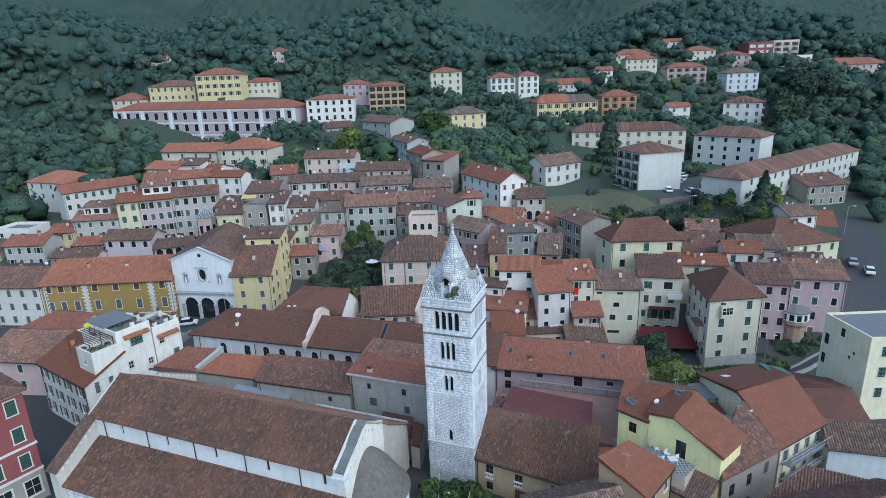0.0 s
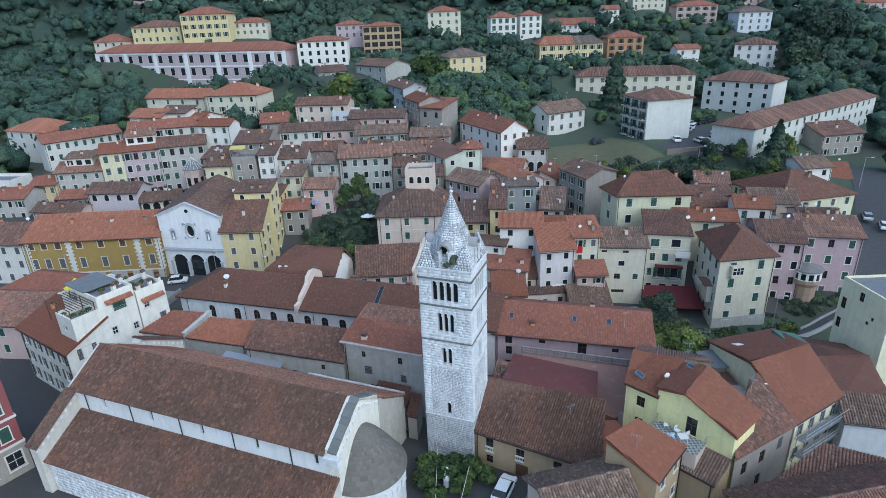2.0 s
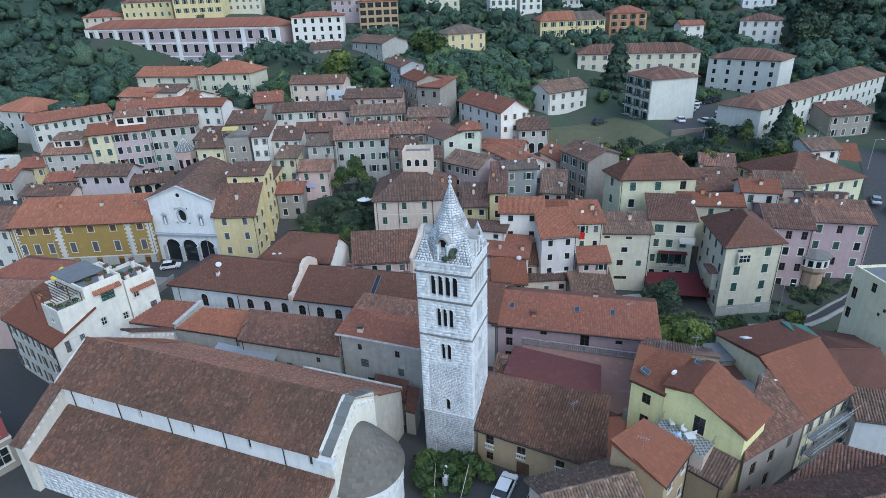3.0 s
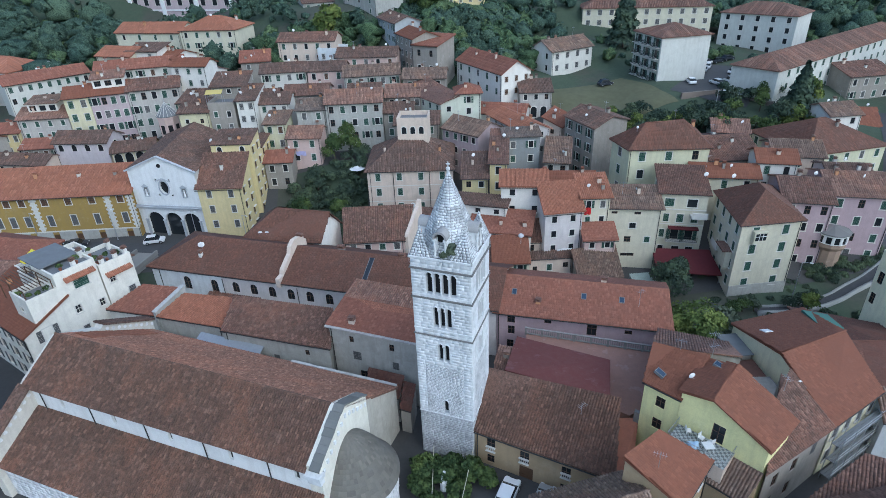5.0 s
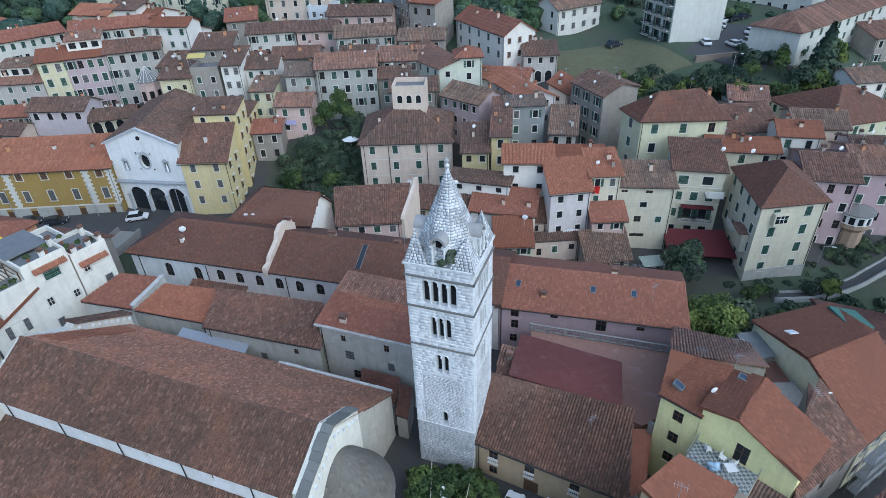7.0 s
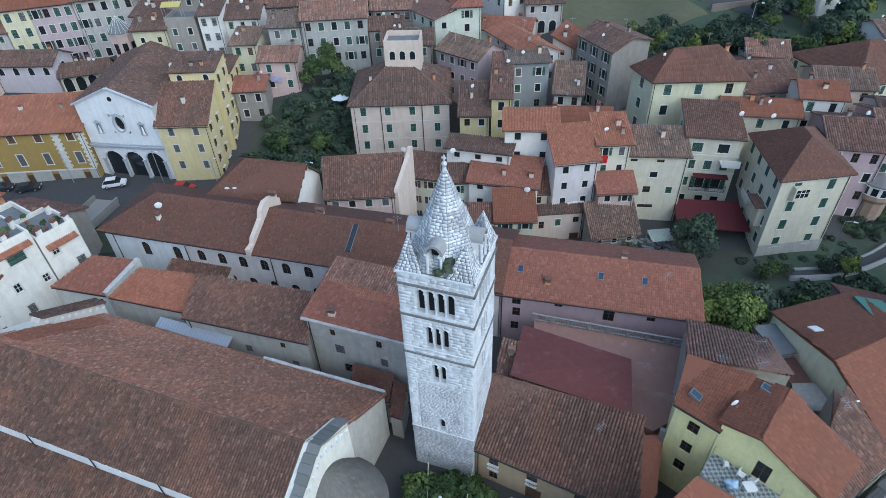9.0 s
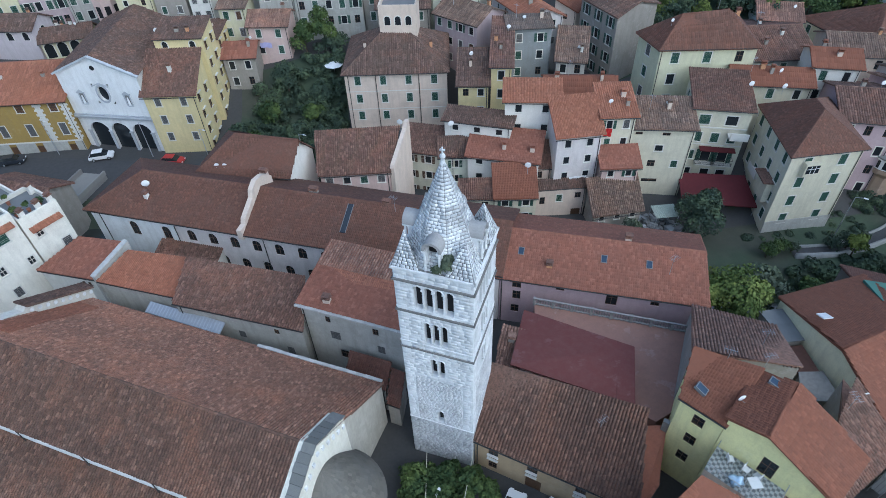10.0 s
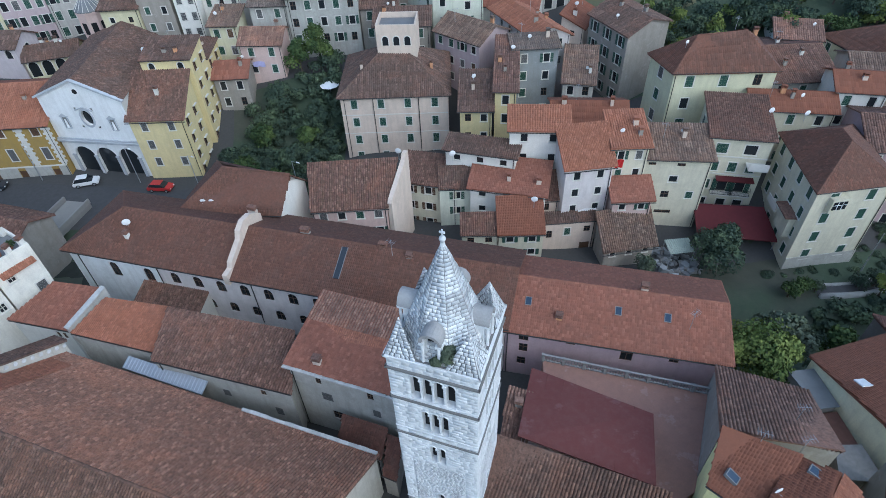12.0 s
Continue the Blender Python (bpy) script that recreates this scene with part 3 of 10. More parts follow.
def house(label, a, b, depth, eave, base, roof="g", rise=1.8, wall="cream", tile="brown", wins={}, lod=1, over=0.45, plan=None, near=False,
          extra={}, chimneys=(), name="house", category="house", group="", turn=0.0, sunk=True):
    """A house on the front edge a-b, running back by depth. wins: side letter (f, r, k, l) to a grid spec; extra: side to single openings (u, z, w, h, style)."""
    a, b = Vector(a), Vector(b)
    d = (b - a).normalized()
    back = Matrix.Rotation(radians(turn), 2) @ Vector((-d.y, d.x)) * depth
    q = plan or [tuple(a), tuple(b), tuple(b + back), tuple(a + back)]
    FOOT.append(q)
    cx, cy = sum(p[0] for p in q) / 4, sum(p[1] for p in q) / 4
    top = thing(name, (cx, cy, base), label, category, group)
    off = Vector((-cx, -cy, -base))
    foot = min(base, min(gz(*p) for p in q) - 1.0) if sunk else base
    bm = bmesh.new()
    todo = []
    for i, side in enumerate("frkl"):
        p, n = q[i], q[(i + 1) % 4]
        L = (Vector(n) - Vector(p)).length
        holes = list(extra.get(side, ()))
        if side in wins:
            holes += grid_holes(L, eave, base, wins[side])
        facade(bm, p, n, foot, eave, [h[:4] for h in holes])
        for u, z, w, h, st in holes:
            todo.append((wall_matrix(p, n, u + w / 2, z), w, h, st))
    seed = int(abs(cx * 131 + cy * 17)) + 7
    rng = random.Random(seed)
    if tile == "brown" and lod == 1:
        tile = rng.choice(("brown", "brown", "bleached", "old", "sunny", "smooth"))
    if roof == "f":
        inner = inset_quad(q, -0.25)
        ring = [Vector((*p, eave)) for p in q]
        for i in range(4):
            j = (i + 1) % 4
            quad(bm, (*q[i], eave), (*q[j], eave), (*q[j], eave + rise), (*q[i], eave + rise))
            quad(bm, (*inner[j], eave), (*inner[i], eave), (*inner[i], eave + rise), (*inner[j], eave + rise))
            quad(bm, (*q[i], eave + rise), (*q[j], eave + rise), (*inner[j], eave + rise), (*inner[i], eave + rise))
        walls = []
    else:
        planes, ridges, walls = roof_planes(q, eave, rise, roof)
        for w in walls:
            quad(bm, *w)
    for v in bm.verts:
        v.co += off
    part("wall", bm, wall_mat(wall), top)
    if roof == "f":
        bm = bmesh.new()
        slab(bm, [Vector((*p, eave + 0.05)) + off for p in inner], 0.2)
        part("roof", bm, MATS.get(tile) or roof_mat("grey"), top)
    else:
        run = max(0.5, min((Vector(q[1]) - Vector(q[0])).length, (Vector(q[3]) - Vector(q[0])).length) / 2)
        if roof == "g":
            run = (Vector(q[3]) - Vector(q[0])).length / 2
        if roof == "x":
            run = (Vector(q[1]) - Vector(q[0])).length / 2
        if roof in ("s", "sb"):
            run = (Vector(q[3]) - Vector(q[0])).length
        if roof in ("sl", "sr"):
            run = (Vector(q[1]) - Vector(q[0])).length
        drop = over * rise / run
        extra_up = 2 * drop if roof[0] == "s" else drop
        planes, ridges, _ = roof_planes(inset_quad(q, over), eave - drop + 0.12, rise + extra_up, roof)
        bm = bmesh.new()
        for p in planes:
            slab(bm, [v + off for v in p], 0.16)
        rf = part("roof", bm, roof_mat(tile), top)
        lay_tiles(planes, ridges, tile, rf, seed, lod, origin=(cx, cy, base))
        if not chimneys and lod == 1 and name == "house":
            chimneys = [(rng.uniform(0.12, 0.88), rng.uniform(0.2, 0.8)) for _ in range(rng.choice((1, 1, 2, 2, 3)))]
        A, B, C, D = (Vector(p) for p in q)

        def roof_at(u, v):
            p = A.lerp(B, u).lerp(D.lerp(C, u), v)
            k = {"g": 1 - abs(2 * v - 1), "x": 1 - abs(2 * u - 1), "s": v, "sb": 1 - v, "sl": u, "sr": 1 - u}.get(roof)
            if k is None:
                W, H = (B - A).length, (D - A).length
                k = min(1.0, 2 * min(u * W, (1 - u) * W, v * H, (1 - v) * H) / min(W, H))
            return Vector((p.x, p.y, eave + rise * k + 0.1))

        for u, v in chimneys:
            cb = bmesh.new()
            m = wall_matrix(q[0], q[1], 0, 0)
            m.translation = roof_at(u, v) + off
            hh, ww = rng.uniform(0.6, 1.15), rng.uniform(0.2, 0.34)
            box(cb, -ww, -0.25, -0.8, ww, 0.25, hh, m)
            chm = part("chimney", cb, wall_mat(rng.choice(("offwhite", "buff", "stone", "orange"))), top, "plastered chimney with a capped top")
            cb = bmesh.new()
            box(cb, -ww - 0.1, -0.35, hh, ww + 0.1, 0.35, hh + 0.09, m)
            for x in (-ww + 0.06, ww - 0.06):
                box(cb, x - 0.06, -0.2, hh + 0.09, x + 0.06, 0.2, hh + 0.3, m)
            box(cb, -ww - 0.08, -0.33, hh + 0.3, ww + 0.08, 0.33, hh + 0.37, m)
            part("chimney_cap", cb, roof_mat(tile), chm)
        if lod == 1 and name == "house":
            for kind, chance in ((aerial, 0.5), (dish, 0.55)):
                if rng.random() < chance:
                    kind(roof_at(rng.uniform(0.15, 0.85), rng.uniform(0.25, 0.75)), rng)
    if lod >= 1 and roof != "f" and name != "roof_lantern" and sunk:
        # gutter along the front eave and rain pipes down the wall
        L = (Vector(q[1]) - Vector(q[0])).length
        gm = wall_matrix(q[0], q[1], 0, 0)
        gm.translation += off
        if roof in ("g", "s") or roof[0] == "h":
            gb = bmesh.new()
            zg = eave - over * rise / max(1.0, depth * 0.5) + 0.02
            tube(gb, gm @ Vector((-over, -over - 0.05, zg)), gm @ Vector((L + over, -over - 0.05, zg)), 0.07, 0.07, 6)
            part("gutter", gb, M_IRON, top, "dark metal gutter")
        pipes = [L - 0.25] if rng.random() < 0.6 else []
        if L > 11:
            pipes.append(L * rng.choice((0.0, 0.02)) + 0.25)
        for u in pipes:
            gb = bmesh.new()
            tube(gb, gm @ Vector((u, -0.07, foot + 0.3)), gm @ Vector((u, -0.07, eave - 0.3)), 0.055, 0.055, 6)
            tube(gb, gm @ Vector((u, -0.07, eave - 0.32)), gm @ Vector((u, -over, eave - 0.02)), 0.055, 0.055, 6)
            part("downpipe", gb, M_IRON, top, "dark metal downpipe")
    for m, w, h, st in todo:
        m.translation += off
        if st == "p" and lod == 1 and rng.random() < 0.4:
            st = "q"
        if st == "g" and name == "house" and lod == 1:
            st = rng.choice(("g", "g", "g", "g", "g", "og", "d", "p", "q"))
        if st == "v":
            st = rng.choice("gggpp")
        elif st == "u":
            st = rng.choice(["p", "p", "g", "g", "d", "b", "og"])
        if st != "n":
            window(top, m, w, h, st, near)
    return top
# ---- ground ----
SPOTS = [(-60, 0, -0.5), (-30, -20, 0), (0, -10, 0), (20, -22, 0), (40, -20, 1), (62, 0, 1), (0, 14, -0.5), (-30, 20, -1.5), (20, 12, 0)]
SPOTS += [(-95, 66, -3.5), (-75, 62, -3.5), (-52, 58, -3.8), (-42, 56, -3.8), (-70, 45, -3), (-70, 20, -1.5), (-52, 40, -4)]
SPOTS += [(20, 33, -4), (30, 32, -4.5), (40, 31, -4.5), (50, 24, -4), (60, 25, -4.5), (10, 30, -3), (-5, 40, -2), (72, 22, -3), (85, 30, -1)]
SPOTS += [(0, 60, -1), (-20, 60, -3), (-28, 50, -4), (38, 52, 1.5), (37, 72, 1.5), (15, 52, 1.5), (25, 60, 1), (55, 45, 1), (75, 50, 2)]
SPOTS += [(-40, 88, 5), (-75, 104, 5), (-90, 102, 5), (-15, 84, 6.5), (20, 88, 8), (76, 92, 13.5), (62, 88, 14), (90, 95, 13), (45, 90, 11), (40, 100, 13)]
SPOTS += [(-90, 122, 13), (-60, 122, 14), (0, 105, 12), (31, 110, 15.5), (95, 128, 15.5), (110, 115, 14), (140, 105, 12), (110, 75, 9), (-130, 120, 8)]
SPOTS += [(64, 97, 15), (70, 93, 14.3), (77, 97, 14), (84, 98, 14), (82, 110, 14.5), (68, 90, 14), (66, 82, 9.5), (60, 76, 8), (40, 61, 2), (33, 60, 1.5)]
SPOTS += [(13, 143, 26), (52, 135, 19), (55, 165, 28), (85, 180, 29), (-60, 145, 18), (-62, 230, 23), (-175, 300, 19), (-50, 226, 30), (40, 210, 36), (-120, 200, 17)]
HILLS = [(145, 190, 21), (150, 258, 40), (285, 330, 56), (296, 370, 66), (100, 312, 52), (-35, 262, 36), (-100, 296, 50), (12, 255, 39), (-220, 250, 16)]
HILLS += [(0, 390, 78), (-120, 390, 78), (-235, 390, 78), (250, 450, 88), (-400, 600, 120), (0, 620, 150), (300, 650, 160), (-250, 800, 120), (-600, 900, 240)]
HILLS += [(-120, 700, 150), (0, 900, 250), (500, 900, 270), (0, 1500, 460), (700, 1500, 480), (-700, 1500, 430), (420, 220, 40), (420, 0, 8), (-420, 200, 10), (-420, 0, 0), (-300, -400, 0), (300, -400, 0)]
YARDS = [(-124, 262, 38), (-97, 249, 41), (-78, 261, 41), (-36, 204, 30.5), (-11, 224, 33), (-26, 234, 36), (20, 264, 38), (50, 254, 32), (65, 259, 36), (91, 274, 37), (71, 203, 24), (100, 216, 26.5), (122, 199, 23.5)]
YARDS += [(150, 190, 17), (138, 299, 52), (135, 279, 46.5), (158, 269, 38), (111, 269, 40), (222, 299, 48), (232, 286, 45), (197, 289, 47), (181, 299, 51), (180, 249, 35), (258, 269, 32), (177, 329, 61), (-270, 429, 90), (-152, 330, 60)]
YARDS += [(-76, 309, 58), (-30, 186, 29), (-16, 198, 30), (-100, 215, 18), (18, 198, 30), (20, 160, 24), (92, 190, 24), (60, 230, 27), (165, 228, 29), (-146, 257, 34)]
SPOT = np.array(SPOTS + HILLS + YARDS, float)
RIVER = np.array([(-110, 52), (-62, 46), (-40, 40), (0, 24), (32, 19), (52, 14), (75, 20), (110, 28)], float)


def river_far(x, y):
    best = np.full(np.shape(x), 1e9)
    for (ax, ay), (bx, by) in zip(RIVER[:-1], RIVER[1:]):
        t = np.clip(((x - ax) * (bx - ax) + (y - ay) * (by - ay)) / ((bx - ax) ** 2 + (by - ay) ** 2), 0, 1)
        best = np.minimum(best, np.hypot(x - ax - t * (bx - ax), y - ay - t * (by - ay)))
    return best


def ground_z(x, y):
    x, y = np.asarray(x, float), np.asarray(y, float)
    num, den = np.zeros(x.shape), np.zeros(x.shape)
    for px, py, pz in SPOT:
        w = 1 / ((x - px) ** 2 + (y - py) ** 2 + 30.0) ** 1.9
        num, den = num + w * pz, den + w
    z = num / den
    k = np.clip((river_far(x, y) - 2.5) / 2.0, 0, 1)
    return z * k + np.minimum(z, -6.5) * (1 - k)


def steps(lo, hi, fine_lo, fine_hi, fine, grow=1.18):
    out = list(np.arange(fine_lo, fine_hi + 1e-6, fine))
    s = fine
    while out[-1] < hi:
        s *= grow
        out.append(out[-1] + s)
    s = fine
    while out[0] > lo:
        s *= grow
        out.insert(0, out[0] - s)
    return np.array(out)


def ground_mat():
    m, nt, b = nodes("earth_and_grass")
    n1, n2 = noise_tex(nt, 0.05, 5, 0.6), noise_tex(nt, 0.7, 6, 0.8)
    grass = mixc(nt, n2, (0.024, 0.042, 0.026), (0.075, 0.098, 0.056))
    earth = mixc(nt, n2, (0.035, 0.042, 0.030), (0.085, 0.085, 0.062))
    k = ramp(nt, n1, ((0.5, (0, 0, 0)), (0.62, (1, 1, 1))))
    nt.links.new(mixc(nt, k, grass, earth), b.inputs["Base Color"])
    b.inputs["Roughness"].default_value = 0.95
    bump(nt, b, n2, 0.5, 0.1)
    return m


gx, gy = steps(-2600, 2600, -110, 110, 2.5), steps(-2200, 3200, -70, 150, 2.5)
GX, GY = np.meshgrid(gx, gy)
GZ = ground_z(GX, GY)
nx, ny = len(gx), len(gy)
ii = (np.arange(ny - 1)[:, None] * nx + np.arange(nx - 1)[None, :]).ravel()
ground = part_np("ground", np.stack([GX.ravel(), GY.ravel(), GZ.ravel()], 1), np.stack([ii, ii + 1, ii + nx + 1, ii + nx], 1), ground_mat(), smooth=True)
tagged(ground, "hilly ground of grass, earth and paved town lanes", "ground", kind="structure")


def gz(x, y):
    return float(ground_z(np.array(x), np.array(y)))
# ---- paved lanes, road, car park, river ----
def paving_mat():
    m, nt, b = nodes("worn_stone_paving")
    n1, n2 = noise_tex(nt, 0.3, 5, 0.65), noise_tex(nt, 3.0, 4, 0.6)
    c = mixc(nt, n1, (0.034, 0.034, 0.034), (0.075, 0.073, 0.07))
    c = mixc(nt, 0.4, c, mixc(nt, n2, (0.022, 0.022, 0.022), (0.095, 0.093, 0.09)))
    nt.links.new(c, b.inputs["Base Color"])
    b.inputs["Roughness"].default_value = 0.85
    bump(nt, b, n2, 0.3, 0.03)
    return m


px_, py_ = np.arange(-112, 76, 2.0), np.arange(-60, 110, 2.0)
PX, PY = np.meshgrid(px_, py_)
PZ = ground_z(PX, PY) + 0.06
k = (np.arange(len(py_) - 1)[:, None] * len(px_) + np.arange(len(px_) - 1)[None, :]).ravel()
mid = (PX[:-1, :-1] + 1, PY[:-1, :-1] + 1)
garden = (mid[0] > -33) & (mid[0] < -12) & (mid[1] > 50) & (mid[1] < 79)
slope = (mid[0] > 33) & (mid[1] > 66 + 0.1 * (mid[0] - 33))
k = k[((river_far(*mid) > 6.0) & ~garden & ~slope & ~((mid[0] > 26) & (mid[1] > 4) & (mid[1] < 31))).ravel()]
pave = part_np("pavement", np.stack([PX.ravel(), PY.ravel(), PZ.ravel()], 1), np.stack([k, k + 1, k + len(px_) + 1, k + len(px_)], 1), paving_mat())
tagged(pave, "worn grey stone paving of the town lanes", "pavement", kind="structure")


def strip(name, pts, width, mat, lift, label, category, flat=None):
    """A band that follows a line over the ground."""
    P = []
    for (ax, ay), (bx, by) in zip(pts[:-1], pts[1:]):
        n = max(2, int(math.hypot(bx - ax, by - ay) / 1.5))
        P += [(ax + (bx - ax) * i / n, ay + (by - ay) * i / n) for i in range(n)]
    P.append(pts[-1])
    vs, fs = [], []
    m = max(2, int(width / 1.5))
    for i, (x, y) in enumerate(P):
        x0, y0 = P[max(0, i - 1)]
        x1, y1 = P[min(len(P) - 1, i + 1)]
        l = math.hypot(x1 - x0, y1 - y0)
        nx_, ny_ = -(y1 - y0) / l, (x1 - x0) / l
        for j in range(m + 1):
            o = width * (j / m - 0.5)
            px, py = x + nx_ * o, y + ny_ * o
            vs.append((px, py, (gz(px, py) if flat is None else flat) + lift))
    for i in range(len(P) - 1):
        for j in range(m):
            a = i * (m + 1) + j
            fs.append((a + m + 1, a + m + 2, a + 1, a))
    return tagged(part_np(name, vs, fs, mat), label, category, kind="structure")


strip("road", [(-125, 64), (-95, 62), (-70, 59.5), (-52, 56.5), (-34, 52.5), (-20, 50)], 9, M_ASPHALT, 0.07, "grey asphalt road in front of the church", "road")
strip("road", [(76, 24), (92, 46), (101, 60), (112, 78)], 8, M_ASPHALT, 0.07, "grey asphalt road at the town edge", "road")
strip("car_park", [(70, 86), (92, 110)], 18, M_ASPHALT, 0.1, "asphalt car park between apartment blocks", "car park")
strip("lane", [(30.5, 52), (33.5, 59), (38, 63), (46, 66), (54, 70)], 5.5, M_ASPHALT, 0.1, "grey paved lane between old houses", "lane")
strip("road", [(96, 106), (110, 110), (140, 150), (150, 175)], 6, M_ASPHALT, 0.1, "narrow asphalt hillside road", "road")
M_LAWN = simple("dry_lawn", (0.105, 0.105, 0.058), 0.95, 0, 0.3, 0.6)
strip("lawn", [(35, 90), (46, 93), (60, 97)], 23, M_LAWN, 0.12, "dry olive-green lawn below the villa", "lawn")
LANE = [(50.0, 23.7), (52.5, 23.4), (55.5, 23.4), (60, 24.2), (65.2, 25.6), (71.1, 27.8), (80, 32)]


def low_wall(name, pts, side, thick, high, mat, label):
    """A solid low wall that follows the ground beside a line."""
    vs, fs, P = [], [], []
    for (ax, ay), (bx, by) in zip(pts, pts[1:]):
        n = max(2, int(math.dist((ax, ay), (bx, by))))
        P += [(ax + (bx - ax) * i / n, ay + (by - ay) * i / n) for i in range(n)]
    P.append(pts[-1])
    for i, (x, y) in enumerate(P):
        p, q = P[max(0, i - 1)], P[min(len(P) - 1, i + 1)]
        L = math.dist(p, q)
        nx_, ny_ = -(q[1] - p[1]) / L, (q[0] - p[0]) / L
        z = gz(x, y)
        for o, dz in ((side - thick / 2, -0.8), (side - thick / 2, high), (side + thick / 2, high), (side + thick / 2, -0.8)):
            vs.append((x + nx_ * o, y + ny_ * o, z + dz))
    for i in range(len(P) - 1):
        a = 4 * i
        fs += [(a + k, a + 4 + k, a + 5 + k, a + 1 + k) for k in range(3)]
    k = 4 * (len(P) - 1)
    fs += [(0, 1, 2, 3), (k + 3, k + 2, k + 1, k)]
    return tagged(part_np(name, vs, fs, mat), label, "wall", kind="structure")


M_KERB = plaster("river_wall_stone", (0.30, 0.30, 0.285), 0.7)
strip("lane", LANE, 2.2, M_ASPHALT, 0.1, "narrow grey lane above the river", "lane")
low_wall("river_wall", LANE, -1.1, 0.45, 0.75, M_KERB, "low pale stone parapet along the river lane")
low_wall("lane_wall", LANE, 1.05, 0.35, 0.35, M_KERB, "low pale kerb wall beside the river lane")
M_WATER = simple("river_water", (0.035, 0.04, 0.035), 0.12, 0, 0.3, 0.8, 0.5)
strip("river", [tuple(p) for p in RIVER], 6.5, M_WATER, 0.0, "shallow dark river between walls", "river", flat=-6.2)
# ---- bell tower ----
def blocks(holes, L, z0, z1, course, wide, rng, proud=0.03, gap=0.016):
    """Stone blocks on an upright face of width L, in wall coordinates: u to the right, z up, -y outwards."""
    vs, fs = [], []
    z = z0
    while z < z1 - 0.05:
        h = min(course * rng.uniform(0.85, 1.2), z1 - z)
        u = 0.0
        cuts = sorted((a, a + w) for a, b, w, t in holes if b < z + h - 0.02 and b + t > z + 0.02)
        while u < L - 0.02:
            w = min(rng.uniform(*wide), L - u)
            if L - u - w < 0.15:
                w = L - u
            a, b = u, u + w
            for c, d in cuts:
                if a < d and b > c:
                    if c - a > 0.06:
                        b = c
                    else:
                        a = d
                        b = max(b, d)
            if b - a > 0.05:
                y = -proud * rng.uniform(0.1, 0.5)
                k = len(vs)
                g = gap / 2
                p = [(a + g, z + g), (b - g, z + g), (b - g, z + h - g), (a + g, z + h - g)]
                vs += [(x, 0.0, w2) for x, w2 in p] + [(x + (0.002 if i in (0, 3) else -0.002), y, w2 + (0.002 if i < 2 else -0.002)) for i, (x, w2) in enumerate(p)]
                fs += [(k + 4, k + 5, k + 6, k + 7)] + [(k + i, k + (i + 1) % 4, k + 4 + (i + 1) % 4, k + 4 + i) for i in range(4)]
            u = max(b, u + w)
        z += h
    return vs, fs


def arch_fill(bm, u, z, w, h, y0, y1, n=8):
    """The two spandrels that turn a square-headed opening into a round arch."""
    r = w / 2
    cx, cz = u + r, z + h - r
    for s in (-1, 1):
        pts = [(cx + s * r * math.cos(t), cz + r * math.sin(t)) for t in (math.pi / 2 * i / n for i in range(n + 1))]
        corner = (cx + s * r, cz + r)
        for i in range(n):
            (ax, az), (bx, bz) = pts[i], pts[i + 1]
            tri = [(ax, az), (bx, bz), corner]
            if s < 0:
                tri = [(bx, bz), (ax, az), corner]
            f = [bm.verts.new((x, y0, zz)) for x, zz in tri]
            bm.faces.new(f[::-1])
            if s > 0:
                quad(bm, (ax, y0, az), (bx, y0, bz), (bx, y1, bz), (ax, y1, az))
            else:
                quad(bm, (bx, y0, bz), (ax, y0, az), (ax, y1, az), (bx, y1, bz))


def transform(vs, m):
    v = np.asarray(vs, float)
    R = np.array(m)
    return v @ R[:3, :3].T + R[:3, 3]


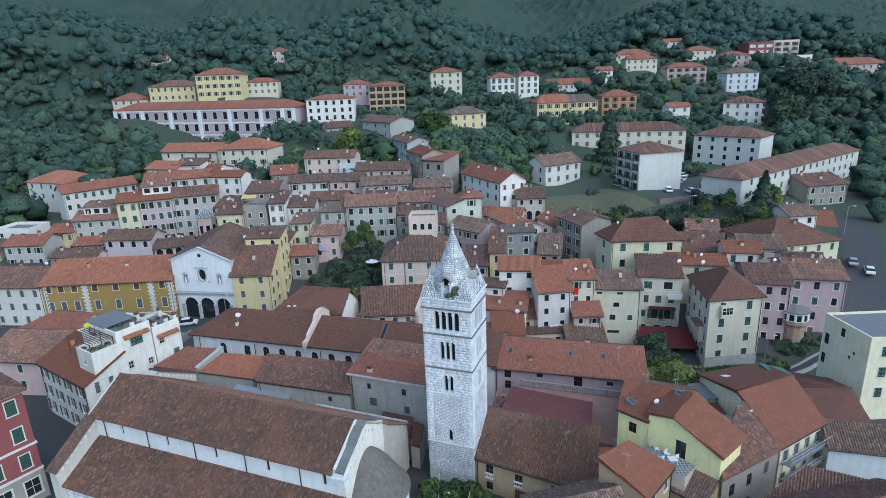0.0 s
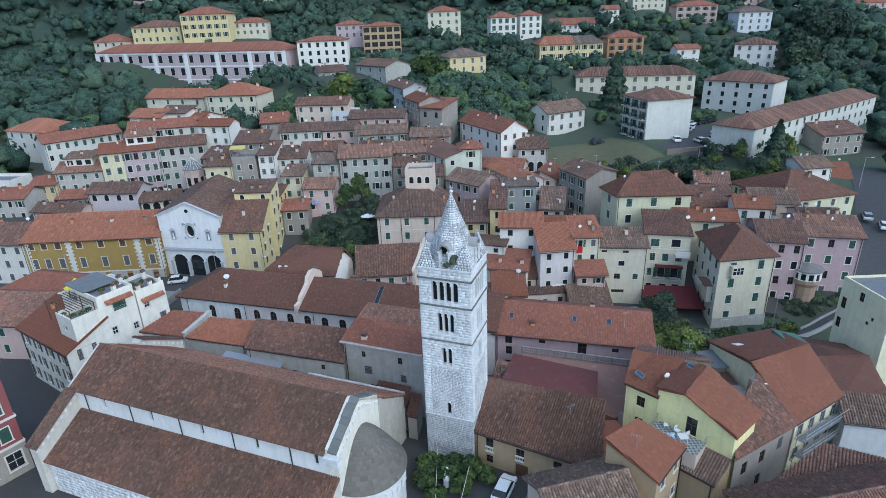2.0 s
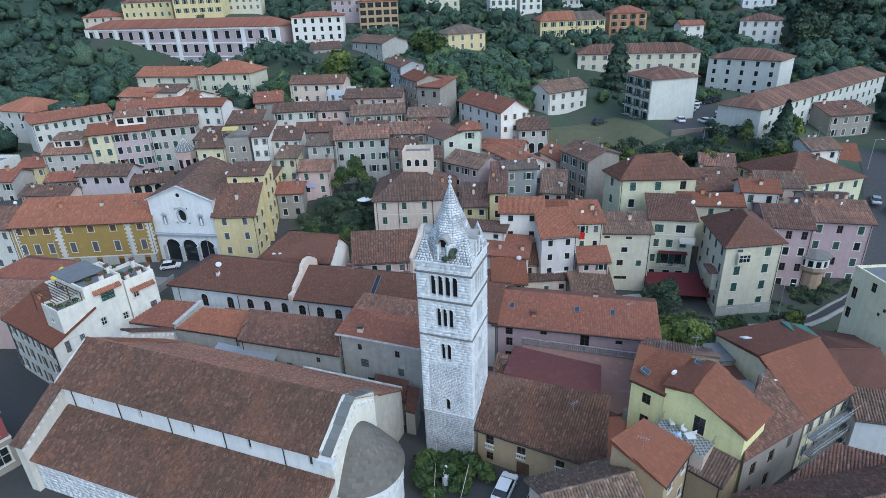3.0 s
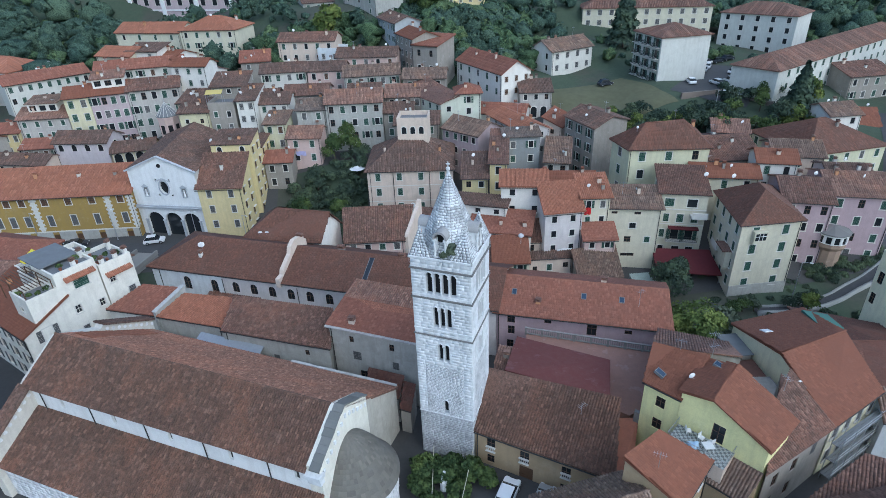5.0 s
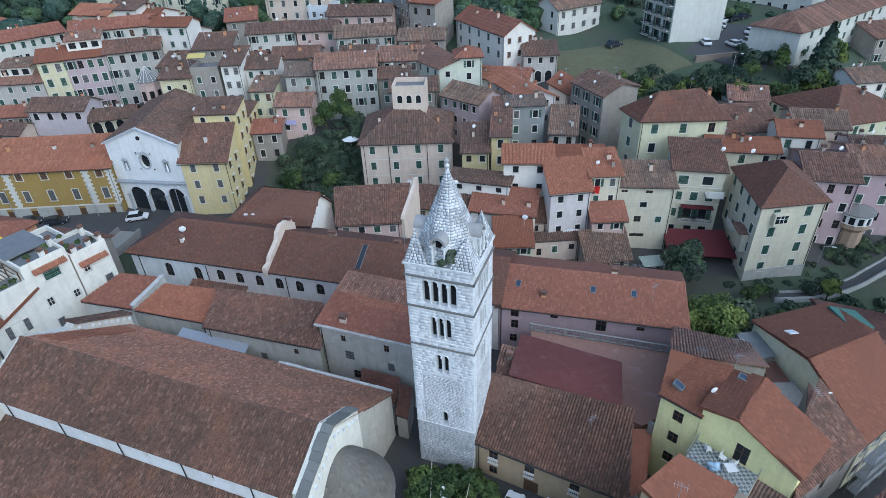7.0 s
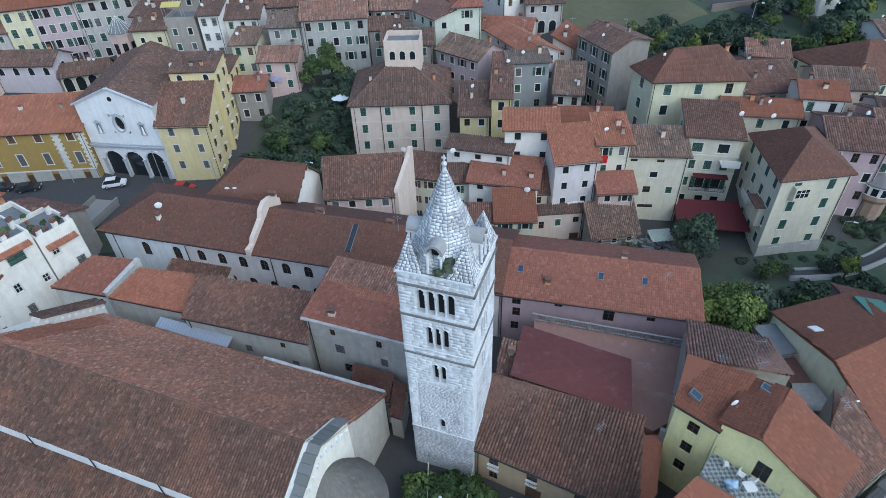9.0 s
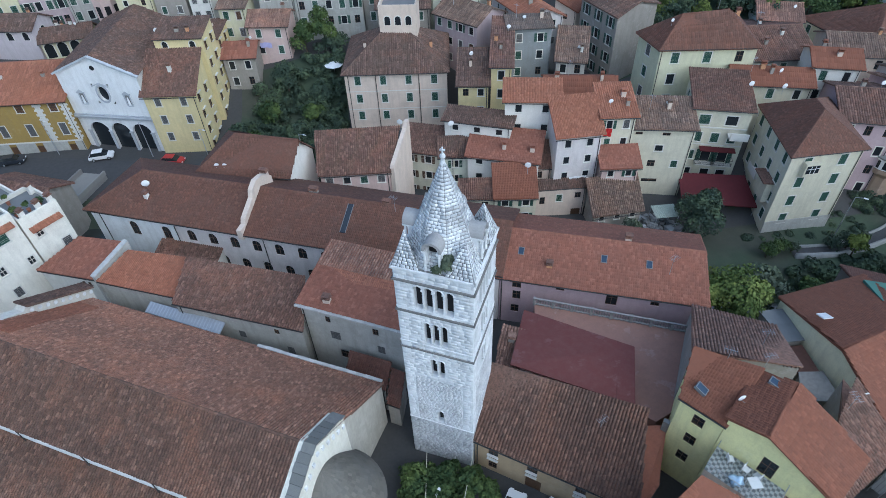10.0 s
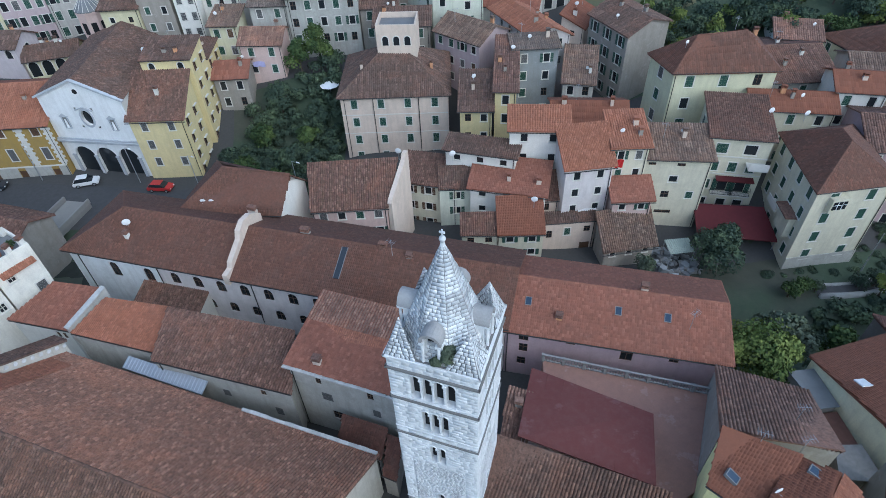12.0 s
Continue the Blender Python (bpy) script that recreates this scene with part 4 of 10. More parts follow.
TW = 2.93
tower_m = Matrix.Translation((0.05, -0.35, 0)) @ Matrix.Rotation(radians(-24.5), 4, "Z")
tower = thing("bell_tower", (0.05, -0.35, 0), "white marble square bell tower with an eight-sided stone spire", "bell tower")
tower.rotation_euler.z = radians(-24.5)
LIGHTS = [(4, 21.0, 0.62, 2.4, 0.16), (3, 17.25, 0.52, 2.4, 0.14), (2, 13.15, 0.5, 2.2, 0.14)]
rng = random.Random(11)
for side in range(4):
    m = Matrix.Rotation(radians(90 * side), 4, "Z") @ Matrix.Translation((-TW, -TW, 0))
    holes = []
    for n, z, w, h, gap in LIGHTS:
        tot = n * w + (n - 1) * gap
        holes += [(TW - tot / 2 + i * (w + gap), z, w, h) for i in range(n)]
    holes.append((TW - 0.27, 6.3, 0.54, 1.8))
    bm = bmesh.new()
    facade(bm, (0, 0), (2 * TW, 0), -1.0, 24.9, holes, 0.55)
    for u, z, w, h in holes:
        arch_fill(bm, u, z, w, h, 0.0, 0.5)
    bm.transform(m)
    part("wall", bm, M_MORTAR, tower)
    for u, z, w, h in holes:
        # black panel at the back of the recess, painted as the tower's inner shade
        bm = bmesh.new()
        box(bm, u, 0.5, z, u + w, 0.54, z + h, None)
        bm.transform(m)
        part("opening", bm, M_INNER_SHADE, tower, "black panel painting the shade in an unglazed arched opening")
        bm = bmesh.new()
        r, cx_, cz_ = w / 2, u + w / 2, z + h - w / 2
        pts = [[bm.verts.new((cx_ + rr * math.cos(math.pi * k / 10), y, cz_ + rr * math.sin(math.pi * k / 10))) for rr, y in ((r, 0.3), (r, -0.05), (r + 0.075, -0.05), (r + 0.075, 0.0))] for k in range(11)]
        for k in range(10):
            for q in range(3):
                bm.faces.new((pts[k][q], pts[k][q + 1], pts[k + 1][q + 1], pts[k + 1][q]))
        bm.transform(m)
        part("arch_ring", bm, M_MARBLE, tower, "round arch of white marble")
    for n, z, w, h, gap in LIGHTS:
        tot = n * w + (n - 1) * gap
        for i in range(n - 1):
            x = TW - tot / 2 + (i + 1) * w + i * gap + gap / 2
            bm = bmesh.new()
            tube(bm, (x, 0.05, z + 0.1), (x, 0.05, z + h - w / 2 - 0.12), 0.075, 0.065, 10)
            box(bm, x - 0.13, -0.06, z, x + 0.13, 0.2, z + 0.12)
            box(bm, x - 0.14, -0.07, z + h - w / 2 - 0.14, x + 0.14, 0.3, z + h - w / 2 + 0.04)
            bm.transform(m)
            part("column", bm, M_MARBLE, tower, "slender white marble column")
    corner = [(-0.1, 6.1, 1.0, 6.5), (2 * TW - 0.9, 6.1, 1.0, 6.5)]
    for z0, z1, course, wide, mat, proud, shut in ((-1.0, 6.0, 0.26, (0.25, 0.7), M_LOWSTONE, 0.02, []), (6.1, 12.6, 0.19, (0.18, 0.5), M_RUBBLE, 0.04, corner),
                                                   (6.1, 12.6, 0.34, (0.35, 0.9), M_MARBLE, 0.012, [(0.9, 6.1, 2 * TW - 1.8, 6.5)]), (12.6, 24.75, 0.34, (0.4, 1.1), M_MARBLE, 0.012, [])):
        hs = [(u - 0.02, z, w + 0.04, h) for u, z, w, h in holes] + shut
        vs, fs = blocks(hs, 2 * TW, z0, z1, course, wide, rng, proud, 0.012)
        part_np("stonework", transform(vs, m), fs, mat, tower, kind="stuff")
    for z, out, hh in ((6.02, 0.06, 0.12), (16.15, 0.10, 0.18), (16.9, 0.05, 0.12), (20.45, 0.12, 0.2), (20.85, 0.05, 0.1), (23.62, 0.14, 0.2), (24.75, 0.16, 0.22)):
        bm = bmesh.new()
        box(bm, -out, -out, z, 2 * TW + out, 0.0, z + hh)
        bmesh.ops.bevel(bm, geom=bm.edges[:], offset=0.02, segments=1, affect="EDGES")
        bm.transform(m)
        part("string_course", bm, M_SLATE if z in (16.15, 20.45, 23.62) else M_MARBLE, tower, "projecting stone moulding")
bm = bmesh.new()
box(bm, -TW, -TW, 24.7, TW, TW, 24.94)
part("ledge", bm, M_SLATE, tower, "flat stone ledge round the spire")
# spire: eight faces of coursed stone
SPZ0, SPZ1, AP = 24.9, 32.0, 2.75
bm = bmesh.new()
base = [(AP / math.cos(math.pi / 8) * math.cos(math.pi / 8 + i * math.pi / 4), AP / math.cos(math.pi / 8) * math.sin(math.pi / 8 + i * math.pi / 4)) for i in range(8)]
vb = [bm.verts.new((x, y, SPZ0)) for x, y in base]
vt = [bm.verts.new((x * 0.05, y * 0.05, SPZ1)) for x, y in base]
for i in range(8):
    bm.faces.new((vb[i], vb[(i + 1) % 8], vt[(i + 1) % 8], vt[i]))
bm.faces.new(vt)
spire = part("spire", bm, M_JOINT, tower, "eight-sided spire of white stone courses")
singles, rest_v, rest_f = [], [], []
courses = 31
for c in range(courses):
    f0, f1 = c / courses, (c + 1) / courses
    # sides of the octagon narrow towards the tip
    for i in range(8):
        a0, a1 = Vector((*base[i], 0)), Vector((*base[(i + 1) % 8], 0))
        k0, k1 = 1 - 0.95 * f0, 1 - 0.95 * f1
        z0, z1 = SPZ0 + (SPZ1 - SPZ0) * f0, SPZ0 + (SPZ1 - SPZ0) * f1
        L = (a1 - a0).length * k0
        n = max(1, round(L / rng.uniform(0.26, 0.62)))
        cutp = sorted([0, 1] + [(j + rng.uniform(-0.25, 0.25)) / n for j in range(1, n)])
        nor = (a1 + a0).normalized()
        nor = (nor + Vector((0, 0, AP / (SPZ1 - SPZ0)))).normalized()
        for u0, u1 in zip(cutp[:-1], cutp[1:]):
            g = 0.014 / max(L, 0.1)
            pr = rng.uniform(0.004, 0.022)
            lo = [a0.lerp(a1, t) * k0 + Vector((0, 0, z0 + 0.014)) for t in (u0 + g, u1 - g)]
            hi = [a0.lerp(a1, t) * k1 + Vector((0, 0, z1 - 0.014)) for t in (u1 - g, u0 + g)]
            p = lo + hi
            v = [q[:] for q in p] + [(q + nor * pr)[:] for q in p]
            f = [(4, 5, 6, 7), (0, 1, 5, 4), (1, 2, 6, 5), (2, 3, 7, 6), (3, 0, 4, 7)]
            if i in (4, 5, 6, 7) and 4 <= c and len(singles) < 300:
                singles.append((v, f))
            else:
                k = len(rest_v)
                rest_v += v
                rest_f += [tuple(k + j for j in q) for q in f]
for v, f in singles:
    part_np("stone", v, f, M_SPIRE, spire)
part_np("spire_stonework", rest_v, rest_f, M_SPIRE, spire, kind="stuff")
# corner pinnacles and arched dormers
for i in range(4):
    r = Matrix.Rotation(radians(90 * i), 4, "Z")
    bm = bmesh.new()
    c, e, apex = TW + 0.05, 2.1, Vector((-TW + 0.8, -TW + 0.8, 27.7))
    tri = [Vector((-c, -c, 24.97)), Vector((-c + e, -c, 24.97)), Vector((-c, -c + e, 24.97))]
    t = [bm.verts.new(p) for p in tri] + [bm.verts.new(apex)]
    for f in ((0, 1, 3), (1, 2, 3), (2, 0, 3)):
        bm.faces.new([t[j] for j in f])
    bm.transform(r)
    pin = part("pinnacle", bm, M_JOINT, tower, "corner pinnacle of white stone")
    vs, fs = [], []
    for a, b in ((tri[0], tri[1]), (tri[1], tri[2]), (tri[2], tri[0])):
        nor = (b - a).cross(apex - a).normalized()
        for cc in range(11):
            f0, f1 = cc / 11, (cc + 1) / 11
            n = max(1, round((b - a).length * (1 - f0) / 0.38))
            cp = sorted([0, 1] + [(j + rng.uniform(-0.2, 0.2)) / n for j in range(1, n)])
            for u0, u1 in zip(cp[:-1], cp[1:]):
                pr = rng.uniform(0.004, 0.02)
                p = [a.lerp(b, t).lerp(apex, ff) for t, ff in ((u0 + 0.02, f0 + 0.006), (u1 - 0.02, f0 + 0.006), (u1 - 0.02, f1 - 0.006), (u0 + 0.02, f1 - 0.006))]
                k = len(vs)
                vs += [q[:] for q in p] + [(q + nor * pr)[:] for q in p]
                fs += [tuple(k + j for j in q) for q in ((4, 5, 6, 7), (0, 1, 5, 4), (1, 2, 6, 5), (2, 3, 7, 6), (3, 0, 4, 7))]
    part_np("pinnacle_stonework", transform(vs, r), fs, M_SPIRE, pin, kind="stuff")
    # dormer: two columns, a round arch and a vaulted stone roof against the spire
    m = r @ Matrix.Translation((0, -2.9, 25.0)) @ Matrix.Diagonal((1.2, 1.2, 1.38, 1.0))
    # the vault is one bent shell
    n = 12
    arcs = [(rr, y) for rr, y in ((0.42, 0.0), (0.58, 0.0), (0.58, 1.6), (0.42, 1.6))]
    bm = bmesh.new()
    rings = [[bm.verts.new((rr * math.cos(math.pi * j / n), y, 1.33 + rr * math.sin(math.pi * j / n))) for rr, y in arcs] for j in range(n + 1)]
    for j in range(n):
        for k in range(4):
            l = (k + 1) % 4
            bm.faces.new((rings[j][k], rings[j][l], rings[j + 1][l], rings[j + 1][k]))
    bm.transform(m)
    dm = part("dormer", bm, stonemat("dormer_stone", [(0.30, 0.29, 0.28), (0.42, 0.41, 0.40)], 1.5, 0.9, 0.5), tower, "small arched stone dormer on the spire")
    for s_ in (-1, 1):
        bm = bmesh.new()
        box(bm, s_ * 0.42 - 0.12, 0.3, 0.0, s_ * 0.42 + 0.12, 1.0, 1.33)
        bm.transform(m)
        part("side_wall", bm, M_MARBLE, dm)
    for s_ in (-1, 1):
        bm = bmesh.new()
        tube(bm, (s_ * 0.42, 0.1, 0.0), (s_ * 0.42, 0.1, 1.25), 0.09, 0.08, 8)
        box(bm, s_ * 0.42 - 0.13, -0.03, 1.2, s_ * 0.42 + 0.13, 0.3, 1.33)
        bm.transform(m)
        part("column", bm, M_MARBLE, dm, "slender white marble column")
    # the dormer's inner shade is a black panel too
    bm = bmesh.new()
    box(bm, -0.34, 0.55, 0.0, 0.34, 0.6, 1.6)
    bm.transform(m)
    part("opening", bm, M_INNER_SHADE, dm, "black panel painting the shade in an unglazed dormer opening")
bm = bmesh.new()
tube(bm, (0, 0, 31.75), (0, 0, 32.25), 0.2, 0.12, 10)
bmesh.ops.create_icosphere(bm, subdivisions=2, radius=0.2, matrix=Matrix.Translation((0, 0, 32.45)))
tube(bm, (0, 0, 32.6), (0, 0, 33.1), 0.06, 0.05, 8)
box(bm, -0.16, -0.05, 32.85, 0.16, 0.05, 32.95)
part("finial", bm, M_MARBLE, tower, "stone ball finial with a small cross")

# ---- cathedral ----
NU, NV, NO = Vector((0.9055, -0.4243, 0)), Vector((0.4243, 0.9055, 0)), Vector((-10.8, -7.95, 0))
nave_m = Matrix.Translation(NO) @ Matrix.Rotation(radians(-25.1), 4, "Z")
cath = thing("cathedral", NO, "stone cathedral with a long tiled nave and round apse", "church")
cath.rotation_euler.z = radians(-25.1)
UW = -35.6
bm = bmesh.new()
facade(bm, (UW, -10.4), (-0.1, -10.4), -1.5, 4.0, [])
vs, fs = blocks([], -UW, -1.5, 4.0, 0.42, (0.5, 1.3), rng, 0.03)
part("south_wall", bm, M_MORTAR, cath)
part_np("stonework", transform(vs, Matrix.Translation((UW, -10.4, 0))), fs, M_MARBLE, cath, kind="stuff")
bm = bmesh.new()
lanc = [(4.0 + i * 7.2, 8.0, 0.5, 1.5) for i in range(5)]
facade(bm, (UW, -4.9), (-0.1, -4.9), 6.5, 10.2, lanc, 0.3)
for u, z, w, h in lanc:
    b2 = bmesh.new()
    arch_fill(b2, UW + u, z, w, h, -4.9, -4.65)
    part("arch_head", b2, M_STUCCO, cath)
part("clerestory", bm, M_STUCCO, cath, "white clerestory wall with small round-headed windows")
for u, z, w, h in lanc:
    bm = bmesh.new()
    box(bm, UW + u, -4.64, z, UW + u + w, -4.62, z + h)
    part("pane", bm, M_GLASS, cath)
for i in range(46):
    # little hanging arches under the nave eaves
    bm = bmesh.new()
    x = UW + 0.5 + i * 0.765
    for j in range(6):
        t0, t1 = math.pi * j / 6, math.pi * (j + 1) / 6
        quad(bm, *[(x + r * math.cos(t), -4.96, 9.45 + r * math.sin(t)) for t, r in ((t0, 0.38), (t1, 0.38), (t1, 0.25), (t0, 0.25))])
    me = bm
    if i == 0:
        first = part("frieze_arch", bm, M_MARBLE, cath)
        first_x = x
    else:
        bm.free()
        mesh_ob("frieze_arch", first.data, cath, Matrix.Translation((x - first_x, 0, 0)))
for u in (-34.6, -27.6, -20.4, -13.2, -6.0):
    bm = bmesh.new()
    tube(bm, (u, -5.05, 9.9), (u + 0.5, -5.05, 9.5), 0.06, 0.06, 6)
    tube(bm, (u + 0.5, -5.05, 9.5), (u + 0.55, -5.05, 7.1), 0.06, 0.06, 6)
    part("downpipe", bm, M_IRON, cath, "dark metal downpipe")
AISLE = [[(UW, -10.75, 3.95), (0, -10.75, 3.95), (0, -4.9, 7.15), (UW, -4.9, 7.15)]]
SOUTH = [[(UW - 0.6, -5.35, 10.0), (-1.3, -5.35, 10.0), (-1.3, 0, 13.1), (UW - 0.6, 0, 13.1)]]
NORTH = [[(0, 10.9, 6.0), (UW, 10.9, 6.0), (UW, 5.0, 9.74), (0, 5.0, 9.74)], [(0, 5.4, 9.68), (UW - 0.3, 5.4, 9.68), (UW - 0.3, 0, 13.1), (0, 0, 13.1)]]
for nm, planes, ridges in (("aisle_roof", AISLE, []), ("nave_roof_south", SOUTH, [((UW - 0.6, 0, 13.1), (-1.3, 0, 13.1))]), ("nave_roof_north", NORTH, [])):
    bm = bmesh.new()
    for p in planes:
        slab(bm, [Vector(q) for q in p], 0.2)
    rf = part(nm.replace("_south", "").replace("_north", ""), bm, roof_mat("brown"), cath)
    # the north slope's light is put into its paler tile palette
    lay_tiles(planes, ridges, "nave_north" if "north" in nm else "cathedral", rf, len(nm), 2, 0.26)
bm = bmesh.new()
facade(bm, (-0.1, 10.5), (UW, 10.5), -1.5, 6.0, [])
facade(bm, (-0.1, 3.5), (-0.1, 10.5), -1.5, 6.0, [])
quad(bm, (-0.1, 3.5, 6.0), (-0.1, 10.5, 6.0), (-0.1, 10.5, 6.1), (-0.1, 3.5, 10.7))
part("north_wall", bm, plaster("stained_nave_stone", (0.50, 0.475, 0.41), 0.95, (0.20, 0.17, 0.12)), cath)
for k in range(15):
    # pale coping stones along the north eave
    bm = bmesh.new()
    x = -0.2 - k * 0.92
    box(bm, x - 0.9, 10.75, 6.02 + rng.uniform(0, 0.05), x, 11.08 + rng.uniform(-0.04, 0.04), 6.3)
    part("eave_stone", bm, M_COPING, cath)
# west front, with raking walls above the aisles
bm = bmesh.new()
prof = [(-11.0, -1.5), (11.4, -1.5), (11.4, 7.3), (5.2, 10.9), (4.6, 10.6), (0, 12.85), (-4.6, 10.2), (-5.2, 9.7), (-11.0, 6.1)]
for x, flip in ((UW - 1.2, True), (UW, False)):
    f = [bm.verts.new((x, y, z)) for y, z in prof]
    bm.faces.new(f[::-1] if flip else f)
for i in range(len(prof)):
    (y0, z0), (y1, z1) = prof[i], prof[(i + 1) % len(prof)]
    quad(bm, (UW - 1.2, y0, z0), (UW, y0, z0), (UW, y1, z1), (UW - 1.2, y1, z1))
part("west_front", bm, plaster("west_front_stone", (0.66, 0.63, 0.56), 0.6), cath, "pale stone west front")
for s in (-1, 1):
    lo, hi = (-11.2, 6.1) if s < 0 else (11.6, 7.3), (-5.0, 9.9) if s < 0 else (5.0, 11.1)
    pl = [(UW - 1.5, lo[0], lo[1]), (UW + 0.3, lo[0], lo[1]), (UW + 0.3, hi[0], hi[1]), (UW - 1.5, hi[0], hi[1])]
    if s > 0:
        pl = [pl[1], pl[0], pl[3], pl[2]]
    bm = bmesh.new()
    slab(bm, [Vector(p) for p in pl], 0.18)
    rf = part("coping", bm, roof_mat("old"), cath, "raking coping of old tiles")
    lay_tiles([pl], [], "old", rf, 5, 2)
    for i in range(9):
        # row of round bosses below the coping
        t = (i + 0.5) / 9
        bm = bmesh.new()
        y, z = lo[0] + (hi[0] - lo[0]) * t, lo[1] + (hi[1] - lo[1]) * t - 0.75
        tube(bm, (UW - 0.02, y, z), (UW + 0.07, y, z), 0.24, 0.2, 10)
        tube(bm, (UW + 0.05, y, z), (UW + 0.09, y, z), 0.1, 0.1, 8)
        part("boss", bm, M_MARBLE, cath, "carved round stone boss")
# east gable with its broad slab coping
bm = bmesh.new()
prof = [(-4.95, 4.0), (3.9, 4.0), (3.9, 11.0), (0, 13.2), (-4.95, 10.4)]
for x, flip in ((-1.3, True), (0.0, False)):
    f = [bm.verts.new((x, y, z)) for y, z in prof]
    bm.faces.new(f[::-1] if flip else f)
for i in range(len(prof)):
    (y0, z0), (y1, z1) = prof[i], prof[(i + 1) % len(prof)]
    quad(bm, (-1.3, y0, z0), (0, y0, z0), (0, y1, z1), (-1.3, y1, z1))
part("east_gable", bm, plaster("gable_stone", (0.84, 0.80, 0.70), 0.7, (0.30, 0.24, 0.14)), cath, "weathered white stone gable")
for a, b, n in (((-5.25, 10.32), (0.0, 13.32), 8), ((4.05, 11.05), (0.0, 13.32), 6)):
    for k in range(n):
        # one slab of the coping after another, each a little out of line
        t0, t1 = (k + 0.02) / n, (k + 0.98) / n
        up = rng.uniform(0.0, 0.05)
        ya, za, yb, zb = a[0] + (b[0] - a[0]) * t0, a[1] + (b[1] - a[1]) * t0, a[0] + (b[0] - a[0]) * t1, a[1] + (b[1] - a[1]) * t1
        x0, x1 = -0.9 + rng.uniform(-0.14, 0.08), 0.1 + rng.uniform(-0.04, 0.05)
        pl = [Vector((x0, ya, za + up)), Vector((x1, ya, za + up)), Vector((x1, yb, zb + up)), Vector((x0, yb, zb + up))]
        bm = bmesh.new()
        slab(bm, pl if a[0] < 0 else pl[::-1], 0.16)
        part("coping_slab", bm, M_LEADEN, cath, "grey stone coping slab")
for i in range(12):
    bm = bmesh.new()
    v = -4.4 + i * 0.72
    z = 13.0 - abs(v) * 0.57 - 0.75
    box(bm, 0.0, v - 0.14, z - 0.3, 0.14, v + 0.14, z + 0.1)
    part("corbel", bm, M_MARBLE, cath, "small stone corbel")
bm = bmesh.new()
box(bm, -1.4, -5.5, 9.3, 0.25, -4.6, 9.75)
box(bm, -1.2, -5.3, 8.6, 0.15, -4.7, 9.3)
part("corner_cornice", bm, M_MARBLE, cath, "stepped stone cornice at the gable corner")
bm = bmesh.new()
facade(bm, (-0.05, -10.4), (-0.05, -4.4), -1.5, 4.0, [])
quad(bm, (-0.05, -10.4, 4), (-0.05, -4.4, 4), (-0.05, -4.4, 7.1))
part("east_wall", bm, wall_mat("offwhite"), cath)
# apse with rings of stone slabs
AR, AZ = 4.35, 5.0
bm = bmesh.new()
seg = 28
for j in range(seg):
    t0, t1 = -math.pi / 2 + math.pi * j / seg, -math.pi / 2 + math.pi * (j + 1) / seg
    quad(bm, *((AR * math.cos(t), AR * math.sin(t) - 0.3, z) for t, z in ((t0, -1.5), (t1, -1.5), (t1, AZ), (t0, AZ))))
apse = part("apse", bm, M_MARBLE, cath, "rounded marble apse")
rings = 17
rv, rf_ = [], []
for k in range(rings):
    r0 = (AR + 0.3) * (1 - k / rings) + 0.05
    r1 = (AR + 0.3) * (1 - (k + 1.25) / rings)
    f0, f1 = k / rings, (k + 1.25) / rings
    z0, z1 = AZ + 4.9 * math.sin(f0 * math.pi / 2) ** 1.1, AZ + 4.9 * math.sin(min(1, f1) * math.pi / 2) ** 1.1 - 0.03
    cnt = 30
    for j in range(cnt):
        t0, t1 = -math.pi / 2 + math.pi * j / cnt, -math.pi / 2 + math.pi * (j + 1) / cnt
        q = [(r * math.cos(t), r * math.sin(t) - 0.3, z) for t, r, z in ((t0, r0, z0), (t1, r0, z0), (t1, max(0.02, r1), z1), (t0, max(0.02, r1), z1))]
        k0 = len(rv)
        rv += [(x, y, z - 0.1) for x, y, z in q] + q
        rf_ += [tuple(k0 + i for i in f) for f in ((4, 5, 6, 7), (0, 1, 5, 4))]
part_np("apse_roof", rv, rf_, stonemat("weathered_apse_stone", [(0.10, 0.092, 0.078), (0.16, 0.147, 0.124), (0.125, 0.116, 0.098), (0.19, 0.176, 0.148)], 0.6, 0.95, 0.45), apse, "half-dome of weathered grey stone slabs", "stuff")
for j in range(17):
    t = -math.pi / 2 + math.pi * (j + 0.5) / 17
    bm = bmesh.new()
    c, s = math.cos(t), math.sin(t)
    p = Vector((AR * c, AR * s - 0.3, 0))
    m = Matrix.Translation(p) @ Matrix.Rotation(t, 4, "Z")
    tube(bm, (0.06, 0, 2.6), (0.06, 0, 4.0), 0.07, 0.07, 8)
    box(bm, -0.05, -0.14, 4.0, 0.16, 0.14, 4.2)
    box(bm, -0.05, -0.42, 4.2, 0.12, 0.42, 4.85)
    bm.transform(m)
    part("blind_arch", bm, M_MARBLE, apse, "small column with arch stone")
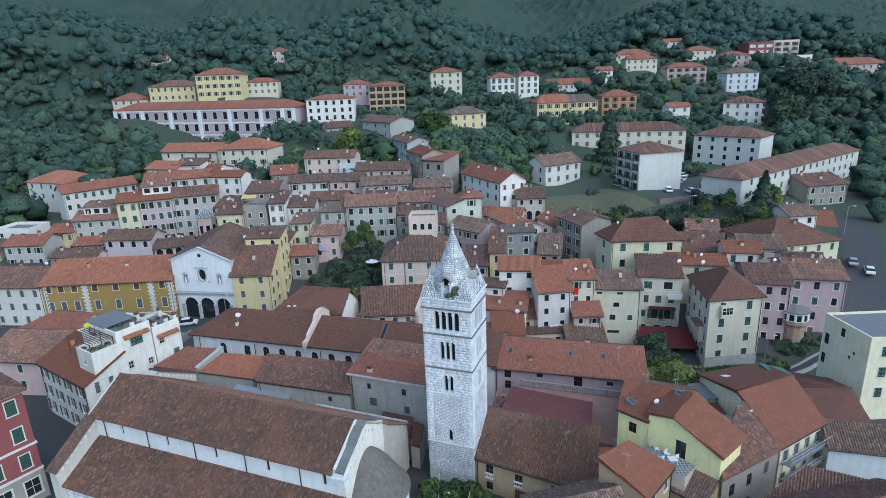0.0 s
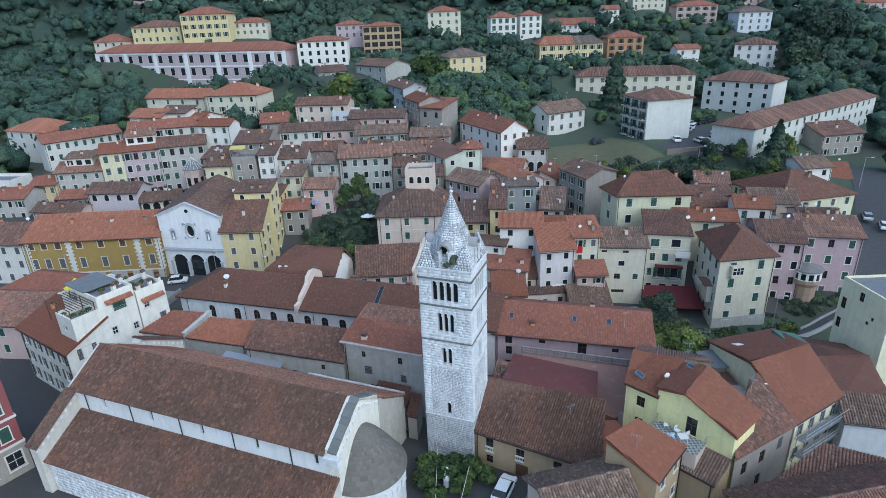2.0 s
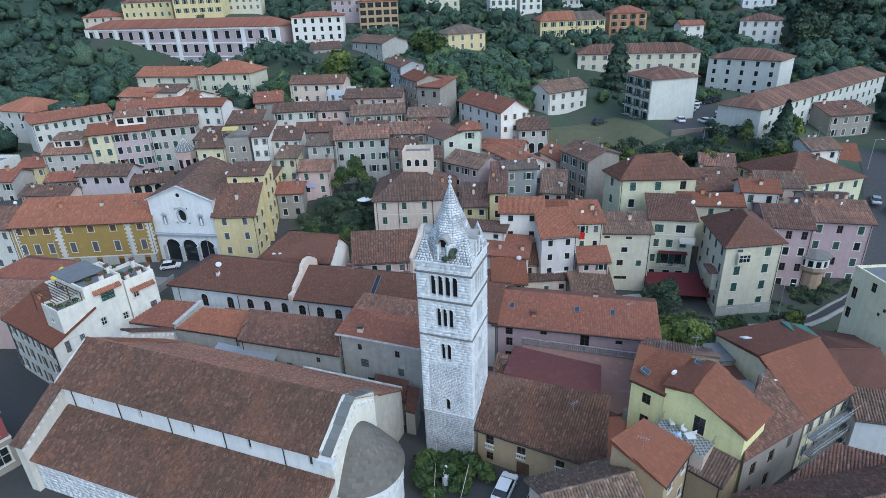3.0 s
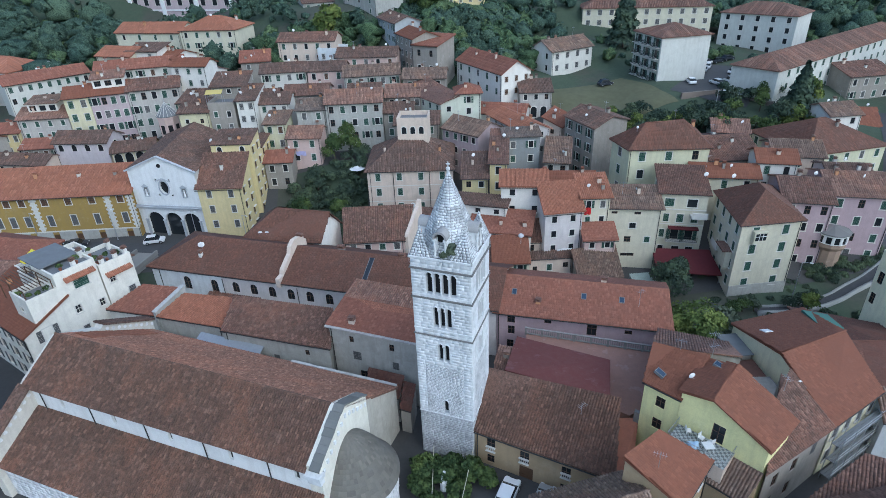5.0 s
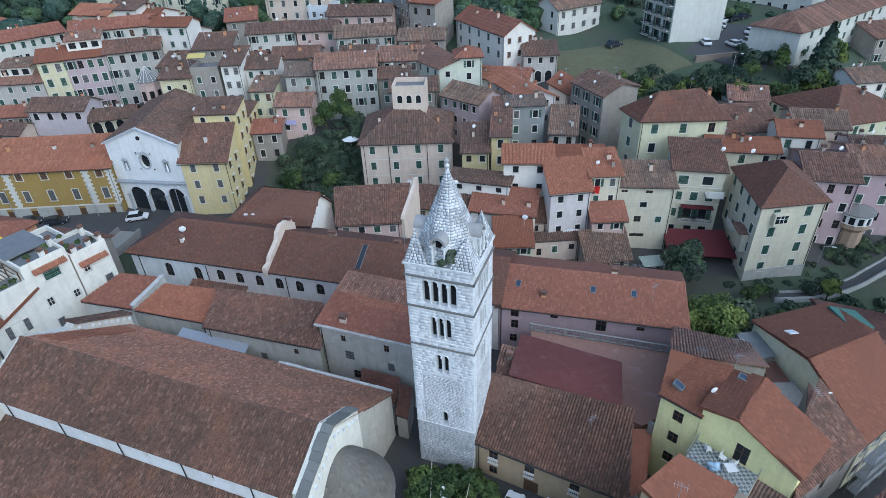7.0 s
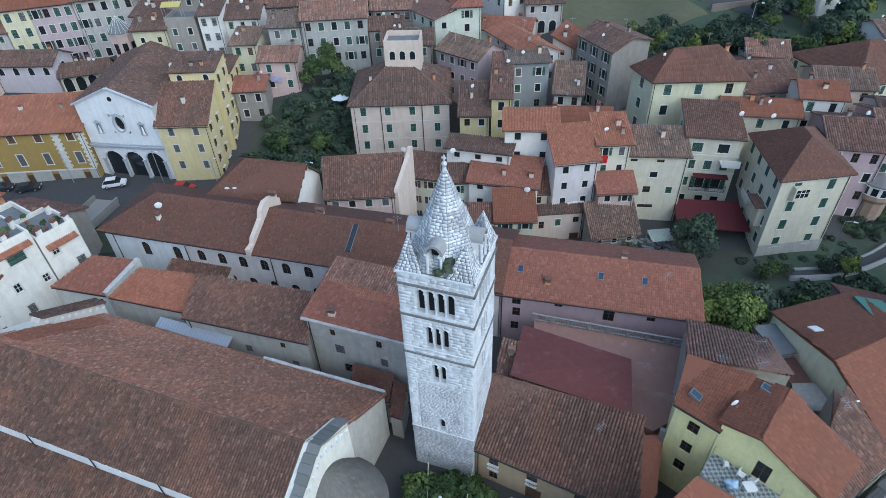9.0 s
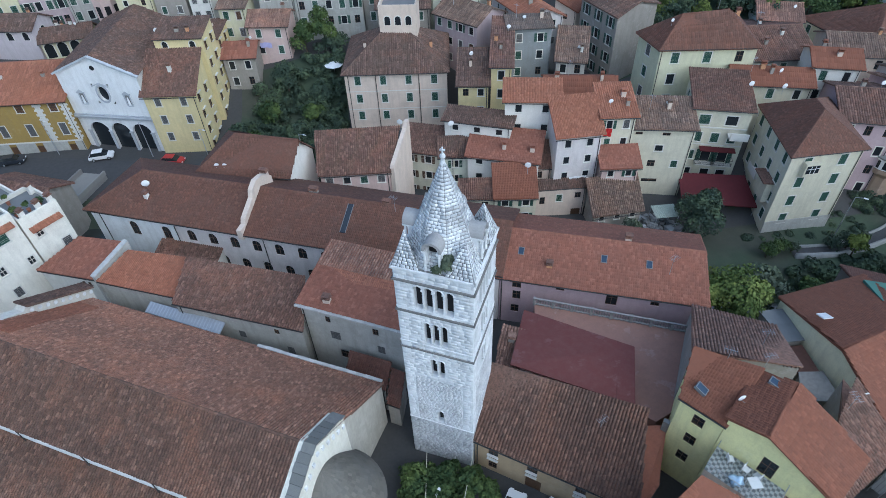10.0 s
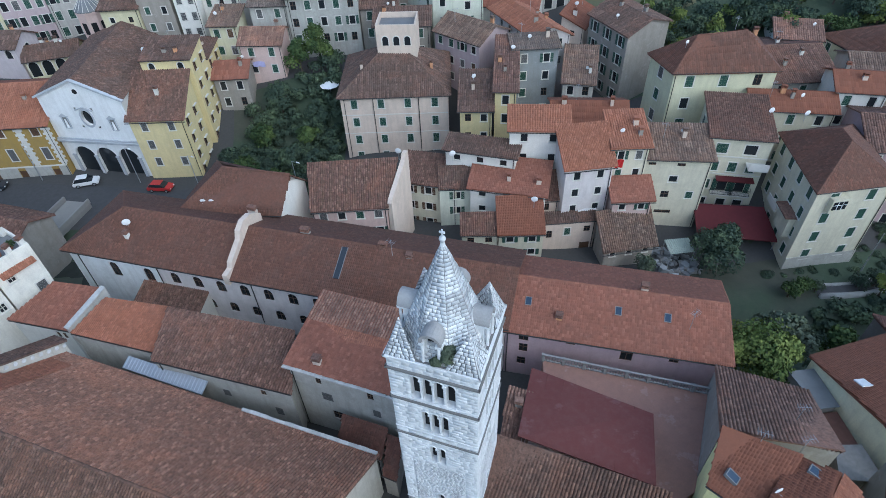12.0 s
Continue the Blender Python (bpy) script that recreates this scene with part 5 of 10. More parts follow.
# ---- houses next to the tower ----
def sloped(label, plan, planes, base, wall, tile, openings=(), ridges=(), lod=2, near=True, seed=3, name="house", category="house"):
    """A house with corners of unequal height. plan: (x, y, top) anticlockwise from the front left; openings: (edge, u, z, w, h, style)."""
    cx, cy = sum(p[0] for p in plan) / len(plan), sum(p[1] for p in plan) / len(plan)
    top = thing(name, (cx, cy, base), label, category)
    off = Vector((-cx, -cy, -base))
    bm = bmesh.new()
    for i in range(len(plan)):
        a, b = plan[i], plan[(i + 1) % len(plan)]
        low = min(a[2], b[2])
        facade(bm, a[:2], b[:2], base, low, [o[1:5] for o in openings if o[0] == i])
        if abs(a[2] - b[2]) > 0.01:
            quad(bm, (a[0], a[1], low), (b[0], b[1], low), (b if b[2] > low else a))
    for v in bm.verts:
        v.co += off
    part("wall", bm, wall_mat(wall), top)
    bm = bmesh.new()
    for p in planes:
        slab(bm, [Vector(q) + off - Vector((0, 0, 0.1)) for q in p], 0.16)
    rf = part("roof", bm, roof_mat(tile), top)
    lay_tiles([[Vector(q) for q in p] for p in planes], [(Vector(a), Vector(b)) for a, b in ridges], tile, rf, seed, lod, origin=(cx, cy, base))
    for e, u, z, w, h, st in openings:
        m = wall_matrix(plan[e][:2], plan[(e + 1) % len(plan)][:2], u + w / 2, z)
        m.translation += off
        if st != "n":
            window(top, m, w, h, st, near)
    FOOT.append([p[:2] for p in plan][:4])
    return top


BROWN = [(1.75, -3.9), (13.9, -11.5), (16.3, -4.9), (4.2, 1.3)]
house("low old brown house with balustraded windows", BROWN[0], BROWN[1], 6, 4.7, -0.5, "s", 3.0, "brown", "cathedral", {}, 2, near=True, plan=BROWN, over=0.3,
      extra={"f": [(1.3, 2.4, 0.95, 1.6, "q"), (1.35, 0.5, 0.85, 1.1, "q"), (5.0, 2.1, 1.0, 1.7, "q"), (5.0, -0.4, 1.5, 2.1, "x"), (9.4, 2.1, 0.95, 1.6, "q"), (9.4, 0.3, 0.9, 0.9, "q")]})
house("small lean-to under red tiles", (14.3, -11.3), (17.0, -9.6), 5, 3.6, -0.5, "s", 1.6, "brown", "red", {}, 2, plan=[(14.2, -11.6), (16.6, -9.4), (18.6, -5.2), (16.4, -5.0)], over=0.15)
house("grey rendered convent house", (-14.2, 10.2), (-3.7, 5.3), 7.8, 9.5, -1, "s", 1.4, "grey", "red", {}, 2, near=True, over=0.3,
      extra={"f": [(2.6, 7.4, 0.6, 0.9, "q"), (7.9, 7.3, 0.65, 1.0, "q"), (8.2, 4.6, 0.8, 1.1, "e"), (2.9, 4.9, 1.1, 1.2, "e"), (3.6, 2.0, 1.1, 1.3, "q"), (6.6, 1.2, 0.9, 1.5, "e")]})
house("low house under a faded tiled roof", (-28.3, 14.1), (-14.2, 8.2), 6, 7.1, -1.5, "s", 1.4, "grey", "brown", {}, 2, over=0.2, plan=[(-28.3, 14.1), (-14.3, 8.6), (-14.3, 14.6), (-27.6, 19.4)], extra={"f": [(11.6, 5.4, 0.6, 0.8, "q"), (7.0, 3.6, 0.8, 1.0, "e"), (12.6, 2.4, 0.8, 1.2, "e")]})
house("low grey house with an orange tiled roof", (-38.2, 19.2), (-29.1, 16.0), 5, 6.5, -1.5, "s", 1.1, "grey", "orange", {}, 2, over=0.12, plan=[(-38.2, 19.2), (-28.9, 15.6), (-27.9, 20.3), (-35.5, 22.7)])
house("low house under a red tiled roof", (-45.9, 22.2), (-38.9, 19.8), 5, 6.4, -1.5, "s", 1.1, "offwhite", "red", {}, 2, over=0.2, plan=[(-45.9, 22.2), (-38.9, 19.8), (-36.3, 24.2), (-42.3, 26.0)], extra={"f": [(5.2, 4.6, 0.5, 1.0, "q"), (6.0, 4.6, 0.5, 1.0, "q")]})
house("lean-to with dark red tiles against the convent", (-35.5, 26.6), (-27.4, 23.6), 3.2, 2.6, -1.5, "s", 1.2, "offwhite", "brown", {}, 2, over=0.15)
house("broad house with a hipped brown roof", (-30.4, 36.0), (-17.8, 33.9), 11, 8.6, -3.5, "h:5:0", 3.4, "white", "rust", {}, 2, over=0.4, plan=[(-30.4, 36.2), (-17.8, 34.0), (-15.1, 40.2), (-27.6, 46.5)])
# low roofs in the gap between tower and nave
house("low dark red lean-to roof in a courtyard gap", (-10.0, 5.0), (-6.2, 3.2), 3, 3.4, -0.5, "s", 1.2, "grey", "darkred", {}, 2, plan=[(-10.2, 4.9), (-6.3, 3.0), (-5.6, 5.2), (-9.6, 7.1)], over=0.1)
house("narrow low shed with a dark red roof", (-6.1, 1.4), (-5.0, 0.9), 4, 3.2, -0.5, "s", 0.8, "stone", "darkred", {}, 2, plan=[(-6.1, 1.5), (-5.0, 0.9), (-4.3, 4.2), (-5.5, 4.9)], over=0.08)
# terrace with maroon sheet covering
M_CONC = simple("weathered_concrete", (0.24, 0.23, 0.22), 0.9, 0, 0.3, 3)
house("narrow tiled lean-to beside the tower", (3.6, -0.2), (5.7, -1.2), 7, 5.2, -0.5, "s", 1.2, "stone", "sunny", {}, 2, plan=[(3.6, -0.4), (5.6, -1.2), (8.2, 6.2), (6.2, 7.2)], over=0.1, chimneys=[(0.5, 0.8)])
bm = bmesh.new()
prism(bm, [(8.8, 3.3), (18.0, -4.6), (20.8, -3.4), (25.4, 4.9), (10.3, 10.9)], -0.6, 5.3)
ter = thing("roof_terrace", (16, 3, 0), "pink-grey paved roof terrace with a balustrade", "terrace")
body = part("terrace_block", bm, plaster("terrace_plaster", (0.30, 0.165, 0.125), 0.75, (0.15, 0.11, 0.09)), ter, "faded reddish terrace floor and walls")
body.matrix_basis = Matrix.Translation((-16, -3, 0))
ea, eb = Vector((10.2, 10.6, 5.3)), Vector((25.2, 4.7, 5.3))
for i in range(9):
    p = ea.lerp(eb, i / 8)
    bm = bmesh.new()
    box(bm, -0.14, -0.14, 0, 0.14, 0.14, 1.05, Matrix.Translation(p - Vector((16, 3, 0))) @ Matrix.Rotation(radians(-21), 4, "Z"))
    part("post", bm, M_CONC, ter, "grey concrete balustrade post")
for z0, z1 in ((0.08, 0.2), (0.9, 1.02)):
    bm = bmesh.new()
    box(bm, 0, -0.09, z0, (eb - ea).length, 0.09, z1, wall_matrix(ea.to_2d(), eb.to_2d(), 0, 5.3))
    bm.transform(Matrix.Translation((-16, -3, 0)))
    part("rail", bm, M_CONC, ter, "grey concrete rail")
for i in range(60):
    p = ea.lerp(eb, (i + 0.5) / 60)
    bm = bmesh.new()
    if i == 0:
        tube(bm, (0, 0, 0.2), (0, 0, 0.9), 0.04, 0.04, 6)
        bal = part("baluster", bm, M_CONC, ter)
        bal.matrix_basis = Matrix.Translation(p - Vector((16, 3, 0)))
    else:
        bm.free()
        mesh_ob("baluster", bal.data, ter, Matrix.Translation(p - Vector((16, 3, 0))))
mar = thing("roof_cover", (12, 2, 0), "faded maroon sheet roof beside the terrace", "roof")
MQ = [Vector((5.8, 1.5, 7.6)), Vector((15.9, -4.0, 7.45)), Vector((18.3, 2.7, 6.75)), Vector((8.8, 9.4, 6.0))]
bm = bmesh.new()
slab(bm, [p - Vector((12, 2, 0)) for p in MQ], 0.12)
part("sheet", bm, plaster("maroon_sheet", (0.135, 0.040, 0.034), 0.4, (0.19, 0.12, 0.11)), mar)
for i in range(1, 7):
    bm = bmesh.new()
    a, b = MQ[0].lerp(MQ[1], i / 7), MQ[3].lerp(MQ[2], i / 7)
    tube(bm, a - Vector((12, 2, -0.01)), b - Vector((12, 2, -0.01)), 0.03, 0.03, 5)
    part("seam", bm, plaster("maroon_sheet", (0.17, 0.055, 0.055)), mar)
bm = bmesh.new()
prism(bm, [(p.x - 12 + dx, p.y - 2 + dy) for p, dx, dy in zip(MQ, (0.1, -0.1, -0.1, 0.1), (0.1, 0.1, -0.1, -0.1))], -0.5, 5.85)
part("wall", bm, wall_mat("pink"), mar)
# yellow houses
Y1 = [(18.4, -5.9), (20.75, -8.65), (24.6, -5.4), (20.4, -2.7)]
house("yellow rendered house with a red-brown roof", Y1[0], Y1[1], 5, 11.1, -0.5, "s", 1.8, "lemon", "smooth", {"f": (1, 3, "q", 0.95, 1.3, 2.8, 1.0)}, 2, near=True, plan=Y1, over=0.2)
sloped("yellow gabled house with a door onto a tiled terrace",
       [(20.75, -8.7, 12.1), (22.55, -10.75, 12.75), (25.85, -14.95, 10.5), (29.5, -12.4, 10.55), (26.6, -7.3, 12.75), (24.6, -5.4, 12.6)],
       [[(24.5, -5.1, 12.72), (20.45, -8.65, 12.22), (22.45, -11.0, 12.95), (26.6, -7.0, 13.2)], [(25.8, -15.35, 10.6), (30.0, -12.5, 10.9), (26.7, -7.0, 13.2), (22.45, -11.0, 12.95)]],
       -0.5, "lemon", "smooth", [(1, 0.5, 8.2, 1.15, 2.1, "q")], [((22.5, -10.9, 12.95), (26.65, -7.0, 13.2))])
sloped("old stone house with tall dark windows by a lane", [(26.1, -15.2, 8.0), (35.4, -10.4, 7.6), (33.2, -5.0, 9.6), (29.8, -9.8, 10.2)],
       [[(25.8, -15.5, 8.05), (35.6, -10.7, 7.65), (33.3, -4.9, 9.8), (29.7, -9.6, 10.4)]], -0.5, "stone", "brown", [(0, 1.5, 4.9, 0.95, 1.6, "q"), (0, 4.6, 4.9, 0.95, 1.6, "q"), (0, 7.8, 5.2, 0.9, 1.5, "e"), (0, 1.5, 1.8, 0.9, 1.6, "e"), (0, 4.6, 1.8, 0.9, 1.6, "q")])
house("low house with weathered brown tiles", (20.3, -2.6), (28.5, -5.0), 8, 7.8, -0.5, "sb", 4.6, "stone", "sunny", {}, 2, plan=[(20.4, -2.6), (28.4, -5.0), (32.0, 2.6), (25.3, 6.1)], over=0.15)
house("cream house with a broad orange roof", (35.6, -10.4), (43.4, -6.6), 15, 7.6, -0.5, "g", 2.1, "palecream", "smooth", {"f": (4, 2, "d", 1.0, 1.5)}, 2, plan=[(35.6, -10.4), (43.4, -6.6), (44.6, 8.0), (34.7, 6.2)], over=0.25)
house("low house under dark red tiles beside a lane", (43.2, -6.2), (52.6, -3.0), 17, 4.6, -0.5, "g", 1.7, "dimstone", "darkred", {}, 2, plan=[(43.2, -6.2), (52.6, -3.0), (55.0, 7.4), (46.4, 12.4)], over=0.2)
house("pale cream house with a flat dark grey roof", (56.1, 2.8), (69.0, 1.6), 9, 13.1, -3, "f", 0.35, "palecream", "grey_sheet", {"f": (3, 3, "g", 1.0, 1.5, 3.1, 1.0)}, 2, plan=[(56.1, 2.8), (69.0, 1.6), (70.0, 10.6), (56.0, 11.4)],
      extra={"l": [(0.5, 8.9, 0.85, 1.7, "q"), (0.35, 5.8, 0.8, 1.6, "q"), (3.3, 11.3, 0.8, 1.3, "q"), (5.2, 8.7, 0.45, 0.5, "q"), (5.9, 9.6, 0.45, 0.5, "q")]})
house("light blue house with an old tiled roof", (42.6, -9.0), (51.5, -12.0), 3.0, 6.0, -0.5, "s", 1.5, "skyblue", "bleached", {}, 2, over=0.25)
house("house with a broad red-tiled roof", (36, -25), (45.8, -20.9), 8, 5.9, -0.5, "sl", 2.1, "buff", "brown", {}, 2, plan=[(36, -25), (45.8, -20.9), (35.8, -14.5), (26.9, -18.1)], over=0.2)
house("house with weathered red tiles at the square", (24, -27.5), (42, -25.5), 8, 8.2, -0.5, "g", 2.0, "buff", "brown", {}, 2)
house("small stone house with a red roof", (16.5, -18.8), (20.8, -14.8), 5, 9.6, -0.5, "s", 2.0, "brown", "smooth", {"f": (2, 3, "d", 0.8, 1.1)}, 2, plan=[(16.5, -18.8), (20.8, -14.8), (16.9, -12.9), (12.9, -15.3)], over=0.2)
house("old house with grey-brown tiles", (6.5, -22), (14.5, -20.5), 6.4, 8.2, -0.5, "g", 1.6, "buff", "bleached", {}, 2)
house("low lean-to with old brown tiles below the yellow house", (21.2, -13.4), (23.6, -16.4), 3, 6.0, -0.5, "s", 1.5, "brown", "bleached", {}, 2, plan=[(21.2, -13.4), (23.6, -16.4), (25.75, -15.05), (23.5, -12.2)], over=0.12)
# scaffold along the front of the orange-roofed house
scaf = thing("scaffold", (38.5, -8.8, -0.5), "grey tubular scaffold with plank decks on a house front", "scaffold")
sm = wall_matrix((35.6, -10.4), (43.4, -6.6), 0, -0.5)
sm.translation -= Vector(scaf.location)
SL = math.dist((35.6, -10.4), (43.4, -6.6))
for i in range(5):
    for y in (-0.45, -1.35):
        bm = bmesh.new()
        tube(bm, (i * SL / 4, y, -0.4), (i * SL / 4, y, 7.6), 0.035, 0.035, 6)
        bm.transform(sm)
        part("pole", bm, M_METAL, scaf)
for z in (2.1, 4.2, 6.3):
    for j in range(3):
        bm = bmesh.new()
        box(bm, -0.2, -1.35 + j * 0.3, z, SL + 0.2, -1.08 + j * 0.3, z + 0.05, sm)
        part("plank", bm, M_SHEET, scaf, "grey weathered scaffold plank")
    for zz in (0.5, 1.0):
        bm = bmesh.new()
        tube(bm, (-0.2, -1.38, z + zz), (SL + 0.2, -1.38, z + zz), 0.03, 0.03, 6)
        bm.transform(sm)
        part("rail", bm, M_METAL, scaf)
RED = Vector((-52.4, 1.9))
RD = Vector((0.615, 0.788))
RN = Vector((-RD.y, RD.x))
rq = [tuple(RED - RD * 15), tuple(RED), tuple(RED + RN * 12), tuple(RED + RN * 12 - RD * 15)]
red = house("red stuccoed house with green shutters and white frames", rq[0], rq[1], 12, 14.7, 3.6, "h", 2.2, "red", "brown", {"f": (5, 3, "g", 1.1, 1.9, 3.7, 0.9), "r": (4, 3, "g", 1.1, 1.9, 3.7, 0.9)}, 2, near=True, plan=rq, sunk=False)
absorb(red, house("grey ground floor", rq[0], rq[1], 12, 3.6, -1.0, "f", 0.02, "stone", "grey_sheet", {"f": (5, 1, "p", 1.7, 2.2, 3, 0.8)}, 2, near=True, plan=inset_quad(rq, 0.08)))
for z in (3.62, 7.2, 14.3):
    bm = bmesh.new()
    g = inset_quad(rq, 0.14)
    prism(bm, [(x - red.location.x, y - red.location.y) for x, y in g], z - red.location.z, z - red.location.z + 0.28)
    part("string_course", bm, M_TRIM, red, "pale stone moulding")
# white house with roof terraces: u runs along its east wall, w into the block
WA, WD = Vector((-53.3, 15.4)), Vector((0.615, 0.788))
WN = Vector((-WD.y, WD.x))


def wp(u, w):
    return tuple(WA + WD * u + WN * w)


def wblock(u0, u1, w0, w1):
    return [wp(u0, w1), wp(u0, w0), wp(u1, w0), wp(u1, w1)]


wq = wblock(0, 6.2, 0, 15)
white = house("white house with dark open shutters and roof terraces", wq[0], wq[1], 6, 7.3, -1.5, "s", 2.7, "warmwhite", "smooth", {"f": (4, 3, "od", 1.1, 1.75, 2.9, 0.5)}, 2, near=True, plan=wq, over=0.3, chimneys=[(0.2, 0.7)],
              extra={"r": [(2.1, 5.5, 1.2, 1.7, "od"), (2.3, 2.4, 1.0, 1.6, "od")]})
for label, q, eave, rise, ex, wn_ in (("terrace", wblock(1.8, 5.6, -0.02, 4.6), 10.8, 1.0, {"f": [(1.8, 9.4, 0.9, 0.8, "p")]}, {}),
                            ("tall", wblock(5.6, 11.0, -0.03, 6.0), 13.1, 0.5, {"r": [(2.0, 10.5, 1.9, 1.4, "g"), (1.1, 7.0, 0.75, 1.2, "p"), (4.2, 6.4, 0.75, 1.1, "p"), (1.2, 3.6, 0.8, 1.3, "d")]}, {}),
                            ("end", wblock(11.2, 15.8, -0.01, 6.0), 11.6, 0.6, {"r": [(2.9, 6.0, 1.0, 1.3, "d"), (0.9, 9.0, 0.8, 1.0, "p")]}, {}),
                            ("rear", wblock(6.4, 15.0, 6.2, 14.8), 9.6, 0.8, {}, {"k": (3, 2, "p")}), ("side", wblock(5.0, 8.0, 4.8, 9.5), 11.0, 0.9, {"f": [(1.4, 9.6, 0.9, 1.0, "p")]}, {})):
    absorb(white, house(label, q[0], q[1], 5, eave, -1.0, "f", rise, "warmwhite", "grey_sheet", wn_, 2, near=True, plan=q, extra=ex))
for u0, u1, z in ((6.6, 10.6, 12.1), (11.7, 15.4, 10.2)):
    # tiled coping over a window strip
    a, b = Vector((*wp(u0, -0.55), z)), Vector((*wp(u1, -0.55), z))
    c, d = Vector((*wp(u1, 0.02), z + 0.45)), Vector((*wp(u0, 0.02), z + 0.45))
    bm = bmesh.new()
    slab(bm, [p - white.location for p in (a, b, c, d)], 0.12)
    cop = part("coping", bm, roof_mat("orange"), white, "small tiled coping")
    lay_tiles([[a, b, c, d]], [], "orange", cop, 5, 2, 0.22, origin=white.location)
dark_roof = wblock(5.5, 10.5, 3.0, 9.0)
bm = bmesh.new()
prism(bm, [(x - white.location.x, y - white.location.y) for x, y in dark_roof], 13.62 - white.location.z, 13.78 - white.location.z)
part("canopy", bm, M_SHEET, white, "dark grey flat canopy")
perg = thing("pergola", (*wp(3.7, 2.3), 10.85), "dark bare timber pergola on a roof terrace", "pergola")
for i in range(9):
    for a, b in (((2.0 + 0.42 * i, 0.2), (2.0 + 0.42 * i, 7.5)),):
        bm = bmesh.new()
        p, q2 = Vector((*wp(*a), 13.0)), Vector((*wp(*b), 13.0))
        tube(bm, p - perg.location, q2 - perg.location, 0.06, 0.06, 4)
        part("rafter", bm, M_WOOD, perg)
for u, w in ((2.0, 0.3), (5.3, 0.3), (2.0, 4.2), (5.3, 4.2), (2.0, 7.3), (5.3, 7.3)):
    bm = bmesh.new()
    p = Vector((*wp(u, w), 0))
    tube(bm, (p.x - perg.location.x, p.y - perg.location.y, -1.0 if w > 4.5 else 0), (p.x - perg.location.x, p.y - perg.location.y, 2.1), 0.07, 0.07, 6)
    part("post", bm, M_WOOD, perg)
tarp = thing("awning", (*wp(7.5, 11.5), 9.7), "bright yellow fabric awning on a terrace", "awning")
bm = bmesh.new()
o = Vector((*wp(7.5, 11.5), 9.7))
slab(bm, [Vector((*wp(u, w), z)) - o for u, w, z in ((6.6, 12.6, 11.6), (6.6, 11.0, 11.6), (8.6, 11.0, 12.7), (8.6, 12.6, 12.7))], 0.03)
part("cloth", bm, simple("yellow_cloth", (0.75, 0.62, 0.04), 0.8), tarp)
for u, w, z in ((6.7, 12.5, 11.6), (6.7, 11.1, 11.6), (8.5, 11.1, 12.65), (8.5, 12.5, 12.65)):
    bm = bmesh.new()
    p = Vector((*wp(u, w), 0)) - Vector((o.x, o.y, 0))
    tube(bm, (p.x, p.y, -0.1), (p.x, p.y, z - 9.7 - 0.03), 0.03, 0.03, 6)
    part("pole", bm, M_METAL, tarp)
house("orange-roofed house at the road", (-80, 33), (-66, 30), 14, 4.5, -3, "g", 2.4, "pink", "sunny", {"f": (3, 2, "g")}, 2)
house("old house with a dark roof by the bridge", (-66, 44), (-56, 40), 7, 2.0, -4, "g", 1.6, "stone", "brown", {}, 2)
house("pink house with an orange roof", (-78, 42), (-66, 37.5), 8, 6.5, -3, "h", 1.8, "orange", "red", {"f": (3, 2, "p")}, 2)

# -- long convent wing --
LA, LB = (-43.6, 32.6), (6.9, 14.0)
arched = [(5.4, 3.8, 1.2, 2.2), (10.2, 3.8, 1.2, 2.2)] + [(13.9 + i * 3.05, 4.3, 1.15, 1.75) for i in range(8)] + [(14.6 + i * 3.05, 1.0, 1.15, 1.6) for i in range(8)]
LM = house("long convent wing with arched windows under a brown roof", LA, LB, 11, 7.3, -3.5, "h:6:0", 2.7, "pinkwhite", "rust", {}, 2, over=0.5, name="convent_wing", near=True,
           extra={"f": [(*h, "q") for h in arched]})
am = wall_matrix(LA, LB, 0, 0)
am.translation -= Vector(LM.location)
for u, z, w, h in arched:
    bm = bmesh.new()
    arch_fill(bm, u, z, w, h, -0.02, 0.12)
    bm.transform(am)
    part("arch_head", bm, wall_mat("pinkwhite"), LM)
bm = bmesh.new()
facade(bm, (0, -0.014), (12.3, -0.014), -3.0, 6.95, arched[:2], 0.14)
bm.transform(am)
part("render_coat", bm, plaster("bluish_white_render", (0.72, 0.74, 0.75), 0.6), LM, "newer bluish-white render at one end")
for u in (12.4, 24.8, 36):
    bm = bmesh.new()
    tube(bm, (u, -0.08, 0), (u, -0.08, 6.4), 0.06, 0.06, 6)
    bm.transform(am)
    part("downpipe", bm, M_IRON, LM, "dark metal downpipe")
# firewall between two stretches of roof
bm = bmesh.new()
fw = wall_matrix(LA, LB, 22.3, 0)
prof = [(-0.7, 6.6), (-0.7, 8.0), (0.5, 8.1), (0.8, 8.7), (3.3, 10.0), (3.7, 10.9), (4.9, 11.5), (6.4, 11.3), (8.2, 10.0), (8.2, 6.0)]
for x in (-0.32, 0.32):
    bm.faces.new([bm.verts.new(fw @ Vector((x, y, z))) for y, z in (prof if x < 0 else prof[::-1])])
for (ay, az), (by, bz) in zip(prof, prof[1:] + prof[:1]):
    quad(bm, *(fw @ Vector(p) for p in ((-0.32, by, bz), (-0.32, ay, az), (0.32, ay, az), (0.32, by, bz))))
bm.transform(Matrix.Translation(-Vector(LM.location)))
part("firewall", bm, wall_mat("buff"), LM, "pale sloping firewall above the roof")
RA, RB = (7.0, 14.0), (27.2, 7.2)
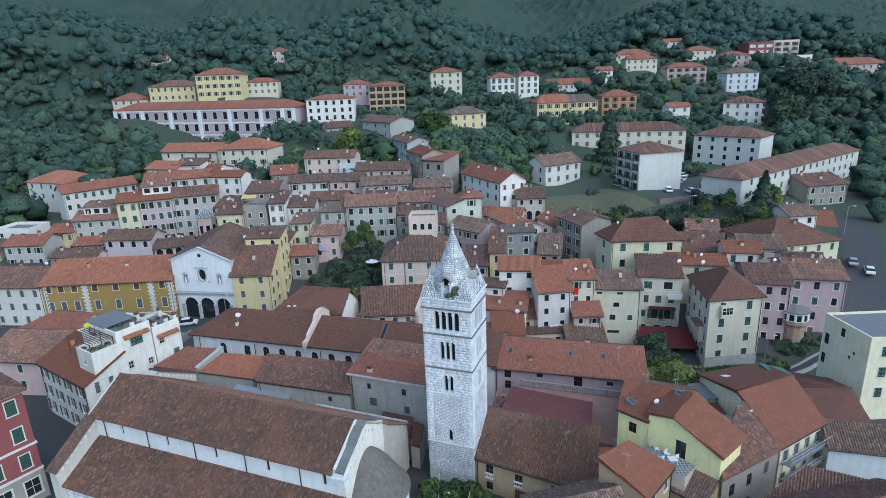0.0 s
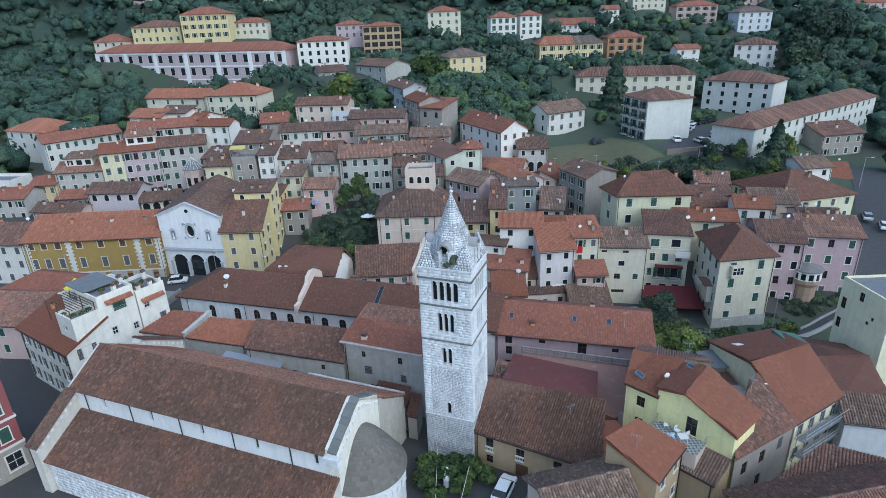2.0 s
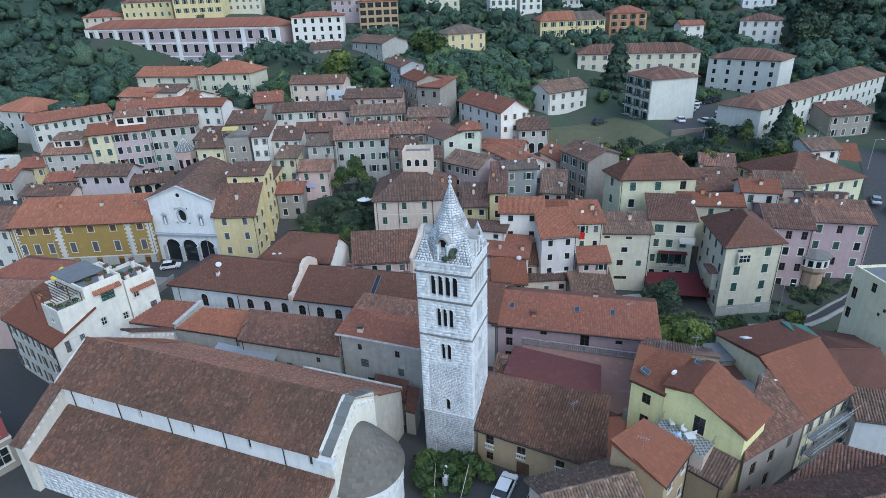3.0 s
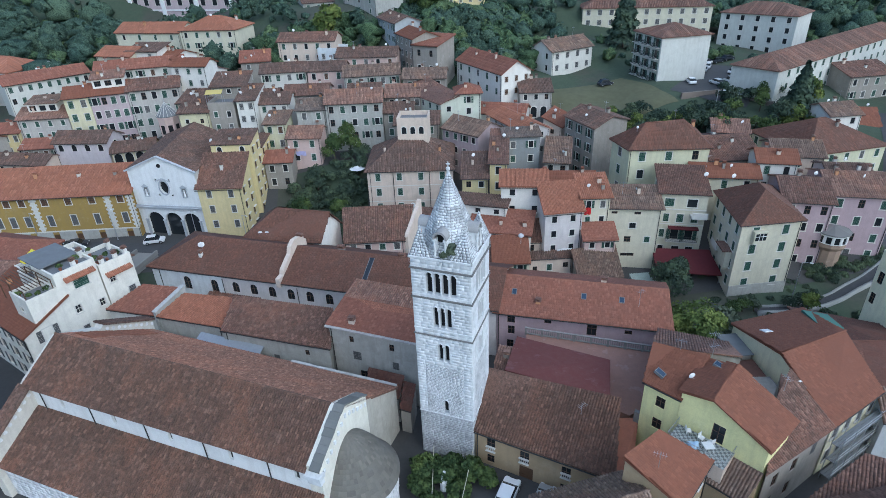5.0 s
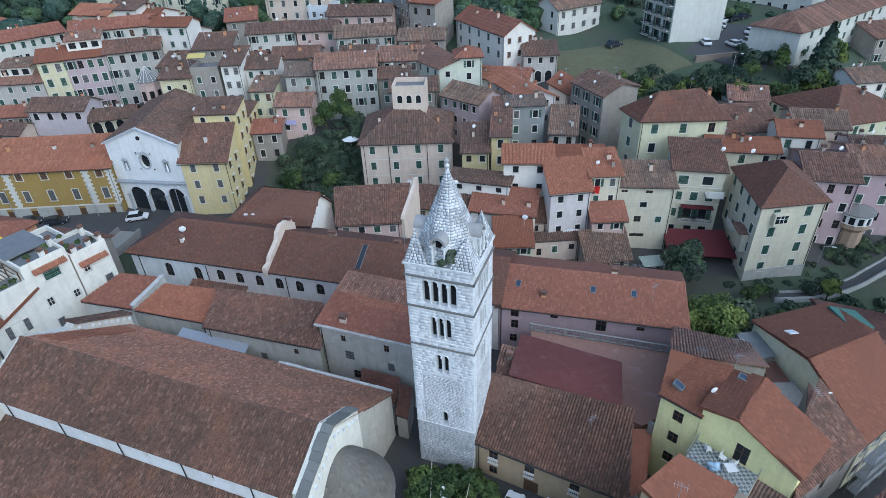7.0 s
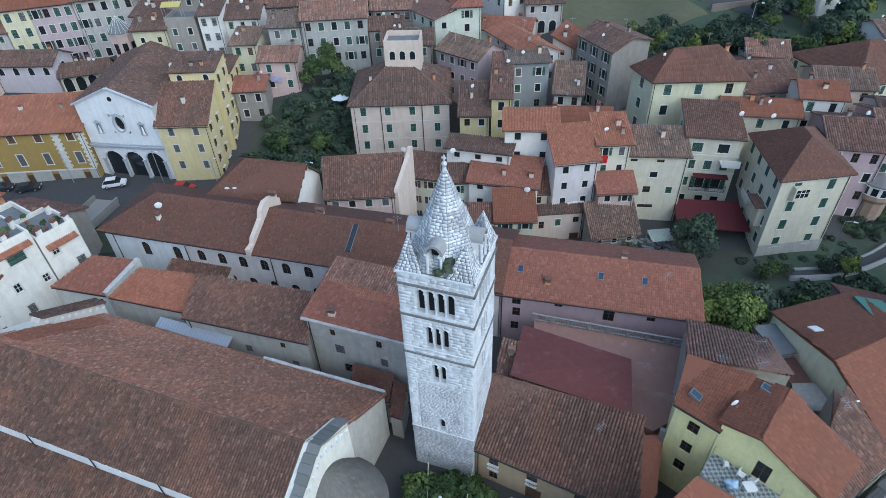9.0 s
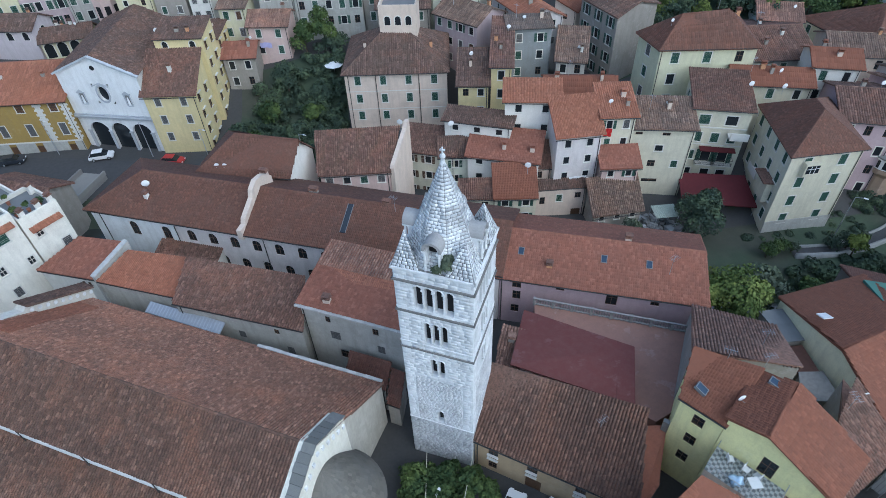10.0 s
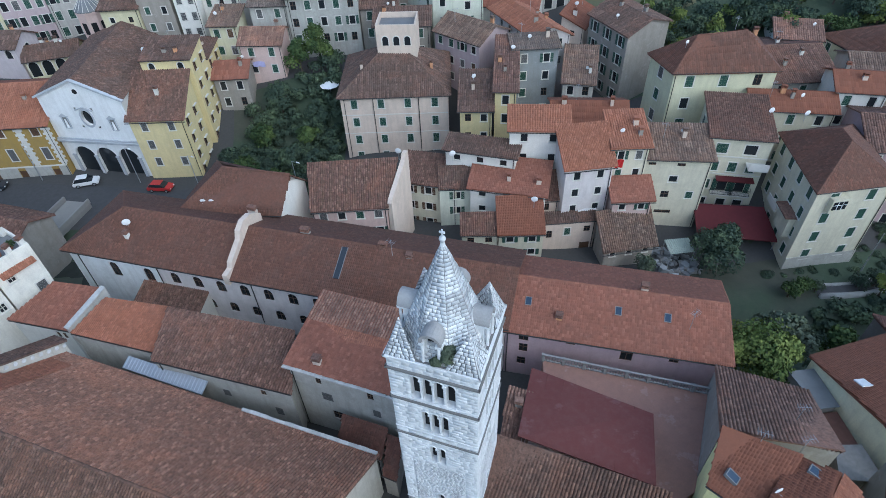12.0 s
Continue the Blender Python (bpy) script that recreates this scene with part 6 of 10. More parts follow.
house("long pink-grey wing with an orange-red roof", RA, RB, 10.5, 6.9, -3.5, "h:0:0.5", 2.3, "mauve", "red", {}, 2, over=0.5, name="convent_wing", near=True,
           extra={"f": [(1.4, 5.2, 1.0, 1.2, "q"), (1.5, 3.4, 0.9, 1.3, "q"), (6.2, 5.7, 0.9, 0.8, "q"), (11.6, 4.6, 1.2, 1.9, "q"), (16.2, 5.4, 0.9, 0.6, "q"), (1.4, 1.2, 0.9, 1.2, "q")]})
# ---- white church by the road ----
CA, CB = Vector((-59.2, 66.5)), Vector((-45.0, 62.9))
CL = (CB - CA).length
cm = wall_matrix(CA, CB, 0, 0)
church = thing("church", (CA.x, CA.y, 0), "white stuccoed church front with a three-arched porch and round window", "church")
church.matrix_basis = cm
arches = [(1.6 + i * 4.05, -4.2, 3.6, 6.0) for i in range(3)]
bm = bmesh.new()
facade(bm, (0, 0), (CL, 0), -4.2, 3.0, arches, 2.5)
for u, z, w, h in arches:
    arch_fill(bm, u, z, w, h, 0.0, 0.8, 12)
part("porch_front", bm, M_STUCCO, church, "white porch wall with three round arches")
for u, z, w, h in arches:
    # dark panel set a little way inside each porch arch
    bm = bmesh.new()
    box(bm, u - 0.05, 0.55, z, u + w + 0.05, 0.62, z + h)
    part("porch_glazing", bm, M_GLASS, church, "dark panel filling a porch arch")
for u in (1.4, 5.42, 9.47, 13.5):
    bm = bmesh.new()
    box(bm, u - 0.28, -0.16, -4.2, u + 0.28, -0.003, 0.0)
    box(bm, u - 0.36, -0.22, 0.0, u + 0.36, -0.003, 0.25)
    part("pilaster", bm, M_GREYSTONE, church)
for z, o, h in ((2.7, 0.35, 0.22), (3.0, 0.5, 0.2), (3.2, 0.3, 0.25)):
    bm = bmesh.new()
    box(bm, -0.2, -o, z, CL + 0.2, -0.004, z + h)
    part("cornice", bm, M_GREYSTONE, church, "moulded stone cornice")
# upper gable wall
zc, ze, za = 3.2, 10.8, 13.8
bm = bmesh.new()
n = 20
ocx, ocz, orx, orz = CL / 2, 7.4, 0.95, 1.35
ring = [(ocx + orx * math.cos(t), ocz + orz * math.sin(t)) for t in (2 * math.pi * i / n for i in range(n))]
bx0, bx1, bz0, bz1 = ocx - 1.6, ocx + 1.6, 5.6, 9.2
for poly in ([(0, zc), (bx0, zc), (bx0, za - abs(bx0 - CL / 2) / (CL / 2) * (za - ze)), (0, ze)], [(bx1, zc), (CL, zc), (CL, ze), (bx1, za - abs(bx1 - CL / 2) / (CL / 2) * (za - ze))],
             [(bx0, zc), (bx1, zc), (bx1, bz0), (bx0, bz0)],
             [(bx0, bz1), (bx1, bz1), (bx1, za - 1.6 / (CL / 2) * (za - ze)), (CL / 2, za), (bx0, za - 1.6 / (CL / 2) * (za - ze))]):
    bm.faces.new([bm.verts.new((x, 0, z)) for x, z in poly])
sq = []
for i in range(n):
    t = 2 * math.pi * i / n
    c, s = math.cos(t), math.sin(t)
    k = 1 / max(abs(c), abs(s))
    sq.append((ocx + 1.6 * c * k, 7.4 + 1.8 * s * k))
for i in range(n):
    j = (i + 1) % n
    quad(bm, *((x, 0, z) for x, z in (ring[i], sq[i], sq[j], ring[j])))
    quad(bm, (*ring[i][:1], 0, ring[i][1]), (ring[j][0], 0, ring[j][1]), (ring[j][0], 0.5, ring[j][1]), (ring[i][0], 0.5, ring[i][1]))
part("gable_wall", bm, M_STUCCO, church, "white plastered gable")
bm = bmesh.new()
bm.faces.new([bm.verts.new((x, 0.45, z)) for x, z in ring])
part("round_window", bm, M_GLASS, church, "dark oval window")
bm = bmesh.new()
for i in range(n):
    j = (i + 1) % n
    for a, b in ((1.0, 1.28),):
        p = [(ocx + (x - ocx) * k, ocz + (z - ocz) * k) for (x, z), k in ((ring[i], a), (ring[j], a), (ring[j], b), (ring[i], b))]
        vs = [bm.verts.new((x, -0.12, z)) for x, z in p]
        bm.faces.new(vs)
        quad(bm, (p[3][0], -0.12, p[3][1]), (p[2][0], -0.12, p[2][1]), (p[2][0], 0, p[2][1]), (p[3][0], 0, p[3][1]))
for a, b in (((ocx - 1.5, 8.75), (ocx, 9.35)), ((ocx + 1.5, 8.75), (ocx, 9.35))):
    tube(bm, (a[0], -0.12, a[1]), (b[0], -0.12, b[1]), 0.11, 0.11, 6)
part("window_surround", bm, M_GREYSTONE, church, "carved marble window surround")
# vent hole drawn as a disc in the colour of shade
bm = bmesh.new()
tube(bm, (CL / 2, -0.05, 12.0), (CL / 2, 0.02, 12.0), 0.42, 0.42, 14)
part("vent", bm, M_INNER_SHADE, church, "small round vent with its shade painted as a black disc")
for u in (3.1, CL - 3.1):
    bm = bmesh.new()
    box(bm, u - 0.55, -0.16, 5.3, u + 0.55, -0.02, 5.5)
    for s in (-1, 1):
        box(bm, u + s * 0.5 - 0.1, -0.12, 5.5, u + s * 0.5 + 0.1, -0.02, 7.4)
    box(bm, u - 0.7, -0.2, 7.4, u + 0.7, -0.02, 7.6)
    prism_pts = [(u - 0.7, 7.6), (u + 0.7, 7.6), (u, 8.1)]
    f = [bm.verts.new((x, -0.18, z)) for x, z in prism_pts]
    bm.faces.new(f)
    part("niche", bm, M_GREYSTONE, church, "framed niche with a small pediment")
    # no recess here: a flat grey panel stands for the niche's shade
    bm = bmesh.new()
    box(bm, u - 0.4, -0.05, 5.5, u + 0.4, -0.015, 7.4)
    part("niche_back", bm, M_SLATE, church, "flat grey panel painting the shade of a niche")
    bm = bmesh.new()
    tube(bm, (u, -0.1, 5.5), (u, -0.1, 6.6), 0.22, 0.16, 8)
    tube(bm, (u, -0.1, 6.6), (u, -0.1, 6.95), 0.12, 0.1, 8)
    part("statue", bm, M_MARBLE, church, "plain pale stone figure in a niche")
for s in (-1, 1):
    bm = bmesh.new()
    a, b = Vector((0 if s < 0 else CL, 0, ze)), Vector((CL / 2, 0, za))
    d = (b - a).normalized()
    for p, q, w in ((a - d * 0.4, b, 0.3),):
        nrm = Vector((-d.z, 0, d.x)) * (1 if s < 0 else -1)
        pts = [p, q, q + nrm * 0.3, p + nrm * 0.3]
        f0 = [bm.verts.new(v + Vector((0, -0.35, 0))) for v in pts]
        f1 = [bm.verts.new(v + Vector((0, 0.2, 0))) for v in pts]
        bm.faces.new(f0), bm.faces.new(f1[::-1])
        for i in range(4):
            j = (i + 1) % 4
            bm.faces.new((f0[j], f0[i], f1[i], f1[j]))
    part("raking_cornice", bm, M_GREYSTONE, church, "white raking cornice")
bm = bmesh.new()
D = 23.0
SK = -5.2
facade(bm, (CL, 0.01), (CL + SK, D), -4.2, ze, [])
facade(bm, (SK, D), (0, 0.01), -4.2, ze, [])
quad(bm, (CL + SK, D, -4.2), (SK, D, -4.2), (SK, D, ze), (CL + SK, D, ze))
quad(bm, (CL + SK, D, ze), (SK, D, ze), (CL / 2 + SK, D, za))
quad(bm, (CL / 2, 0.3, za), (CL, 0.3, ze), (0, 0.3, ze))
part("nave_wall", bm, wall_mat("offwhite"), church)
planes, ridges, _ = roof_planes([(-0.3, 0.1), (CL + 0.3, 0.1), (CL + 0.3 + SK, D + 0.3), (-0.3 + SK, D + 0.3)], ze + 0.1, za - ze, "x")
bm = bmesh.new()
for p in planes:
    slab(bm, p, 0.16)
rf = part("roof", bm, roof_mat("grey"), church)
lay_tiles(planes, ridges, "old", rf, 3, 2, 0.3)
FOOT.append([tuple(CA), tuple(CB), tuple(CB + Vector((6, 22))), tuple(CA + Vector((6, 22)))])
# ---- town houses ----
house("cream four-storey palazzo with green shutters and a roof lantern", (-11.2, 61.0), (5.8, 59.4), 15, 9.6, -3, "h", 4.8, "buff", "old", {"f": (4, 4, "g", 0.95, 1.5, 3.2, 0.7), "l": (4, 4, "g", 0.95, 1.5, 3.2, 0.7)}, chimneys=[(0.2, 0.3), (0.85, 0.35)], name="palazzo")
house("yellow plastered house beside the church", (-45.0, 62.4), (-36.3, 61.6), 7.2, 7.8, -4.4, "s", 4.3, "yellow", "brown", {"f": (2, 3, "d", 0.95, 1.5, 3.3, 0.7), "r": (2, 4, "h", 0.85, 1.5, 3.0, 0.7)}, lod=2, chimneys=[(0.5, 0.5)])
house("tall yellow back house with white-hooded windows", (-42.9, 69.7), (-34.8, 69.0), 6.4, 14.0, -4.4, "s", 1.2, "yellow", "old", {"r": (2, 5, "h", 0.85, 1.5, 3.2, 0.9)}, over=0.2, extra={"f": [(1.2, 12.45, 0.95, 1.1, "a"), (5.9, 12.45, 0.95, 1.1, "a")]}, chimneys=[(0.45, 0.3), (0.68, 0.3)])
house("stepped yellow rear wing with hooded windows", (-43.6, 76.5), (-34.3, 75.6), 6.5, 11.2, -4.4, "s", 0.8, "yellow", "old", {"r": (2, 4, "h", 0.85, 1.5, 3.2, 0.7)})
house("long mustard house with white quoins and brown shutters", (-88.7, 66.2), (-59.4, 65.2), 17, 6.5, -4.4, "g", 3.4, "ochre", "orange", {}, extra={"f": [(u - w / 2, z, w, h, st) for u in (1.6, 4.4, 7.4, 12.0, 16.7, 21.4, 27.1) for z, w, h, st in ((4.65, 1.25, 1.4, "b"), (0.1, 1.15, 2.25, "d"), (-3.9, 1.2, 2.0, "x"))]}, chimneys=[(0.6, 0.3), (0.85, 0.3), (0.3, 0.3)])
house("pale grey house at the road", (-108, 69.5), (-88.9, 66.4), 14, 6.0, -4.4, "g", 2.6, "offwhite", "brown", {"f": (6, 3, "d", 1.0, 1.6, 3.2)})
house("narrow yellow house with a red tiled roof", (12.3, 54.0), (15.4, 53.4), 16, 12.2, 1, "s", 1.5, "yellow", "brown", {"f": (1, 2, "p")})
house("low yellow house in a lane", (7.0, 53.5), (11.7, 52.8), 9, 9.8, 0.5, "s", 1.8, "yellow", "brown", {"f": (2, 2, "p", 0.9, 1.2)}, chimneys=[(0.4, 0.5)])
house("dark grey-blue stained house with green shutters", (17.0, 64.9), (24.3, 64.5), 4.2, 13.5, 1, "s", 0.5, "bluegrey", "grey", {"f": (2, 4, "g", 0.95, 1.4, 3.0, 1.0)})
house("tall weathered stone house in a lane", (35.6, 65.0), (44.4, 69.9), 11, 14.2, 0.5, "x", 1.5, "stone", "old", {"l": (3, 4, "og", 1.0, 1.7, 3.1)}, plan=[(35.7, 65.0), (44.4, 69.9), (40.9, 80.0), (32.4, 75.2)])
house("pale yellow house with a hipped red roof", (38.9, 54.2), (54.0, 52.2), 10, 14.2, 0.5, "h", 3.4, "palegreen", "rust", {"f": (3, 4, "g", 1.15, 1.7, 3.5, 0.9), "l": (1, 4, "g", 1.15, 1.7, 3.5, 0.9)}, plan=[(38.2, 52.0), (52.8, 50.4), (55.0, 61.5), (37.2, 58.6)], chimneys=[(0.95, 0.9)])
house("tall pink-white narrow house with laundry at the window", (19.0, 37.1), (25.3, 37.3), 5, 9.4, -5, "s", 2.8, "pinkwhite", "orange", {"f": (2, 4, "p", 0.85, 1.2, 2.7, 0.9)}, lod=2)
house("narrow cream house with balconies", (25.6, 39.0), (30.3, 38.6), 6, 10.8, -5, "s", 1.6, "cream", "orange", {"f": (2, 4, "u", 0.8, 1.3, 2.9)})
house("wide cream house with small windows", (30.4, 39.3), (39.1, 37.6), 6, 8.5, -5, "s", 1.4, "cream", "brown", {}, extra={"f": [(0.6, 7.3, 1.0, 0.45, "q"), (4.4, 7.2, 1.1, 0.5, "q"), (0.35, 4.8, 0.9, 0.8, "q"), (3.8, 4.6, 1.1, 1.0, "p"), (0.4, 2.0, 0.9, 1.2, "q"), (3.2, 1.9, 1.1, 1.1, "q"), (2.9, -0.9, 2.3, 0.6, "q"), (6.6, 1.9, 0.9, 1.1, "g")]})
house("cream terraced apartment house with balconies", (40.2, 41.2), (47.7, 38.9), 9, 9.8, -5, "s", 1.5, "cream", "brown", {"l": (2, 4, "g")}, lod=2, extra={"f": [(0.9, 7.2, 1.5, 1.5, "g"), (4.6, 7.2, 1.6, 1.5, "p"), (1.0, 4.3, 0.9, 1.5, "g"), (3.2, 4.3, 1.1, 1.5, "g"), (5.6, 4.3, 1.1, 1.5, "g"), (0.7, 1.2, 0.8, 1.5, "g"), (2.6, 0.9, 1.3, 2.0, "k"), (5.0, 0.9, 1.3, 2.0, "k"), (0.8, -2.0, 0.9, 1.5, "p"), (3.2, -2.0, 1.2, 1.5, "p"), (5.5, -2.0, 1.2, 1.5, "p")]})
house("cream apartment house with a pyramid roof and green shutters", (47.7, 28.2), (57.7, 28.6), 13, 9.4, -5, "h", 3.0, "cream", "rust", {"f": (2, 4, "g", 1.05, 1.6, 3.1, 0.8), "l": (4, 4, "g", 1.0, 1.6, 3.1, 0.8)}, lod=2, turn=-13)
house("long hipped red-roofed house with green shutters", (71.5, 68.2), (74.0, 52.2), 18, 10.5, 1, "h", 4.0, "palegreen", "rust", {"f": (4, 3, "g"), "r": (5, 3, "g")})
house("mauve house above an arched passage", (59.3, 35.9), (66.4, 33.5), 12, 9.1, -4.5, "g", 2, "mauve", "brown", {"f": (3, 4, "p")})
house("pink-mauve rendered house by the lane", (67.3, 36.0), (76.8, 33.0), 12, 9.6, -3, "g", 2, "mauve", "brown", {"f": (3, 4, "g")})
house("yellow end house with an old tiled roof", (93.5, 71.5), (102.0, 69.0), 14, 9.0, 0, "g", 2.6, "yellow", "brown", {"r": (4, 2, "q", 0.9, 1.3)}, plan=[(93.5, 71.5), (102.0, 69.0), (107.5, 82.0), (98.5, 85.0)])
house("white roof-top storey house above the pink row", (-76.8, 122.7), (-67.8, 120.1), 6, 25, 12, "s", 1.2, "white", "brown", {"f": (2, 3, "d", 1.0, 1.4, 2.9)})
house("white house with a brown roof above the mauve row", (-62.4, 112.3), (-53.0, 109.8), 6, 22.4, 11, "g", 1.4, "white", "brown", {"f": (3, 3, "g", 0.95, 1.4, 2.9)})
house("pale blue-white house with a roof terrace", (-26.3, 129.0), (-19.7, 127.1), 7, 21.4, 12, "f", 0.9, "skyblue", "grey_sheet", {"f": (2, 3, "d", 0.95, 1.4, 2.9)})
house("weathered stone house with a stepped red roof", (-47.2, 123.2), (-39.3, 124.3), 7, 20.4, 12, "s", 1.8, "stone", "red", {"f": (2, 2, "d", 0.9, 1.3, 2.8)})
# -- row of tall houses behind the church --
house("pale grey rendered row house", (-98.2, 101.0), (-86.0, 101.3), 10, 13.5, 4, "g", 1.8, "greybeige", "brown", {"f": (4, 3, "g", 0.9, 1.3, 2.8)})
house("pale yellow plastered row house", (-85.7, 101.2), (-80.3, 102.5), 10, 17.9, 4, "g", 1.8, "paleyellow", "brown", {"f": (2, 4, "g", 1.1, 1.75, 3.3)})
house("pink row house with a roof terrace", (-80.2, 102.5), (-71.9, 104.6), 10, 18.0, 4, "g", 2.0, "dustpink", "brown", {"f": (4, 4, "g", 1.1, 1.75, 3.3)})
house("pale mauve plastered row house", (-71.8, 104.7), (-59.7, 107.1), 10, 18.2, 4, "g", 1.8, "greybeige", "brown", {"f": (5, 4, "g", 1.1, 1.75, 3.3)})
house("lilac house with arched loggia windows", (-85.4, 90.4), (-72.6, 88.6), 7, 10.3, 1, "g", 1.8, "lilac", "old", {"f": (4, 1, "a", 1.2, 1.6, 3, 0.5)}, extra={"r": [(2.9, 7.6, 1.3, 2.2, "a")]})
house("low house with an arcade", (-71.9, 88.2), (-62.6, 90.2), 6, 7.8, 1, "g", 1.6, "paleyellow", "old", {"f": (4, 1, "a", 1.7, 2.9, 3, 0.4)})
house("low house under an old brown roof behind the mustard house", (-99.5, 89.5), (-86.4, 85.9), 6, 6.6, 0, "g", 1.5, "buff", "old", {"f": (4, 1, "q", 0.9, 1.1)})
house("small white house with a flat terrace", (-124.5, 108.4), (-113.8, 106.3), 8, 10.0, 3, "f", 0.9, "white", "grey_sheet", {"f": (3, 2, "q", 1.0, 1.2)})
house("old stone house with a rust-red roof", (-112.4, 92.6), (-102.2, 92.0), 9, 9.4, 1, "g", 1.8, "greybeige", "red", {"f": (4, 2, "g")})
house("low house with a weathered tiled roof by the valley", (-128.0, 92.0), (-114.6, 93.6), 10, 7.8, 0, "g", 2.0, "buff", "old", {"f": (4, 2, "u")})
house("long white house with green shutters", (-110.6, 121.0), (-94.2, 135.0), 9, 17.9, 8, "g", 2.0, "offwhite", "red", {"f": (9, 2, "g")})
house("tall white house with dark shutters", (-40.9, 87.8), (-36.8, 87.6), 9, 18.4, 5, "s", 1.5, "white", "brown", {"f": (2, 4, "d", 0.9, 1.4, 2.9)})
house("long grey house with green shutters", (-20.5, 83.7), (-7.8, 83.3), 9, 17.5, 6, "g", 2.0, "grey", "brown", {"f": (5, 3, "g", 1.0, 1.5, 3.0)})
house("grey house beside a taller one", (-27.2, 84.8), (-20.7, 84.2), 8, 16.2, 5, "g", 1.6, "grey", "grey", {"f": (2, 3, "g")})
house("small pink house with a balcony", (-29.3, 79.6), (-22.0, 78.6), 7, 11.5, 2, "g", 1.6, "pink", "brown", {"f": (2, 2, "g")})
house("small old house by a garden", (-34.0, 74.7), (-28.2, 74.4), 7, 7.8, 0, "g", 1.5, "stone", "red", {"f": (2, 2, "p")})
house("white stuccoed house with blue-green shutters", (-36.6, 90.3), (-29.6, 89.7), 8, 16.7, 5, "g", 1.6, "white", "old", {"f": (3, 4, "g", 0.85, 1.3, 2.8)})
house("stained yellow house with a low tiled roof", (-54.5, 88.3), (-47.8, 88.0), 6, 16.2, 4, "s", 1.6, "paleyellow", "old", {"f": (2, 2, "p", 0.8, 1.0, 3.0, 1.6)})
house("grey stone house with a flat roof terrace", (-47.6, 88.4), (-41.6, 88.1), 7, 17.2, 4, "f", 0.9, "stone", "grey_sheet", {"f": (2, 3, "u", 0.85, 1.3, 3.0, 1.2)})
house("low house behind the flat roof terrace", (-48.4, 96.2), (-40.2, 95.8), 7, 20.0, 5, "s", 1.8, "stone", "old", {"f": (3, 2, "u", 0.9, 1.0)})
house("dusty pink house beside the cream palazzo", (5.4, 77.0), (12.2, 69.6), 8, 12.6, 2, "g", 1.9, "dustpink", "brown", {"f": (4, 3, "u", 0.9, 1.3, 3.0)})
house("pale green plastered tall house in a lane", (9.2, 83.0), (14.7, 82.8), 6, 18.4, 6, "h", 1.4, "mint", "red", {"f": (1, 3, "g", 0.95, 1.4, 2.6, 0.8), "r": (2, 3, "g", 0.9, 1.3, 2.6)})
house("pale green lane house with a long sloping roof", (5.6, 83.0), (9.1, 82.7), 17, 16.3, 6, "sl", 1.9, "mint", "brown", {"f": (1, 2, "g", 0.9, 1.2), "l": (6, 3, "u", 0.9, 1.3, 3.0)}, plan=[(5.6, 83.0), (9.15, 82.7), (3.2, 100.2), (-3.2, 99.8)])
house("low grey house with two arches", (25.6, 91.1), (33.2, 90.6), 9, 15.8, 8, "g", 2.0, "greybeige", "old", {"f": (3, 1, "p", 0.85, 1.3, 3, 0.6)}, extra={"f": [(2.6, 9.6, 1.5, 2.6, "a"), (5.0, 9.6, 1.5, 2.6, "a")]})
house("long low red-roofed house", (12.6, 89.3), (25.1, 84.2), 7, 12.2, 5, "g", 1.6, "offwhite", "red", {"f": (4, 2, "p")})
house("pink-white house under a long red roof", (20.8, 69.6), (27.4, 69.4), 15, 13.4, 3, "x", 1.4, "pinkwhite", "orange", {"f": (2, 2, "u", 0.8, 1.2), "l": (5, 2, "u", 0.8, 1.2)}, plan=[(20.9, 69.6), (27.4, 69.4), (22.8, 83.0), (16.2, 83.2)])
house("row of old houses along a lane", (-27.2, 109.4), (-17.5, 108.7), 8, 19.8, 9, "g", 1.6, "pink", "brown", {"f": (3, 3, "u")})
house("long old house under a brown roof", (-17.3, 102.8), (-3.3, 103.1), 8, 19.3, 9, "g", 1.8, "grey", "brown", {"f": (5, 3, "u")})
house("terrace house under an old roof", (-39.2, 109.3), (-27.6, 109.8), 8, 19.9, 9, "g", 1.6, "offwhite", "old", {"f": (4, 3, "u")})
house("low house under an old roof", (-7.0, 91.7), (4.9, 90.6), 10, 16.3, 7, "g", 1.8, "stone", "brown", {"f": (4, 3, "u")})
house("crooked house in the old lane", (-5.2, 79.0), (4.5, 78.0), 9, 13.2, 4, "g", 1.6, "stone", "old", {"f": (3, 2, "u")})
house("attic with a roof terrace over the pink house", (-79.6, 105.0), (-72.6, 106.8), 5, 21.4, 17.5, "s", 0.9, "white", "brown", {"f": (3, 1, "p", 1.5, 1.3, 3, 0.5)}, sunk=False)
house("white attic loggia over the grey house", (-96.0, 103.6), (-89.0, 103.8), 5, 16.6, 13.0, "s", 0.8, "white", "brown", {"f": (3, 1, "p", 1.5, 1.3, 3, 0.5)}, sunk=False)
house("long old house behind the row", (-82.0, 113.0), (-61.0, 117.5), 8, 21.8, 10, "g", 1.8, "offwhite", "red", {"f": (7, 2, "u")})
house("narrow old house with a shed roof", (-58.6, 100.2), (-52.5, 99.6), 8, 15.6, 5, "s", 1.4, "buff", "old", {"f": (2, 3, "u")})
house("grey lane house with washing", (-34.4, 82.2), (-29.6, 81.6), 6, 14.2, 3, "s", 1.2, "palegreen", "brown", {"f": (2, 3, "u")})
